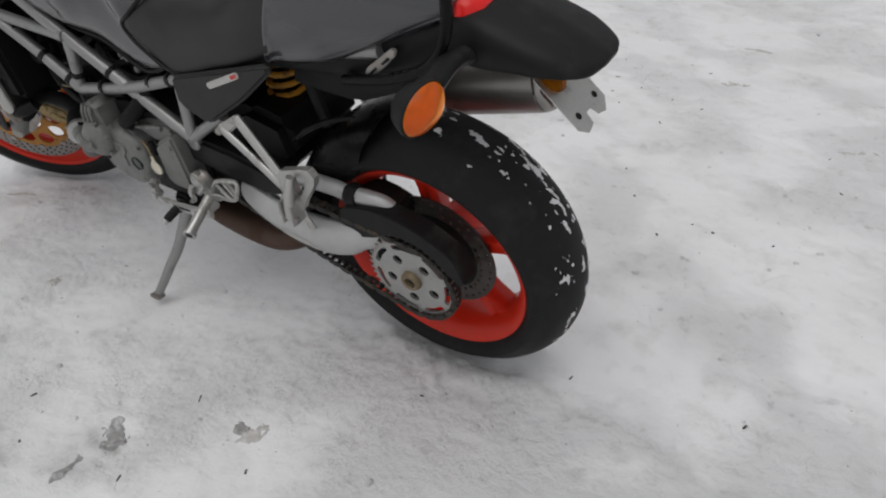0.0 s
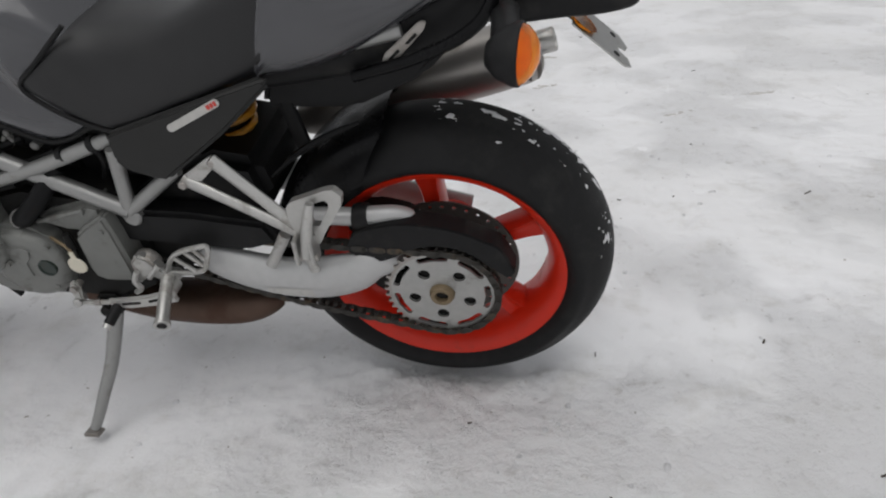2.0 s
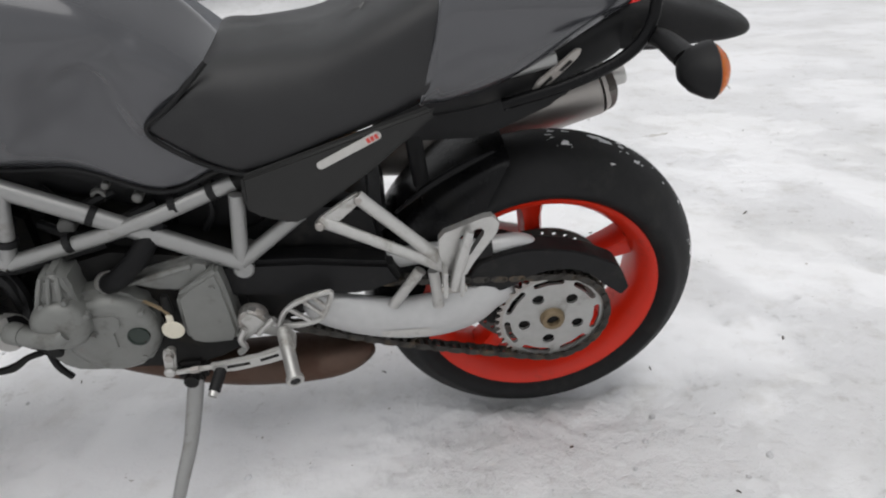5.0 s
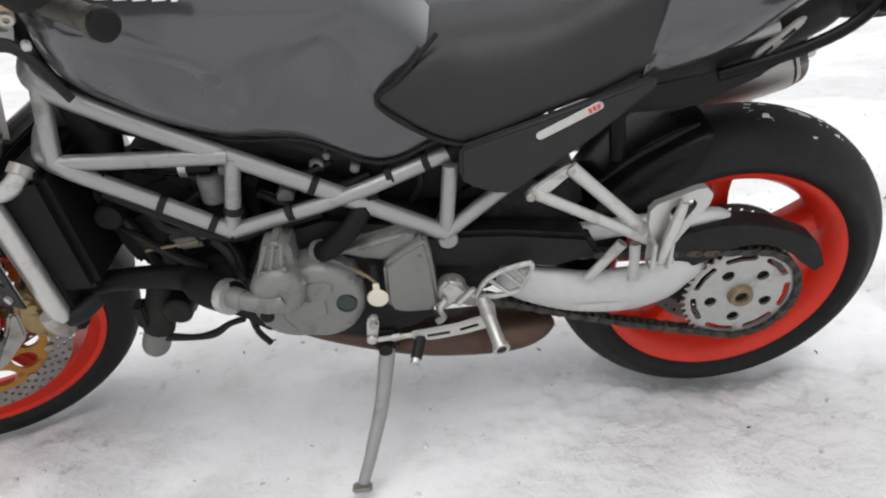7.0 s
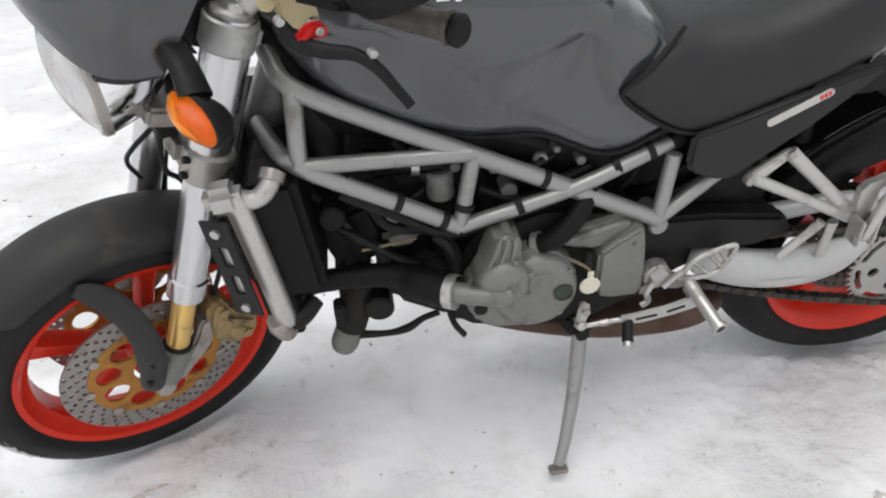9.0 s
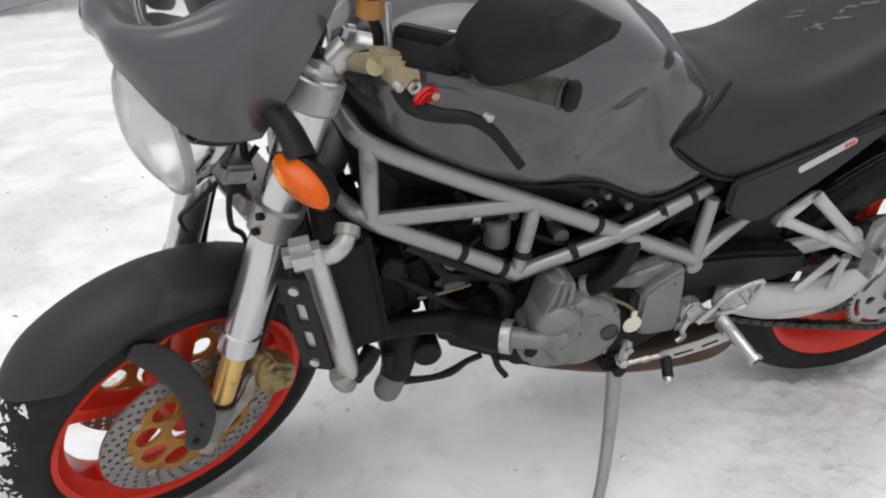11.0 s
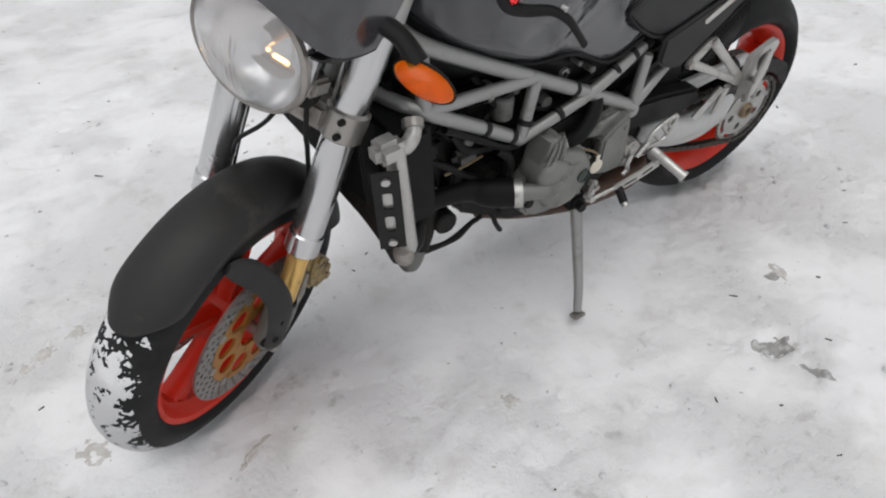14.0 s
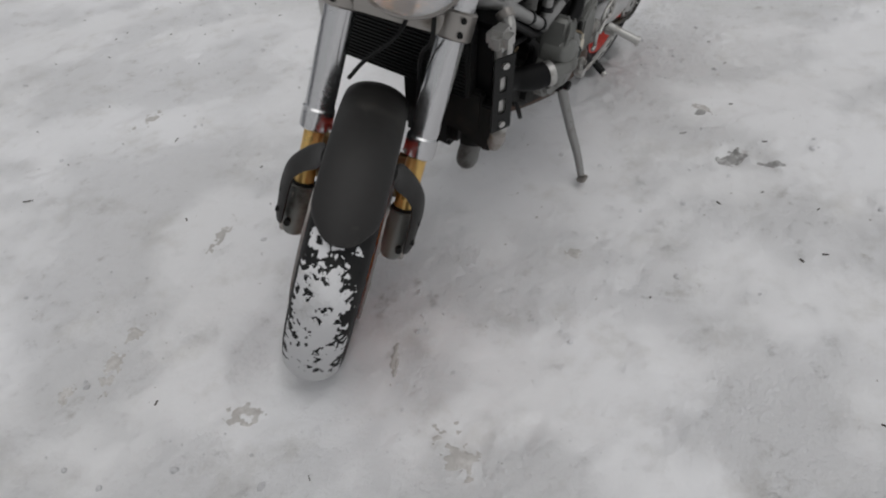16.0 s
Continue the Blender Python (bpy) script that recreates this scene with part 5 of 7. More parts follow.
part("drain_hose", tube([(-0.885, -0.14, 0.37), (-0.875, -0.15, 0.33), (-0.858, -0.15, 0.300)], 0.006, 8, 3), "black", bike)

# rear shock with its yellow spring
shock = part("shock_absorber", rod((-0.40, 0.0, 0.48), (-0.36, 0.0, 0.70), 0.022, 14), "dark", bike, "rear shock absorber with a yellow spring")
coil_pts = [(-0.392 + 0.030 * k / 80 + 0.040 * math.cos(k * 0.5), 0.040 * math.sin(k * 0.5), 0.52 + 0.16 * k / 80) for k in range(81)]
part("spring", tube(coil_pts, 0.0065, 8, 1), "yellow", shock, "yellow coil spring")

# foot rest bracket behind, with the pillion peg
rear_bracket = part("pillion_bracket", slab([(-0.400, 0.590), (-0.394, 0.600), (-0.338, 0.637), (-0.328, 0.640), (-0.324, 0.626), (-0.363, 0.592), (-0.382, 0.579), (-0.397, 0.582)], -0.187, -0.175, 0.003), "bracket", bike, "bare aluminium pillion foot rest bracket")
for a, b, r in (((-0.332, -0.185, 0.634), (-0.202, -0.205, 0.510), 0.0108), ((-0.392, -0.183, 0.596), (-0.205, -0.205, 0.504), 0.0096), ((-0.243, -0.192, 0.492), (-0.292, -0.176, 0.412), 0.0095), ((-0.222, -0.192, 0.490), (-0.214, -0.176, 0.402), 0.0090)):
    part("strut", tube([a, tuple((Vector(a) + Vector(b)) / 2), b], [r * 1.1, r, r * 1.1], 12, 3, 0.7), "bracket", rear_bracket)
for x, z in ((-0.392, 0.590), (-0.330, 0.630)):
    part("bolt", rod((x, -0.194, z), (x, -0.176, z), 0.0075, 12, bevel=0.002), "dull_steel", rear_bracket)
hp_ = [(-0.214, 0.568), (-0.205, 0.579), (-0.145, 0.601), (-0.132, 0.602), (-0.121, 0.590), (-0.124, 0.573), (-0.160, 0.520), (-0.172, 0.498), (-0.200, 0.498), (-0.214, 0.540)]
ci = (-0.160, 0.566)
inner = [(ci[0] + (x - ci[0]) * 0.42, ci[1] + (z - ci[1]) * 0.46) for x, z in hp_]
hb2 = bmesh.new()
skin(hb2, [[(x, y, z) for x, z in q] for q, y in ((hp_, -0.222), (hp_, -0.208), (inner, -0.208), (inner, -0.222), (hp_, -0.222))], True, False)
bmesh.ops.remove_doubles(hb2, verts=hb2.verts[:], dist=1e-6)
part("heel_plate", hb2, "bracket", rear_bracket)
part("folded_peg", tube([(-0.168, -0.234, 0.586), (-0.179, -0.238, 0.548), (-0.189, -0.237, 0.508), (-0.194, -0.236, 0.484)], [0.007, 0.0095, 0.0100, 0.0090], 10, 3), "bracket", rear_bracket, "folded pillion peg")
for dx in (-0.013, 0.013):
    part("clevis", slab([(-0.194 + dx - 0.0035, 0.520), (-0.194 + dx + 0.0035, 0.520), (-0.195 + dx + 0.0035, 0.470), (-0.195 + dx - 0.0035, 0.470)], -0.246, -0.212, 0.002), "bracket", rear_bracket)
part("peg_pivot", rod((-0.214, -0.236, 0.482), (-0.174, -0.236, 0.482), 0.0060, 10), "dull_steel", rear_bracket)

# rider's foot rest and shift linkage
rest = part("foot_rest", tube([(-0.473, -0.212, 0.410), (-0.466, -0.245, 0.400), (-0.454, -0.298, 0.383)], [0.012, 0.0112, 0.0112], 14, 3), "bracket", bike, "bare aluminium foot rest and shift lever")
part("end_ring", tube([(-0.4545, -0.295, 0.3835), (-0.4525, -0.302, 0.3815)], [0.0140, 0.0140], 16, 1), "bracket", rest)
go_ = [(-0.482, 0.406), (-0.470, 0.432), (-0.446, 0.452), (-0.398, 0.466), (-0.390, 0.460), (-0.400, 0.434), (-0.414, 0.412), (-0.450, 0.404)]
part("heel_guard", tube([(x, -0.193, z) for x, z in go_ + go_[:1]], 0.0050, 8, 3), "bracket", rest, "openwork aluminium heel guard")
for a, b in (((-0.462, 0.440), (-0.428, 0.408)), ((-0.438, 0.454), (-0.408, 0.420)), ((-0.420, 0.459), (-0.402, 0.436))):
    part("guard_strut", tube([(a[0], -0.193, a[1]), (b[0], -0.193, b[1])], 0.0042, 8, 1), "bracket", rest)
part("hanger", slab([(-0.545, 0.430), (-0.530, 0.448), (-0.512, 0.440), (-0.488, 0.412), (-0.462, 0.408), (-0.458, 0.392), (-0.490, 0.386), (-0.520, 0.398), (-0.548, 0.378), (-0.556, 0.390), (-0.538, 0.412)], -0.200, -0.178, 0.005), "bracket", rest)
part("pivot_boss", lathe([(0.0, -0.040), (0.009, -0.040), (0.010, -0.046), (0.020, -0.046), (0.024, -0.041), (0.025, 0.0), (0.0, 0.0)], 28), "dull_steel", rest, "", Matrix.Translation((-0.524, -0.172, 0.418)) @ Matrix.Diagonal((1, 0.55, 1, 1)))
lever_plate = part("lever", slab([(-0.598, 0.370), (-0.5737, 0.3725), (-0.5164, 0.381), (-0.4812, 0.392), (-0.460, 0.394), (-0.457, 0.370), (-0.5043, 0.358), (-0.5578, 0.3495), (-0.594, 0.351)], -0.233, -0.224, 0.003), "bracket", rest)
for a, b in (((-0.570, 0.3615), (-0.532, 0.366)), ((-0.515, 0.3695), (-0.484, 0.378))):
    part("slot", tube([(a[0], -0.2325, a[1]), (b[0], -0.2325, b[1])], 0.0036, 8, 1, 0.4), "dark", lever_plate, "dark slot")
part("lever_boss", rod((-0.467, -0.238, 0.395), (-0.467, -0.205, 0.395), 0.013, 18, bevel=0.003), "bracket", rest)
part("link_rod", tube([(-0.588, -0.228, 0.362), (-0.655, -0.222, 0.352)], 0.0045, 8, 1), "bracket", rest)
part("link_nut", rod((-0.630, -0.2245, 0.3555), (-0.616, -0.2255, 0.358), 0.0065, 6), "dull_steel", rest)
part("hook", tube([(-0.535, -0.205, 0.415), (-0.545, -0.207, 0.395), (-0.540, -0.207, 0.378), (-0.552, -0.207, 0.368)], 0.0055, 8, 4), "bracket", rest)
part("brace", tube([(-0.515, -0.205, 0.402), (-0.498, -0.205, 0.420), (-0.486, -0.205, 0.432)], 0.005, 8, 3), "bracket", rest)
part("rod_joint", rod((-0.664, -0.232, 0.357), (-0.664, -0.205, 0.357), 0.009, 12, bevel=0.003), "bracket", rest)
part("crank_bolt", rod((-0.658, -0.230, 0.388), (-0.658, -0.205, 0.388), 0.0075, 6), "dull_steel", rest)
part("crank", slab([(-0.674, 0.346), (-0.657, 0.344), (-0.648, 0.392), (-0.652, 0.402), (-0.664, 0.402), (-0.669, 0.392)], -0.224, -0.212, 0.004), "bracket", rest)
part("shift_toe_peg", rod((-0.592, -0.262, 0.338), (-0.580, -0.222, 0.358), 0.0100, 14, bevel=0.002), "black", rest, "black rubber toe peg")
part("toe_peg_end", rod((-0.5945, -0.269, 0.3345), (-0.592, -0.262, 0.338), 0.0080, 12), "bracket", rest)
part("peg_bore", rod((-0.4528, -0.3025, 0.3813), (-0.4535, -0.2995, 0.3822), 0.0085, 14), "dark", rest)

# side stand
stand = part("side_stand", tube([(-0.645, -0.165, 0.300), (-0.650, -0.182, 0.268), (-0.667, -0.225, 0.192), (-0.686, -0.262, 0.140), (-0.696, -0.280, 0.112), (-0.711, -0.301, 0.078)], [0.014, 0.0145, 0.0130, 0.0118, 0.0112, 0.010], 12, 4), "frame", bike, "silver steel side stand with a small foot")
part("foot", box((-0.713, -0.306, 0.072), (0.036, 0.026, 0.010), 0.004, Euler((radians(-10), 0, 0)).to_matrix()), "dull_steel", stand)
part("stand_bracket", box((-0.648, -0.16, 0.305), (0.05, 0.04, 0.045), 0.008), "dark", stand)
part("return_spring", tube([(-0.636, -0.17, 0.29), (-0.668, -0.225, 0.205)], 0.006, 8, 1), "dark", stand)
part("pivot_bolt", rod((-0.648, -0.195, 0.30), (-0.648, -0.15, 0.30), 0.013, 10), "dark", stand)

# radiator, in the frame, seen past the fork
RAD = Matrix.Translation((-1.188, 0.0, 0.585)) @ pose(0, 0, 0, 0, -5.5, 0)
radiator = part("radiator", box((0.0, 0.0, 0.040), (0.034, 0.35, 0.160), 0.004), "radiator", bike, "black radiator with a slotted side guard", RAD)
fin_mesh = finish(box((-0.019, 0.0, 0.0), (0.006, 0.335, 0.0022), 0))
fin_mesh.materials.append(M["radiator"])
for k in range(17):
    part("cooling_fin", fin_mesh, "radiator", radiator).matrix_local = Matrix.Translation((0, 0, -0.034 + 0.0088 * k))
part("side_tank", tube([(0.026, -0.228, -0.135), (0.025, -0.228, -0.12), (0.022, -0.228, 0.0), (0.018, -0.228, 0.105), (0.018, -0.228, 0.115)], [0.013, 0.0175, 0.0175, 0.0175, 0.013], 16, 1), "bracket", radiator, "silver end tank")
part("top_block", box((0.004, -0.228, 0.112), (0.052, 0.046, 0.044), 0.012), "bracket", radiator)
part("outlet_pipe", tube([(0.016, -0.225, 0.106), (0.042, -0.222, 0.096), (0.062, -0.214, 0.104), (0.072, -0.20, 0.116)], 0.0142, 14, 5), "bracket", radiator, "silver coolant pipe")
part("pipe_clip", tube([(0.068, -0.207, 0.110), (0.074, -0.196, 0.119)], 0.0185, 14, 1), "dull_steel", radiator)
part("far_tank", rod((0.02, 0.195, -0.045), (0.015, 0.195, 0.12), 0.018, 14, bevel=0.004), "bracket", radiator)
part("fan_shroud", box((0.062, -0.110, 0.005), (0.080, 0.215, 0.21), 0.012), "hose", radiator, "black fan shroud")
part("side_panel", box((0.004, -0.105, -0.075), (0.022, 0.19, 0.10), 0.004), "dark", radiator, "dark lower panel beside the radiator")
for y, z in ((-0.05, -0.06), (-0.05, -0.09)):
    part("bolt", rod((-0.008, y, z), (-0.013, y, z), 0.007, 10), "black", radiator)
part("top_bar", box((-0.018, 0, 0.122), (0.010, 0.34, 0.022), 0.002), "dull_steel", radiator, "grey mounting strip with bolts")
for y in (-0.08, 0.0, 0.08):
    part("bolt", rod((-0.020, y, 0.122), (-0.027, y, 0.122), 0.007, 10), "dark", radiator)
# guard plate with two slots and two bolts
gcells = []
for z0, z1, hw, hh in ((-0.098, -0.062, 0.005, 0.004), (-0.062, -0.004, 0.0085, 0.020), (-0.004, 0.054, 0.0085, 0.020), (0.054, 0.094, 0.005, 0.004)):
    def outline(u, z0=z0, z1=z1):
        k = u * 4
        x0, x1 = -0.026, 0.020
        if k < 1:
            return x0 + (x1 - x0) * k, z0
        if k < 2:
            return x1, z0 + (z1 - z0) * (k - 1)
        if k < 3:
            return x1 + (x0 - x1) * (k - 2), z1
        return x0, z1 + (z0 - z1) * (k - 3)

    def hole(u, z0=z0, z1=z1, hw=hw, hh=hh):
        g = 2 * math.pi * u + 1.25 * math.pi
        c, q = math.cos(g), math.sin(g)
        k = 1 / max(abs(c), abs(q)) ** 0.75
        return -0.003 + hw * c * k, (z0 + z1) / 2 + hh * q * k
    gcells.append((outline, hole))
guard = part("side_guard", pierced(gcells, -0.252, -0.248, 24), "radiator", radiator, "black slotted radiator guard", Matrix.Translation((-0.016, -0.25, 0.006)) @ pose(0, 0, 0, 0, 0, -27) @ Matrix.Diagonal((1, 1, 0.90, 1)) @ Matrix.Translation((0.003, 0.25, 0)), 25)
part("guard_back", box((-0.003, -0.2455, 0.0), (0.036, 0.002, 0.17), 0), "bracket", guard)
for z in (-0.080, 0.074):
    part("bolt", rod((-0.003, -0.250, z), (-0.003, -0.257, z), 0.0075, 12), "bracket", guard)
part("bottom_block", tube([(0.012, -0.232, -0.118), (0.014, -0.228, -0.135), (0.018, -0.220, -0.158), (0.020, -0.216, -0.168)], [0.017, 0.020, 0.018, 0.011], 14, 4), "dull_steel", radiator, "grey lower end of the radiator")
part("lower_hose", tube([(0.022, -0.222, -0.140), (0.048, -0.215, -0.138), (0.070, -0.19, -0.130)], 0.016, 12, 4), "black", radiator)
scoop = bmesh.new()
skin(scoop, [[(x, y, z) for y, z in ((-0.040, -0.060), (-0.045, -0.118), (-0.085, -0.136), (-0.125, -0.142), (-0.165, -0.150), (-0.205, -0.172), (-0.222, -0.168), (-0.224, -0.050))] for x in (-0.002, 0.010, 0.034, 0.046)], True, True)
bmesh.ops.recalc_face_normals(scoop, faces=scoop.faces[:])
bmesh.ops.bevel(scoop, geom=scoop.edges[:], offset=0.004, segments=2, affect="EDGES", clamp_overlap=True)
part("lower_shroud", scoop, "dark", radiator, "dark lower radiator shroud with a drooping corner")

# ---- steered front end ----
front_wheel = part("front_wheel", rim_bm(0.2265, 0.052, 0.196), "orange_red", bike, "orange-red cast front wheel rim", FORK @ Matrix.Scale(1.0176, 4))
part("tyre", lathe(smooth_profile(tyre_profile(0.301, 0.061, 0.2235, 0.049)), 128), "rubber", front_wheel, "black front tyre caked with snow")
for k in range(5):
    part("spoke", spoke_bm(0.035, 0.200, 0.013, 0.017, 0.016, 0.022, radians(24 + 72 * k)), "orange_red", front_wheel)
part("hub", lathe([(0.012, -0.060), (0.035, -0.060), (0.040, 0.0), (0.035, 0.060), (0.012, 0.060)], 40, close=True), "orange_red", front_wheel)
for s in (-1, 1):
    part("brake_disc", drilled_disc(0.118, 0.160, s * 0.070 - 0.0025, s * 0.070 + 0.0025, 4, 34), "steel", front_wheel, "drilled steel front brake disc")
    disc_carrier(0.040, 0.117, s * 0.070, front_wheel)
part("axle", rod((0, -0.118, 0), (0, 0.118, 0), 0.012, 14), "dull_steel", front_wheel)
snow_patches(0.301, 0.061, 8, 146, 258, front_wheel, (0.50, 0.92), (0.8, 1.0), 0.9, 0.12)

def fx(z):
    """The fork legs stand a little behind the hub at their feet."""
    return 0.011 - 0.028 * (z - 0.23)


fork = part("fork_crown", slab([(-0.035, 0.452), (0.055, 0.452), (0.055, 0.498), (-0.035, 0.498)], -0.09, 0.09, 0.01), "dull_steel", bike, "upside-down fork with silver tubes and gold stanchions", FORK)
for s in (-1, 1):
    y = 0.105 * s
    part("outer_tube", tube([(fx(z), y, z) for z in (0.208, 0.212, 0.250, 0.254, 0.43, 0.705)], [0.028, 0.0320, 0.0320, 0.0288, 0.0300, 0.0335], 28, 1), "polished", fork, "polished aluminium fork tube")
    part("inner_tube", rod((fx(0.07), y, 0.07), (fx(0.23), y, 0.23), 0.0205, 20), "gold", fork, "gold fork stanchion")
    part("axle_lug", tube([(0.0, y, -0.020), (0.0, y, -0.008), (0.006, y, 0.03), (0.012, y, 0.06), (0.014, y, 0.082), (0.014, y, 0.086)], [0.018, 0.027, 0.030, 0.030, 0.0295, 0.025], 20, 1), "engine", fork)
    part("dust_seal", tube([(fx(0.082), y, 0.084), (fx(0.082), y, 0.092)], [0.0262, 0.0240], 20, 1), "dark", fork)
    part("axle_clamp", rod((0, y - 0.02 * s, -0.004), (0, y + 0.028 * s, -0.004), 0.017, 16, bevel=0.003), "dull_steel", fork)
    part("clamp_ring", tube([(fx(0.475), y, z) for z in (0.448, 0.452, 0.498, 0.502)], [0.033, 0.0375, 0.0375, 0.033], 24, 1), "dull_steel", fork)
    for dz in (0.462, 0.488):
        part("clamp_bolt", rod((-0.0385, y + 0.012 * s, dz), (-0.026, y + 0.012 * s, dz), 0.0058, 12), "dark", fork)
    part("top_clamp_ring", tube([(fx(0.68), y, z) for z in (0.655, 0.660, 0.698, 0.702)], [0.033, 0.037, 0.037, 0.033], 24, 1), "alu", fork)
    part("fork_cap", lathe([(0.0, 0.0), (0.027, 0.0), (0.028, 0.006), (0.020, 0.009), (0.018, 0.018), (0.0, 0.019)], 32), "bracket", fork, "", Matrix.Translation((fx(0.70), y, 0.703)) @ pose(0, 0, 0, 90, 0, 0))
    part("axle_bracket", slab([(-0.014, 0.078), (0.036, 0.070), (0.043, 0.100), (0.044, 0.136), (0.052, 0.146), (0.062, 0.142), (0.078, 0.080), (0.042, 0.002), (0.026, -0.010), (-0.004, -0.012), (-0.016, 0.010)], y - 0.012, y + 0.020 * s if s > 0 else y + 0.012, 0.006), "dull_steel", fork)
    part("pinch_bolt", rod((-0.036, y + 0.012 * s, 0.012), (-0.020, y + 0.012 * s, 0.012), 0.007, 10), "dark", fork)
    cal = part("caliper", slab([(0.053, 0.172), (0.068, 0.188), (0.086, 0.180), (0.100, 0.148), (0.150, 0.130), (0.162, 0.112), (0.160, 0.074), (0.115, 0.064), (0.076, 0.090), (0.058, 0.130)], y * 0.86 - 0.028, y * 0.86 + 0.028, 0.009, segs=3), "caliper_gold", fork, "gold four-piston brake caliper")
    for q in ((0.082, 0.160), (0.140, 0.096)):
        part("caliper_bolt", rod((q[0], y * 0.86 - 0.034, q[1]), (q[0], y * 0.86 + 0.034, q[1]), 0.0085, 10), "caliper_gold", cal)
    for q in ((0.090, 0.125), (0.120, 0.100)):
        part("piston_boss", rod((q[0], y * 0.86 - 0.033, q[1]), (q[0], y * 0.86 + 0.033, q[1]), 0.0155, 18, bevel=0.004), "caliper_gold", cal)
    part("pad_slot", box((0.122, y * 0.86, 0.132), (0.036, 0.036, 0.014), 0.002, Euler((0, radians(22), 0)).to_matrix()), "dark", cal)
top_clamp = part("top_clamp", slab([(-0.03, 0.642), (0.06, 0.642), (0.06, 0.678), (-0.03, 0.678)], -0.09, 0.09, 0.008), "alu", fork)

# front fender
fp = [(0.268, -0.060), (0.285, -0.0635), (0.300, -0.0605), (0.3125, -0.046), (0.3205, -0.024), (0.323, 0.0), (0.3205, 0.024), (0.3125, 0.046), (0.300, 0.0605), (0.285, 0.0635), (0.268, 0.060)]
fender_bm = lathe(smooth_profile(fp, 4), 64, 30, 158)
for v in fender_bm.verts:
    a, r = math.degrees(math.atan2(v.co.z, v.co.x)), math.hypot(v.co.x, v.co.z)
    u = max(0.0, (a - 141) / 17)
    if u > 0:
        # the tip is rounded, seen from above and from the side
        k = math.sqrt(max(0.0, 1 - 0.55 * u ** 2.4))
        v.co.y *= k
        lift = min(1.0, (0.323 - r) / 0.05) * u ** 2 * radians(9)
        q = radians(a) - lift
        v.co.x, v.co.z = r * math.cos(q), r * math.sin(q)
front_fender = part("front_fender", thicken(fender_bm, 0.004), "carbon", bike, "matt dark front fender", FORK, 60)
for s in (-1, 1):
    arm_path = [(-0.150, 0.066 * s, 0.216), (-0.128, 0.070 * s, 0.208), (-0.100, 0.082 * s, 0.192), (-0.074, 0.104 * s, 0.170), (-0.054, 0.126 * s, 0.138), (-0.042, 0.133 * s, 0.100), (-0.034, 0.134 * s, 0.060), (-0.031, 0.134 * s, 0.024), (-0.030, 0.133 * s, 0.012)]
    part("fender_arm", tube(arm_path, [0.012, 0.022, 0.026, 0.025, 0.024, 0.025, 0.022, 0.019, 0.014], 14, 5, 0.34), "carbon", front_fender, "dark fender stay")
    for z in (0.085, 0.040):
        part("stay_bolt", rod((-0.038, 0.133 * s, z), (-0.038, 0.1435 * s, z), 0.006, 10), "dark", front_fender)

# headlight and fairing
HL = FORK @ Matrix.Translation((-0.150, 0, 0.567)) @ Matrix(((0.0, 0.93, -0.37), (-1.0, 0.0, 0.0), (0.0, 0.37, 0.93))).to_4x4()
headlight = part("headlight", lathe([(0.0, 0.11), (0.05, 0.105), (0.085, 0.065), (0.098, 0.014), (0.100, 0.0), (0.094, -0.002), (0.092, 0.012), (0.065, 0.060), (0.03, 0.082), (0.0, 0.088)], 48), "mirror", bike, "round chrome headlight with fluted glass", HL)
lb = bmesh.new()
lens_rings = []
for k in range(17):
    u = k / 16
    r = 0.0945 * u
    lens_rings.append([(r * math.cos(a), -0.034 * (1 - u * u) ** 0.8 + 0.0012 * math.sin(r * math.cos(a) * 760) * (1 - u ** 6) - 0.001, r * math.sin(a)) for a in np.linspace(0, 2 * math.pi, 96, endpoint=False)])
skin(lb, lens_rings, True, False)
bmesh.ops.remove_doubles(lb, verts=lb.verts[:], dist=1e-6)
part("lens", thicken(lb, 0.003), "lens", headlight, "fluted clear headlight glass", angle=70)
part("bezel", lathe([(0.0935, -0.002), (0.097, -0.005), (0.101, 0.0), (0.101, 0.009), (0.097, 0.009)], 64, close=True), "dull_steel", headlight)
part("bulb", rod((0, 0.02, 0.0), (0, 0.08, 0.0), 0.013, 14, 0.016), "label", headlight)
part("filament", box((0.03, 0.036, -0.020), (0.026, 0.004, 0.005), 0.001), "glow", headlight, "small lit side-light filament")
part("bulb_shield", lathe([(0.0, 0.008), (0.014, 0.010), (0.017, 0.02), (0.017, 0.034)], 24), "mirror", headlight)


def sheet(rows, sub, subv, t):
    """A smooth thin shell through rows of points."""
    cols = [catmull(r, subv) for r in rows]
    lines = [catmull([c[k] for c in cols], sub) for k in range(len(cols[0]))]
    bm = bmesh.new()
    skin(bm, [[tuple(lines[k][i]) for k in range(len(lines))] for i in range(len(lines[0]))], False, False)
    return thicken(bm, t)


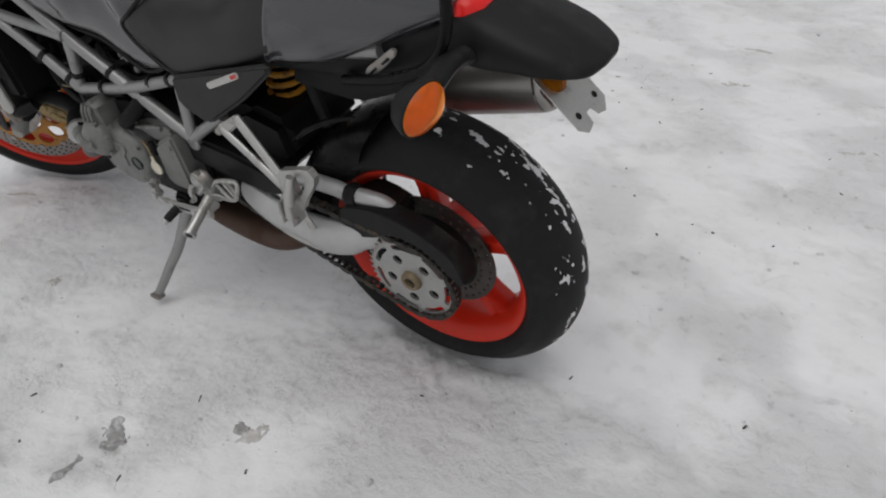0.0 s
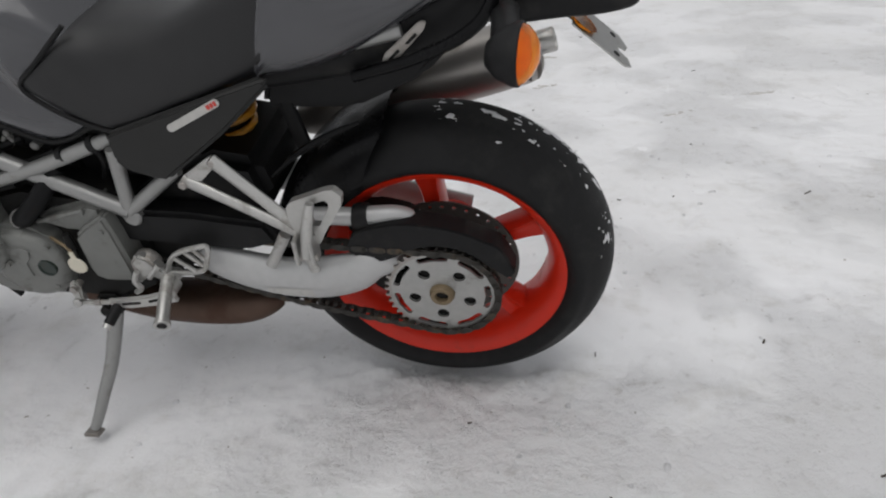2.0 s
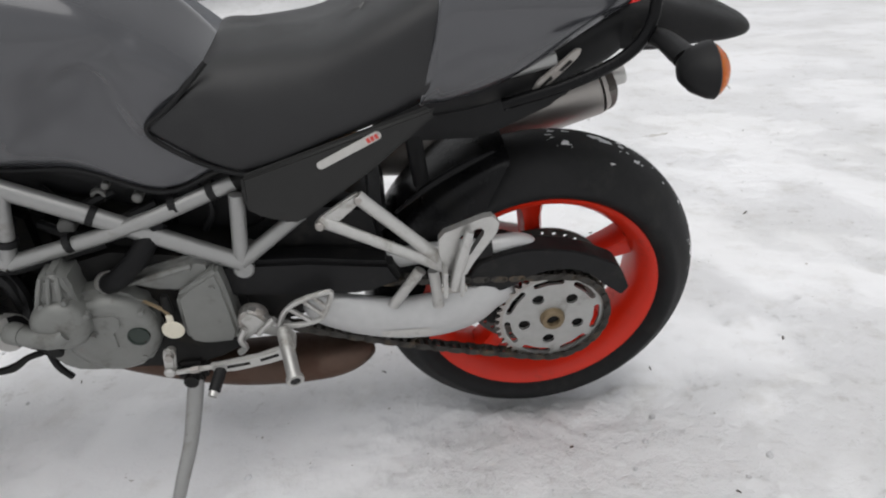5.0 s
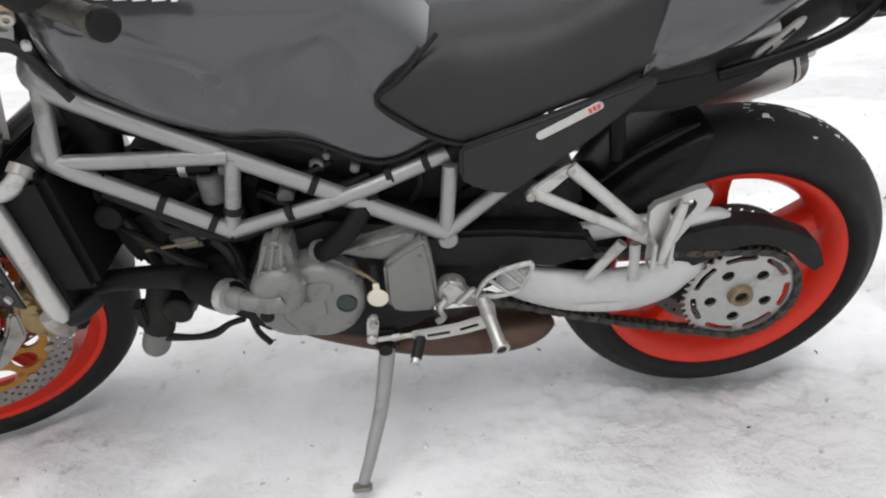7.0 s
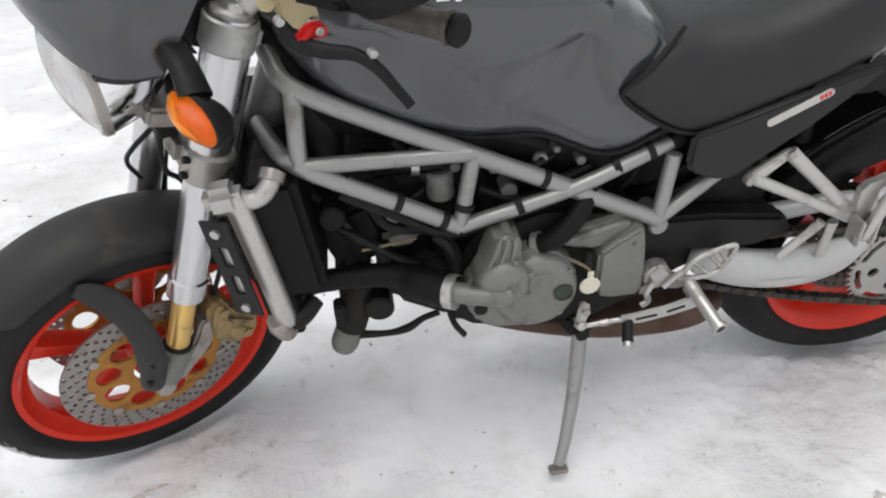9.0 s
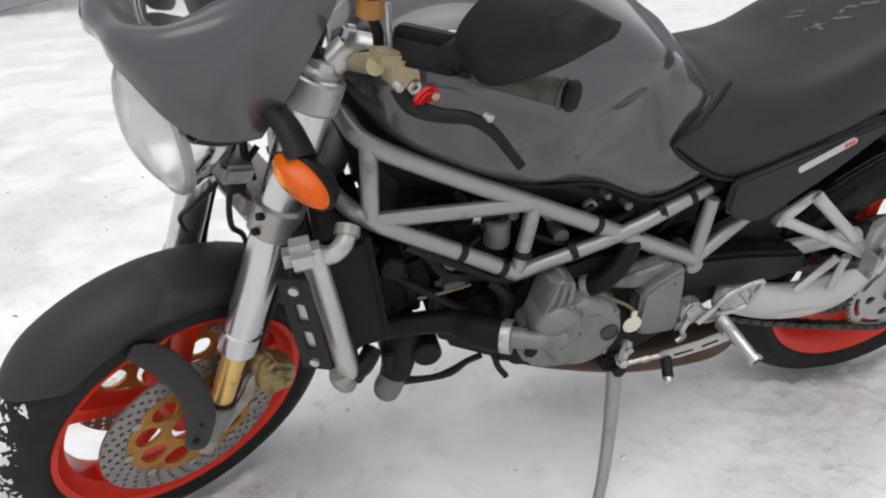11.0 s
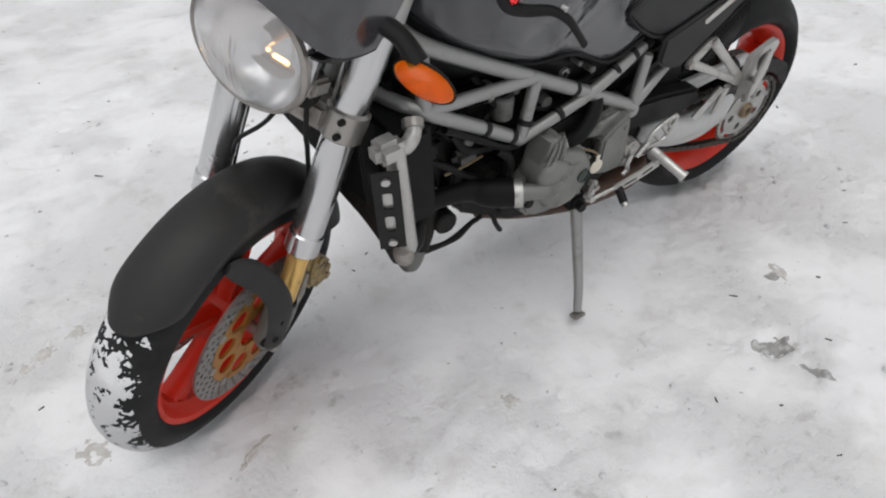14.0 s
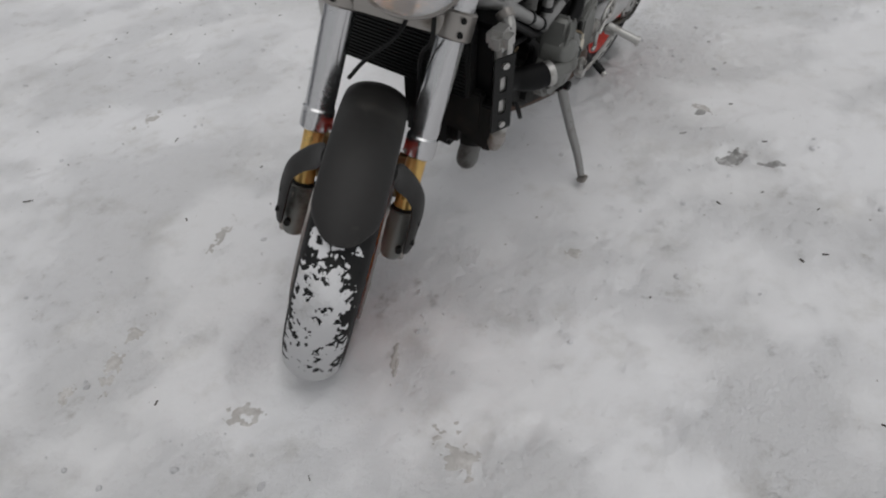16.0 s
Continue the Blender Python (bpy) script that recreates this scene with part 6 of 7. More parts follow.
half = [
    [(-0.100, -0.158, 0.642), (-0.088, -0.163, 0.690), (-0.074, -0.165, 0.750), (-0.062, -0.164, 0.810), (-0.060, -0.162, 0.865)],
    [(-0.130, -0.150, 0.630), (-0.121, -0.157, 0.688), (-0.110, -0.158, 0.750), (-0.102, -0.158, 0.822), (-0.100, -0.160, 0.893)],
    [(-0.165, -0.133, 0.624), (-0.160, -0.144, 0.670), (-0.152, -0.148, 0.725), (-0.135, -0.147, 0.790), (-0.121, -0.142, 0.846)],
    [(-0.194, -0.106, 0.634), (-0.196, -0.116, 0.666), (-0.189, -0.122, 0.706), (-0.167, -0.124, 0.757), (-0.140, -0.120, 0.800)],
    [(-0.220, -0.072, 0.655), (-0.222, -0.082, 0.676), (-0.218, -0.087, 0.703), (-0.200, -0.086, 0.732), (-0.170, -0.082, 0.750)],
    [(-0.234, -0.035, 0.668), (-0.239, -0.040, 0.684), (-0.235, -0.042, 0.702), (-0.217, -0.042, 0.714), (-0.183, -0.040, 0.710)]]
nose = [[(-0.232, 0.0, 0.672), (-0.239, 0.0, 0.685), (-0.236, 0.0, 0.698), (-0.220, 0.0, 0.706), (-0.186, 0.0, 0.692)]]
swept = [[(x - dx, -y + dy, z) for x, y, z in r] for r, dx, dy in zip(half, (0.060, 0.040, 0.015, 0, 0, 0), (0.020, 0.016, 0.008, 0, 0, 0))]
full = half + nose + list(reversed(swept))
lipped = []
for r in full:
    p = Vector(r[-1])
    inward = Vector((0.05 - p.x * 0.2, -p.y, 0)).normalized()
    lipped.append(r + [tuple(p + inward * 0.005 + Vector((0, 0, 0.006))), tuple(p + inward * 0.014 + Vector((0, 0, 0.004))), tuple(p + inward * 0.017 - Vector((0, 0, 0.004)))])
fairing = part("headlight_fairing", sheet(lipped, 6, 5, 0.003), "paint", bike, "dark grey headlight fairing", FORK, 60)
for s in (-1, 1):
    part("screw", rod((-0.096, 0.152 * s, 0.869), (-0.096, 0.1635 * s, 0.869), 0.007, 14, bevel=0.001), "brass", fairing)
    part("lower_lip", sheet([[(-0.101, 0.157 * s, 0.643), (-0.105, 0.128 * s, 0.622), (-0.11, 0.09 * s, 0.614)], [(-0.131, 0.149 * s, 0.631), (-0.134, 0.125 * s, 0.612), (-0.135, 0.09 * s, 0.606)], [(-0.165, 0.132 * s, 0.625), (-0.163, 0.118 * s, 0.612), (-0.16, 0.098 * s, 0.608)]], 3, 3, 0.003), "panel", fairing)
rim_line = [r[-1] for r in full][1:-1]
low = [(x + 0.006, y * 0.94, z + 0.004) for x, y, z in rim_line]
mid_ = [(x * 0.80 + 0.010 - 0.042 * (y / 0.16) ** 2, y * 0.93, 0.5 * z + 0.480) for x, y, z in rim_line]
top_ = [(-0.118 - 0.020 * (1 - (y / 0.16) ** 2), y * 0.80, 1.045 + 0.03 * (1 - (y / 0.16) ** 2)) for x, y, z in rim_line]
screen = part("windscreen", sheet([[a, b, c] for a, b, c in zip(low, mid_, top_)], 4, 5, 0.0025), "clear", fairing, "clear plastic fly screen", angle=70)
screen.visible_shadow = False
for s in (0,):
    part("edge_trim", tube([low[s], mid_[s], top_[s]], 0.0042, 8, 6), "black", screen, "black edge trim")

# instruments behind the screen
pod_bm = bmesh.new()
skin(pod_bm, [[(x, y, z) for x, z in r] for y, r in ((-0.088, ((0.010, 0.755), (-0.062, 0.770), (-0.098, 0.728), (-0.055, 0.645), (0.010, 0.640))), (-0.030, ((0.010, 0.800), (-0.085, 0.818), (-0.132, 0.748), (-0.075, 0.640), (0.010, 0.630))),
                                                      (0.045, ((0.010, 0.805), (-0.085, 0.822), (-0.132, 0.750), (-0.075, 0.640), (0.010, 0.630))), (0.100, ((0.010, 0.790), (-0.072, 0.800), (-0.108, 0.735), (-0.055, 0.645), (0.010, 0.640))))], True, True)
bmesh.ops.recalc_face_normals(pod_bm, faces=pod_bm.faces[:])
bmesh.ops.bevel(pod_bm, geom=pod_bm.edges[:], offset=0.008, segments=3, affect="EDGES", clamp_overlap=True)
pod = part("instrument_pod", pod_bm, "black", bike, "dark angular instrument pod behind the screen", FORK, 45)
part("pod_bracket", tube([(0.025, 0.150, 0.785), (0.012, 0.09, 0.790), (0.005, 0.02, 0.772), (0.0, -0.03, 0.755)], 0.008, 10, 4), "polished", pod, "bright bracket")
part("inner_shelf", sheet([[(-0.05, -0.13, 0.66), (-0.10, -0.12, 0.665), (-0.17, -0.06, 0.685)], [(-0.05, 0, 0.655), (-0.12, 0, 0.665), (-0.20, 0, 0.685)], [(-0.05, 0.13, 0.66), (-0.10, 0.12, 0.665), (-0.17, 0.06, 0.685)]], 4, 4, 0.003), "black", pod)

# handlebars with levers, cups and mirrors
for s in (-1, 1):
    side = [(x, y * -s, z) for x, y, z in ((0.03, -0.105, 0.728), (0.035, -0.155, 0.755), (0.070, -0.270, 0.800), (0.111, -0.385, 0.831))]
    bar = part("handlebar", tube(side, 0.0110, 12, 4), "dark", bike, "dark handlebar with lever, fluid cup and mirror", FORK)
    d = Vector(side[3]) - Vector(side[2])
    g0 = Vector(side[2]) + d * 0.06
    grip = part("grip", tube([g0, Vector(side[3]) - d * 0.07], 0.0160, 16, 1), "grip", bar, "worn brown-grey rubber grip")
    part("bar_end", rod(Vector(side[3]) - d * 0.06, Vector(side[3]) + d * 0.05, 0.0185, 18, bevel=0.004), "dark", bar)
    part("collar", rod(Vector(side[3]) - d * 0.12, Vector(side[3]) - d * 0.07, 0.0200, 18, bevel=0.003), "grip", bar)
    part("bar_clamp", tube([(0.01, 0.105 * s, 0.715), (0.03, 0.112 * s, 0.745), (0.045, 0.15 * s, 0.762)], [0.019, 0.020, 0.015], 14, 4), "bracket", bar, "bare metal bar clamp")
    part("clamp_horn", box((0.012, 0.116 * s, 0.764), (0.022, 0.016, 0.022), 0.005), "polished", bar)
    along = Vector((0.035, 0.080 * s, 0.024)).to_track_quat("Y", "Z").to_matrix()
    part("switch_box", box((0.024, 0.236 * s, 0.802), (0.040, 0.092, 0.040), 0.008, along), "black", bar, "black switch housing")
    part("switch_lid", box((0.018, 0.232 * s, 0.823), (0.028, 0.070, 0.008), 0.003, along), "dark", bar)
    mc = part("master_cylinder", tube([(0.040, 0.098 * s, 0.718), (0.018, 0.15 * s, 0.742), (-0.006, 0.192 * s, 0.762), (-0.020, 0.212 * s, 0.767)], [0.0105, 0.0125, 0.013, 0.011], 14, 4), "brass" if s < 0 else "dark", bar, "tan gold lever cylinder" if s < 0 else "dark lever cylinder")
    part("lever_perch", slab([(-0.038, 0.790), (-0.030, 0.776), (-0.014, 0.772), (-0.003, 0.753), (0.018, 0.744), (0.036, 0.741), (0.048, 0.747), (0.044, 0.764), (0.028, 0.784), (0.003, 0.793)], min(0.206 * s, 0.228 * s), max(0.206 * s, 0.228 * s), 0.003, segs=2), "brass" if s < 0 else "dark", mc)
    part("perch_eye", lathe([(0.004, -0.002), (0.008, -0.003), (0.010, 0.0), (0.004, 0.0)], 18, close=True), "bracket", mc, "", Matrix.Translation((0.036, 0.229 * s, 0.753)) @ pose(0, 0, 0, 0, 0, 180 if s > 0 else 0))
    part("pin", rod((-0.018, 0.100 * s, 0.728), (0.04, 0.085 * s, 0.716), 0.009, 10), "dark", mc)
    lever = part("lever", tube([(-0.030, 0.262 * s, 0.768), (-0.012, 0.278 * s, 0.754), (0.012, 0.300 * s, 0.756), (0.032, 0.328 * s, 0.768), (0.050, 0.352 * s, 0.764), (0.066, 0.368 * s, 0.752), (0.084, 0.384 * s, 0.738)], [0.008, 0.010, 0.009, 0.0075, 0.0068, 0.0062, 0.006], 12, 4, 0.6), "black", bar, "black folding lever")
    part("adjuster", slab([(-0.017, 0.759), (-0.008, 0.776), (0.004, 0.782), (0.016, 0.779), (0.023, 0.769), (0.016, 0.762), (0.004, 0.763), (-0.006, 0.757)], min(0.276 * s, 0.287 * s), max(0.276 * s, 0.287 * s), 0.003), "red_anod", lever, "red anodised adjuster")
    for q in ((0.009, 0.289 * s, 0.772), (-0.031, 0.272 * s, 0.771), (0.044, 0.345 * s, 0.777)):
        part("screw", rod((q[0], q[1] - 0.010 * s, q[2]), q, 0.0055, 12, bevel=0.001), "bracket", lever)
    if s < 0:
        c0, c1, c2, c3, rc = (-0.037, -0.194, 0.820), (-0.046, -0.193, 0.843), (-0.0455, -0.193, 0.842), (-0.0555, -0.193, 0.868), 0.0160
    else:
        c0, c1, c2, c3, rc = (0.022, 0.186, 0.765), (0.012, 0.186, 0.792), (0.0125, 0.186, 0.791), (0.002, 0.186, 0.818), 0.024
    cup = part("fluid_cup", rod(c0, c1, rc, 24), "fluid", bar, "fluid cup with a black cap")
    part("cap", rod(c2, c3, rc * 1.36, 30, bevel=0.004), "black", cup)
    part("hose", tube([c0, (c0[0] * 0.5, c0[1] * 1.01, c0[2] - 0.02), (0.0, 0.198 * s, 0.760)], 0.0065, 10, 4), "black", cup)
    part("stay", tube([(c1[0] + 0.016, c1[1] + 0.014 * s, c1[2] - 0.004), (-0.010, 0.212 * s, 0.795), (0.006, 0.214 * s, 0.762)], 0.0035, 8, 3, 0.6), "bracket", cup)
    # mirror: a faceted black shell that tapers outwards
    mr = [[(0.030, -0.292, 0.812), (-0.012, -0.296, 0.850), (0.000, -0.305, 0.900), (0.045, -0.305, 0.905), (0.055, -0.298, 0.830)],
          [(0.032, -0.330, 0.810), (-0.008, -0.330, 0.858), (0.008, -0.335, 0.918), (0.060, -0.335, 0.915), (0.066, -0.332, 0.835)],
          [(0.042, -0.375, 0.850), (0.012, -0.375, 0.880), (0.030, -0.378, 0.925), (0.078, -0.376, 0.922), (0.080, -0.375, 0.868)],
          [(0.072, -0.408, 0.905), (0.060, -0.408, 0.912), (0.066, -0.410, 0.926), (0.090, -0.408, 0.926), (0.090, -0.408, 0.910)]]
    rounded = []
    for r in mr:
        r = [(x, y * -s, z) for x, y, z in r]
        rounded.append(catmull([r[-1]] + r + r[:2], 5)[5:5 * (len(r) + 1)])
    lines = [catmull([r[k] for r in rounded], 5) for k in range(len(rounded[0]))]
    mb = bmesh.new()
    skin(mb, [[tuple(ln[i]) for ln in lines] for i in range(len(lines[0]))], True, True)
    bmesh.ops.recalc_face_normals(mb, faces=mb.faces[:])
    mirror_ = part("mirror", mb, "black", bar, "black angular mirror shell", angle=50)
    part("mirror_stem", tube([(0.02, 0.262 * s, 0.805), (0.022, 0.280 * s, 0.825), (0.024, 0.298 * s, 0.845)], 0.014, 12, 3), "black", mirror_)
    wide = 0.033 if s > 0 else 0.0
    signal((-0.090 - 0.010 * (s > 0), 0.235 * s + wide, 0.630 - 0.009 * (s > 0)), (-0.968, 0.25 * s, 0.0), (0.023, 0.089 * s, -0.010), 0.049, 0.023, FORK, [(-0.096, 0.138 * s, 0.676), (-0.088, 0.180 * s, 0.668), (-0.082, 0.215 * s + wide, 0.646)])

# cables at the steering head
for pts, r in (([(-0.03, -0.02, 0.50), (-0.065, -0.01, 0.44), (-0.055, 0.035, 0.38), (-0.02, 0.06, 0.33)], 0.004), ([(-0.02, -0.05, 0.56), (-0.05, -0.06, 0.50), (-0.04, -0.07, 0.44), (0.0, -0.06, 0.40), (0.03, -0.08, 0.30)], 0.0045),
               ([(0.0, 0.0, 0.62), (-0.04, -0.04, 0.57), (-0.03, -0.075, 0.52)], 0.006), ([(0.02, 0.08, 0.45), (0.03, 0.085, 0.32), (0.05, 0.09, 0.20)], 0.0045), ([(0.06, -0.09, 0.40), (0.075, -0.085, 0.27), (0.07, -0.09, 0.16)], 0.0045)):
    part("brake_hose", tube(pts, r, 8, 6), "black", bike, "thin black cable", FORK)
part("headlight_bracket", box((-0.055, 0.0, 0.53), (0.05, 0.16, 0.03), 0.006), "dull_steel", bike, "", FORK)
part("horn_disc", rod((-0.06, -0.045, 0.505), (-0.035, -0.045, 0.515), 0.028, 20, bevel=0.004), "dark", bike, "", FORK)

# decals that follow a surface


def skin_tree(ob):
    me = ob.data
    return BVHTree.FromPolygons([v.co[:] for v in me.vertices], [p.vertices[:] for p in me.polygons])


tree = skin_tree(tank)


def on_left(x, z):
    hit = tree.ray_cast(Vector((x, -1, z)), Vector((0, 1, 0)))
    return hit[0] + hit[1].normalized() * 0.0012 if hit[0] is not None else Vector((x, -0.17, z))


for k in range(6):
    x0 = -0.978 + 0.0245 * k
    w = 0.0175 if k != 5 else 0.008
    db = bmesh.new()
    rows = []
    for i in range(5):
        z = 0.9275 - 0.084 * (x0 + 0.953) + 0.0085 * i
        shift = 0.0085 * i * 0.25
        rows.append([on_left(x0 + shift + w * j / 3, z) for j in range(4)])
    skin(db, rows, False, False)
    part("decal_bar", db, "white_ink", tank, "white block of the tank decal")
stree = skin_tree(seat)


def chalk(pts, r):
    """A thin ribbon laid on the seat."""
    line = [Vector((x, y, 0)) for x, y in pts]
    line = [Vector(q) for q in catmull([tuple(q) for q in line], 4)]
    rows = []
    for i, q in enumerate(line):
        d = (line[min(i + 1, len(line) - 1)] - line[max(i - 1, 0)]).normalized()
        row = []
        for k in (-1, 0, 1):
            p = q + Vector((-d.y, d.x, 0)) * (r * k)
            hit = stree.ray_cast(Vector((p.x, p.y, 1.2)), Vector((0, 0, -1)))
            row.append(hit[0] + Vector((0, 0, 0.0007)))
        rows.append(row)
    bm = bmesh.new()
    skin(bm, rows, False, False)
    return bm


for pts in ([(-0.312, 0.028), (-0.296, 0.012)], [(-0.300, 0.034), (-0.284, 0.020)], [(-0.318, -0.030), (-0.290, -0.040)], [(-0.296, -0.024), (-0.302, -0.052)], [(-0.276, -0.040), (-0.258, -0.060)],
            [(-0.262, -0.036), (-0.246, -0.030), (-0.238, -0.044)], [(-0.232, -0.040), (-0.214, -0.060)], [(-0.222, -0.030), (-0.206, -0.048)]):
    part("chalk_mark", chalk(pts, 0.0032), "chalk", seat, "faint pale chalk stroke")

# ---- surroundings ----
fence = new("metal_fence")
fence.matrix_world = Matrix.Translation((-2.55, 9.82, 0)) @ pose(0, 0, 0, 0, 0, -10.3)
tagged(fence, "weathered blue-grey corrugated sheet metal fence", "fence")
profile = []
for k in range(12):
    x = 0.2 * k / 2
    profile += [(x, 0.0), (x + 0.03, 0.0), (x + 0.045, 0.03), (x + 0.075, 0.03)]
profile.append((1.2, 0.0))
fb = bmesh.new()
skin(fb, [[(x, -y, z) for x, y in profile] for z in (0.05, 2.6)], False, False)
panel_mesh = finish(thicken(fb, 0.002), 20)
panel_mesh.materials.append(M["fence"])
for k in range(-8, 12):
    ob = part("sheet_panel", panel_mesh, "fence", fence)
    ob.matrix_local = Matrix.Translation((1.21 * k, 0.0, 0.0))
    part("fence_post", box((1.21 * k * 2 - 0.02, 0.06, 1.3), (0.06, 0.06, 2.7), 0.004), "fence", fence)
part("plinth", box((2.0, -0.10, 0.07), (24.0, 0.16, 0.22), 0.01), "concrete", fence, "dark concrete plinth")
drift = bmesh.new()
rows = []
for i in range(160):
    x = -9.5 + 0.15 * i
    h = 0.16 + 0.05 * noise.noise(Vector((x * 0.8, 0, 0))) + 0.02 * noise.noise(Vector((x * 4, 3, 0)))
    rows.append([(x, -0.55 - 0.15 * noise.noise(Vector((x * 0.7, 9, 0))), -0.03), (x, -0.30, h * 0.35), (x, -0.19, h * 0.95 + 0.02), (x, -0.08, h + 0.05), (x, -0.012, h + 0.055), (x, 0.05, -0.03)])
skin(drift, rows, False, False)
part("snow_drift", drift, "snow_clump", fence, "snow lying along the fence foot")
board = part("leaning_board", box((0, 0, 0), (4.4, 0.05, 0.30), 0.006, Euler((0, radians(-9), 0)).to_matrix()), "board", None, "")
board.matrix_world = Matrix.Translation((-3.3, 9.62, 0.47)) @ pose(0, 0, 0, -10, 0, -10.3)
tagged(board, "long pale grey board leaning along the fence", "board")

# frozen lumps shovelled against the fence foot
lumps = bmesh.new()
for x, y, r in ((2.15, 8.62, 0.16), (2.45, 8.55, 0.20), (2.75, 8.60, 0.13), (1.75, 8.55, 0.12), (2.95, 8.50, 0.10)):
    ball = bmesh.new()
    bmesh.ops.create_icosphere(ball, subdivisions=3, radius=r)
    for v in ball.verts:
        v.co *= 1 + 0.3 * noise.noise(v.co * 5 + Vector((x * 9, y, 0)))
        v.co = Vector((v.co.x + x, v.co.y + y, v.co.z * 0.6 + r * 0.2))
    merge(lumps, ball)
tagged(part("snow_heap", lumps, "snow_clump", None, "", None, 60), "low heap of frozen snow lumps by the fence", "snow", kind="stuff")

# heap of split firewood with an old wheel behind it
rnd = random.Random(11)
pile = new("firewood_heap")
pile.matrix_world = Matrix.Translation((0.72, 7.75, 0.0))
tagged(pile, "loose heap of split reddish-brown firewood on snow", "firewood")
for i in range(90):
    a = rnd.uniform(0, 6.283)
    q = rnd.random() ** 0.6
    x, y = 0.58 * q * math.cos(a), 0.42 * q * math.sin(a)
    z = 0.03 + 0.40 * (1 - q) * rnd.uniform(0.6, 1.0)
    ln = rnd.uniform(0.14, 0.34)
    w = rnd.uniform(0.012, 0.04)
    wb = slab([(-w, -w * 0.6), (w, -w * 0.4), (w * 0.2, w)], -ln / 2, ln / 2, 0)
    ob = part("split_log", wb, "wood", pile)
    ob.matrix_local = Matrix.Translation((x, y, z)) @ pose(0, 0, 0, rnd.uniform(-35, 35), rnd.uniform(0, 360), rnd.uniform(0, 360))
old = part("old_wheel", lathe(smooth_profile(tyre_profile(0.27, 0.09, 0.17, 0.08), 2), 40), "rubber", None, "")
part("wheel_disc", lathe([(0.0, -0.03), (0.10, -0.03), (0.17, -0.07), (0.175, 0.05), (0.0, 0.05)], 32), "rust", old, "rusty steel wheel disc")
old.matrix_world = Matrix.Translation((0.72, 8.35, 0.42)) @ pose(0, 0, 0, -12, 0, 10)
tagged(old, "old car wheel with rusty disc against the fence", "wheel")

# patches of wet slush and dirty trodden snow: a sheet that breaks the surface in uneven crumbs
def trodden_patch(cx, cy, rx, ry, ang, seed, bm, fill=0.25, n=44):
    c, s = math.cos(ang), math.sin(ang)
    us = np.linspace(-1.25, 1.25, n)
    U, V = np.meshgrid(us, us, indexing="ij")
    X, Y = cx + U * rx * c - V * ry * s, cy + U * rx * s + V * ry * c
    Z = snow_height(X, Y)
    grid = []
    for i in range(n):
        row = []
        for j in range(n):
            p = Vector((X[i, j], Y[i, j], seed * 3.1))
            k = 0.7 * noise.noise(p * 28) + 0.5 * noise.noise(p * 70) + 0.35 * noise.noise(p * 160)
            d = k + fill - 0.9 * max(0.0, math.hypot(U[i, j], V[i, j]) - 0.35)
            row.append((bm.verts.new((X[i, j], Y[i, j], Z[i, j] + max(-0.003, min(0.0035, 0.012 * d)))), d))
        grid.append(row)
    for i in range(n - 1):
        for j in range(n - 1):
            q = (grid[i][j], grid[i + 1][j], grid[i + 1][j + 1], grid[i][j + 1])
            if max(k[1] for k in q) > -0.03:
                bm.faces.new([k[0] for k in q])
    bmesh.ops.delete(bm, geom=[v for v in bm.verts if not v.link_faces], context="VERTS")
    return bm


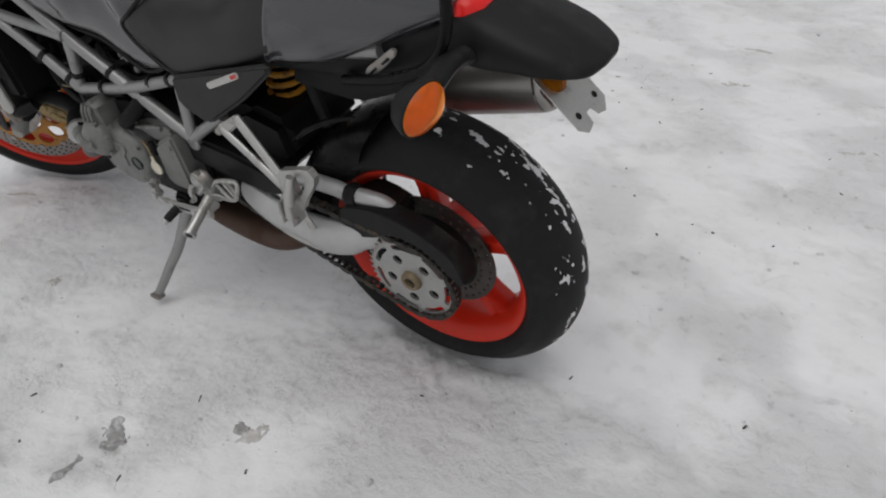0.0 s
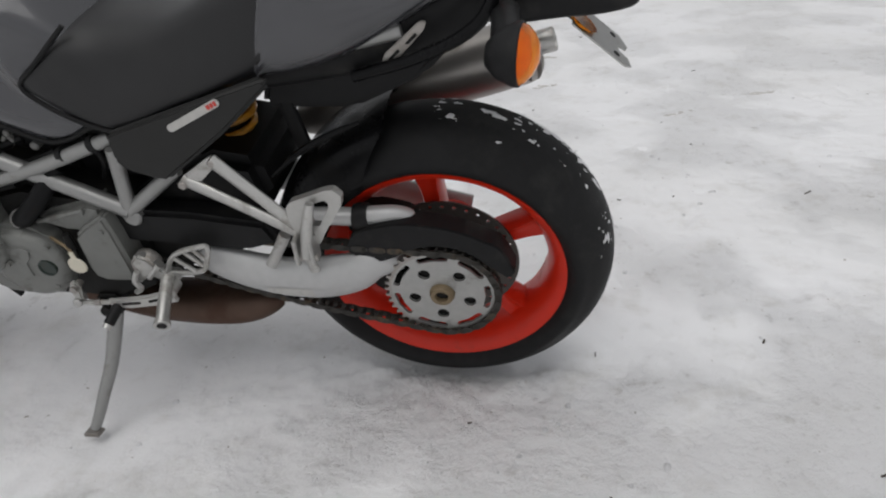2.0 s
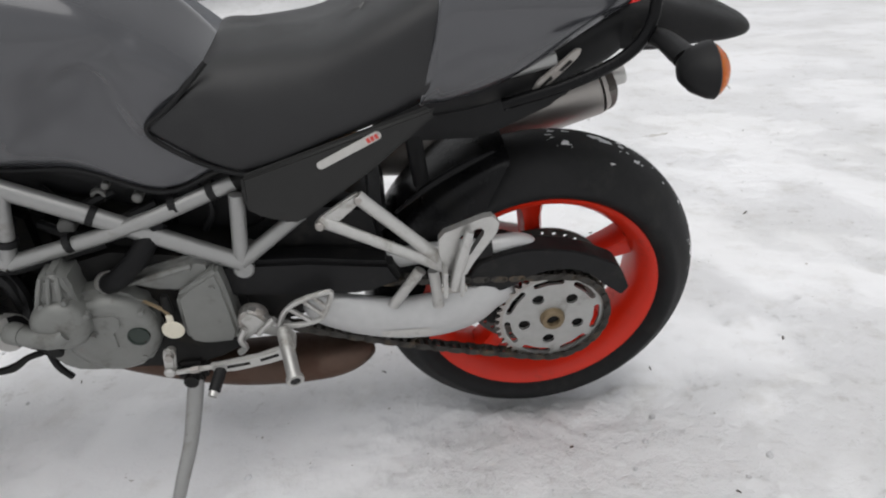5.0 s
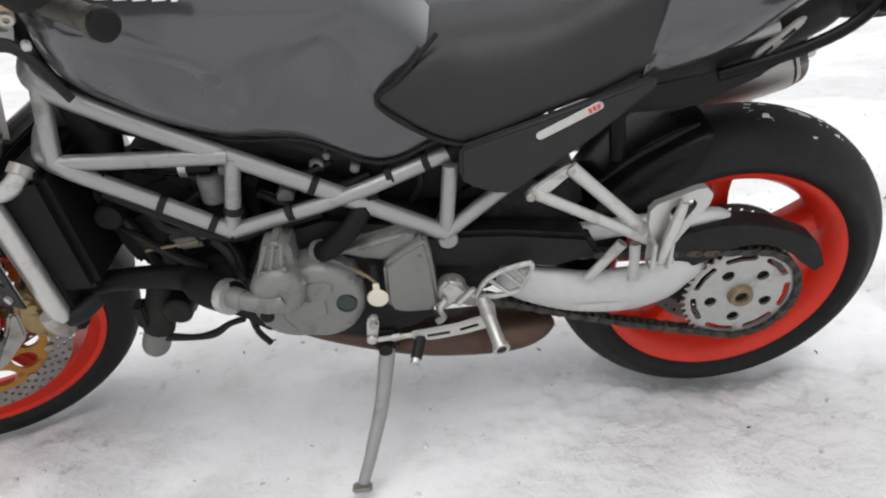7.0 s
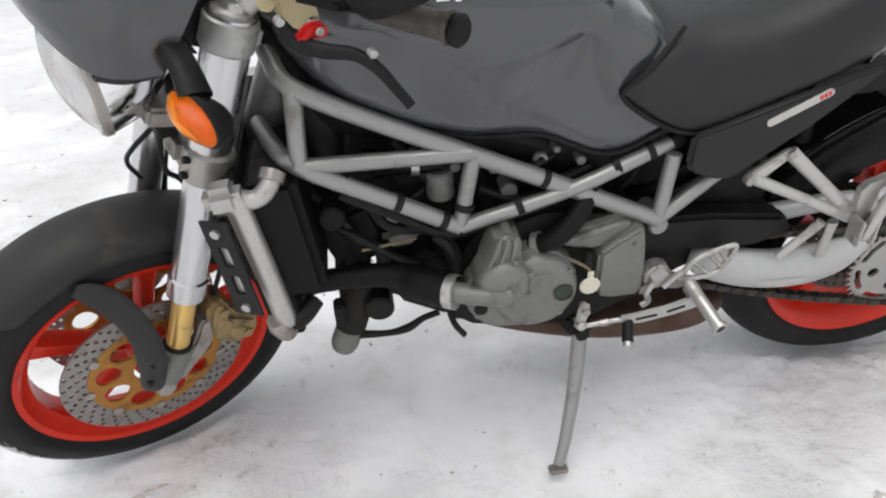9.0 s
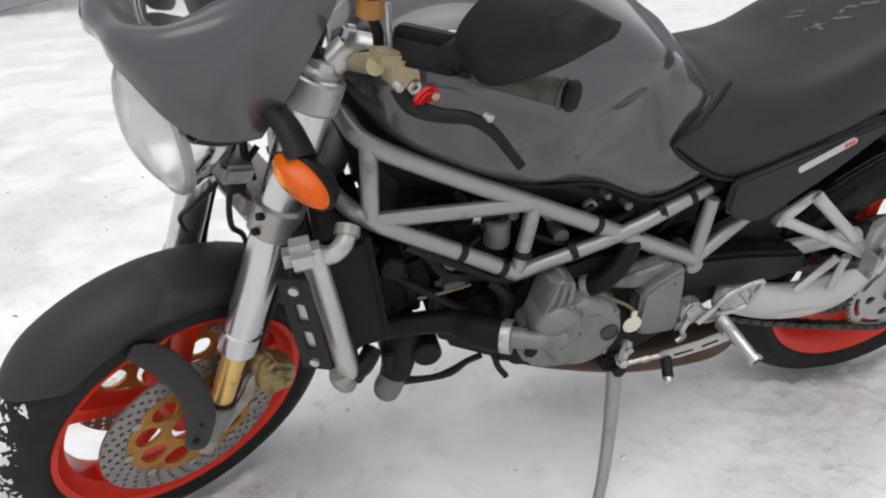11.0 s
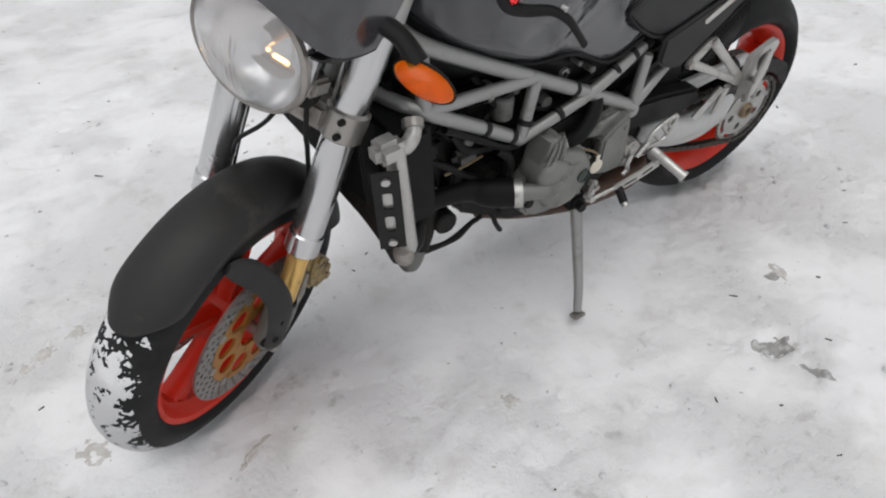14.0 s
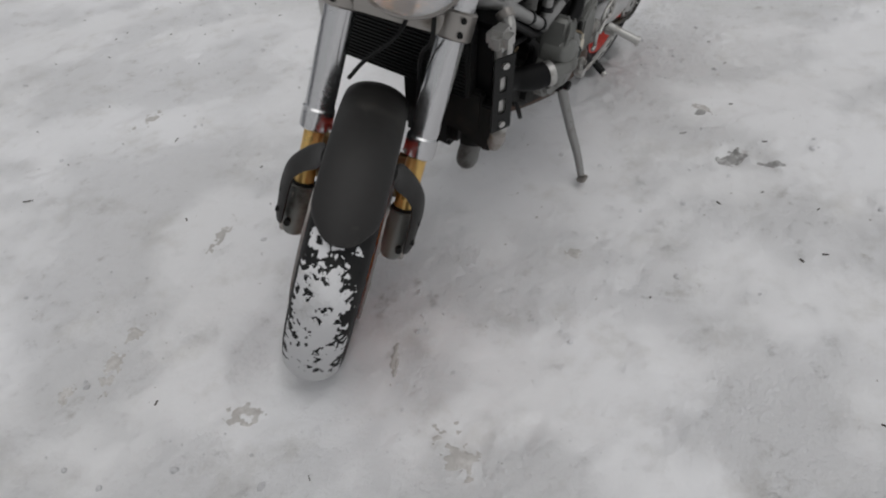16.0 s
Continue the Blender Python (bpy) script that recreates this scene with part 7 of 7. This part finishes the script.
for args in ((-0.425, -0.630, 0.038, 0.023, 2.6, 1, 0.75), (-0.420, -0.735, 0.060, 0.010, 1.75, 2, 0.5), (-0.209, -0.476, 0.020, 0.014, 0.5, 3, 0.6)):
    tagged(part("slush_patch", trodden_patch(*args[:6], bmesh.new(), args[6], 40), "slush", None, "dark wet slush trodden into the snow", None, 70), category="slush", group="slush patches")
trod_bm = bmesh.new()
for k, (cx, cy, rx, ry, ang) in enumerate(((-1.833, 0.397, 0.085, 0.045, 0.6), (-1.715, 0.433, 0.055, 0.035, 0.3), (-1.643, -0.461, 0.075, 0.050, 1.0), (-1.513, -0.205, 0.085, 0.012, 0.55), (-1.775, 0.01, 0.06, 0.03, 2.2), (-1.93, 0.43, 0.045, 0.02, 0.4),
                                           (-0.949, 1.305, 0.10, 0.03, 0.2), (-0.187, -0.48, 0.05, 0.03, 1.2), (0.112, 2.14, 0.10, 0.03, 0.1), (0.64, 1.668, 0.08, 0.02, 0.5),
                                           (0.09, 2.64, 0.12, 0.03, 0.0), (1.0, 1.92, 0.12, 0.03, 0.3), (-1.0, -0.41, 0.03, 0.02, 0.8), (-1.36, 0.52, 0.10, 0.025, 0.3))):
    trodden_patch(cx, cy, rx * 1.1, ry * 1.1, ang, 20 + k, trod_bm, 0.10, 40)
tagged(part("trodden_dirty_snow", trod_bm, "dirty_snow", None, "grey-brown dirty snow broken up by shoes", None, 70), category="snow", kind="stuff")

# debris on the snow
db = bmesh.new()
for i in range(150):
    x, y = rnd.gauss(-0.6, 1.5), rnd.gauss(0.3, 1.4)
    if -1.6 < x < 0.25 and abs(y) < 0.10:
        continue
    z = float(snow_height(np.array([x]), np.array([y]))[0])
    ln, w = rnd.uniform(0.004, 0.016), rnd.uniform(0.0015, 0.0045)
    if rnd.random() < 0.12:
        ln *= 2.4
    a = rnd.uniform(0, 6.28)
    box((x, y, z + 0.001), (ln, w, 0.003), 0, Euler((rnd.uniform(-0.2, 0.2), rnd.uniform(-0.2, 0.2), a)).to_matrix(), db)
tagged(part("debris", db, "twig", None, "scattered dark twigs and grit on the snow"), category="debris", kind="stuff")

# snow crumbs kicked up round the prints and the wheels
crumbs = bmesh.new()
spots = [(c[0], c[1], c[3] * 1.2) for c in SCUFFS] + [(0.0, -0.12, 0.2), (-1.52, -0.15, 0.2), (-0.15, -0.16, 0.25)] * 6
for i in range(520):
    cx, cy, sp_ = rnd.choice(spots)
    x, y = rnd.gauss(cx, sp_), rnd.gauss(cy, sp_)
    if -1.62 < x < 0.22 and abs(y - 0.02) < 0.09:
        continue
    z = float(snow_height(np.array([x]), np.array([y]))[0])
    r = 0.0022 + 0.0065 * rnd.random() ** 3
    m = Matrix.Translation((x, y, z + r * 0.15)) @ pose(0, 0, 0, rnd.uniform(-30, 30), rnd.uniform(-30, 30), rnd.uniform(0, 360)) @ Matrix.Diagonal((rnd.uniform(0.8, 1.6), 1, rnd.uniform(0.5, 0.9), 1))
    bmesh.ops.create_icosphere(crumbs, subdivisions=1, radius=r, matrix=m)
tagged(part("snow_crumbs", crumbs, "snow_clump", None, "small loose crumbs of snow on the trodden ground", None, 80), category="snow", kind="stuff")
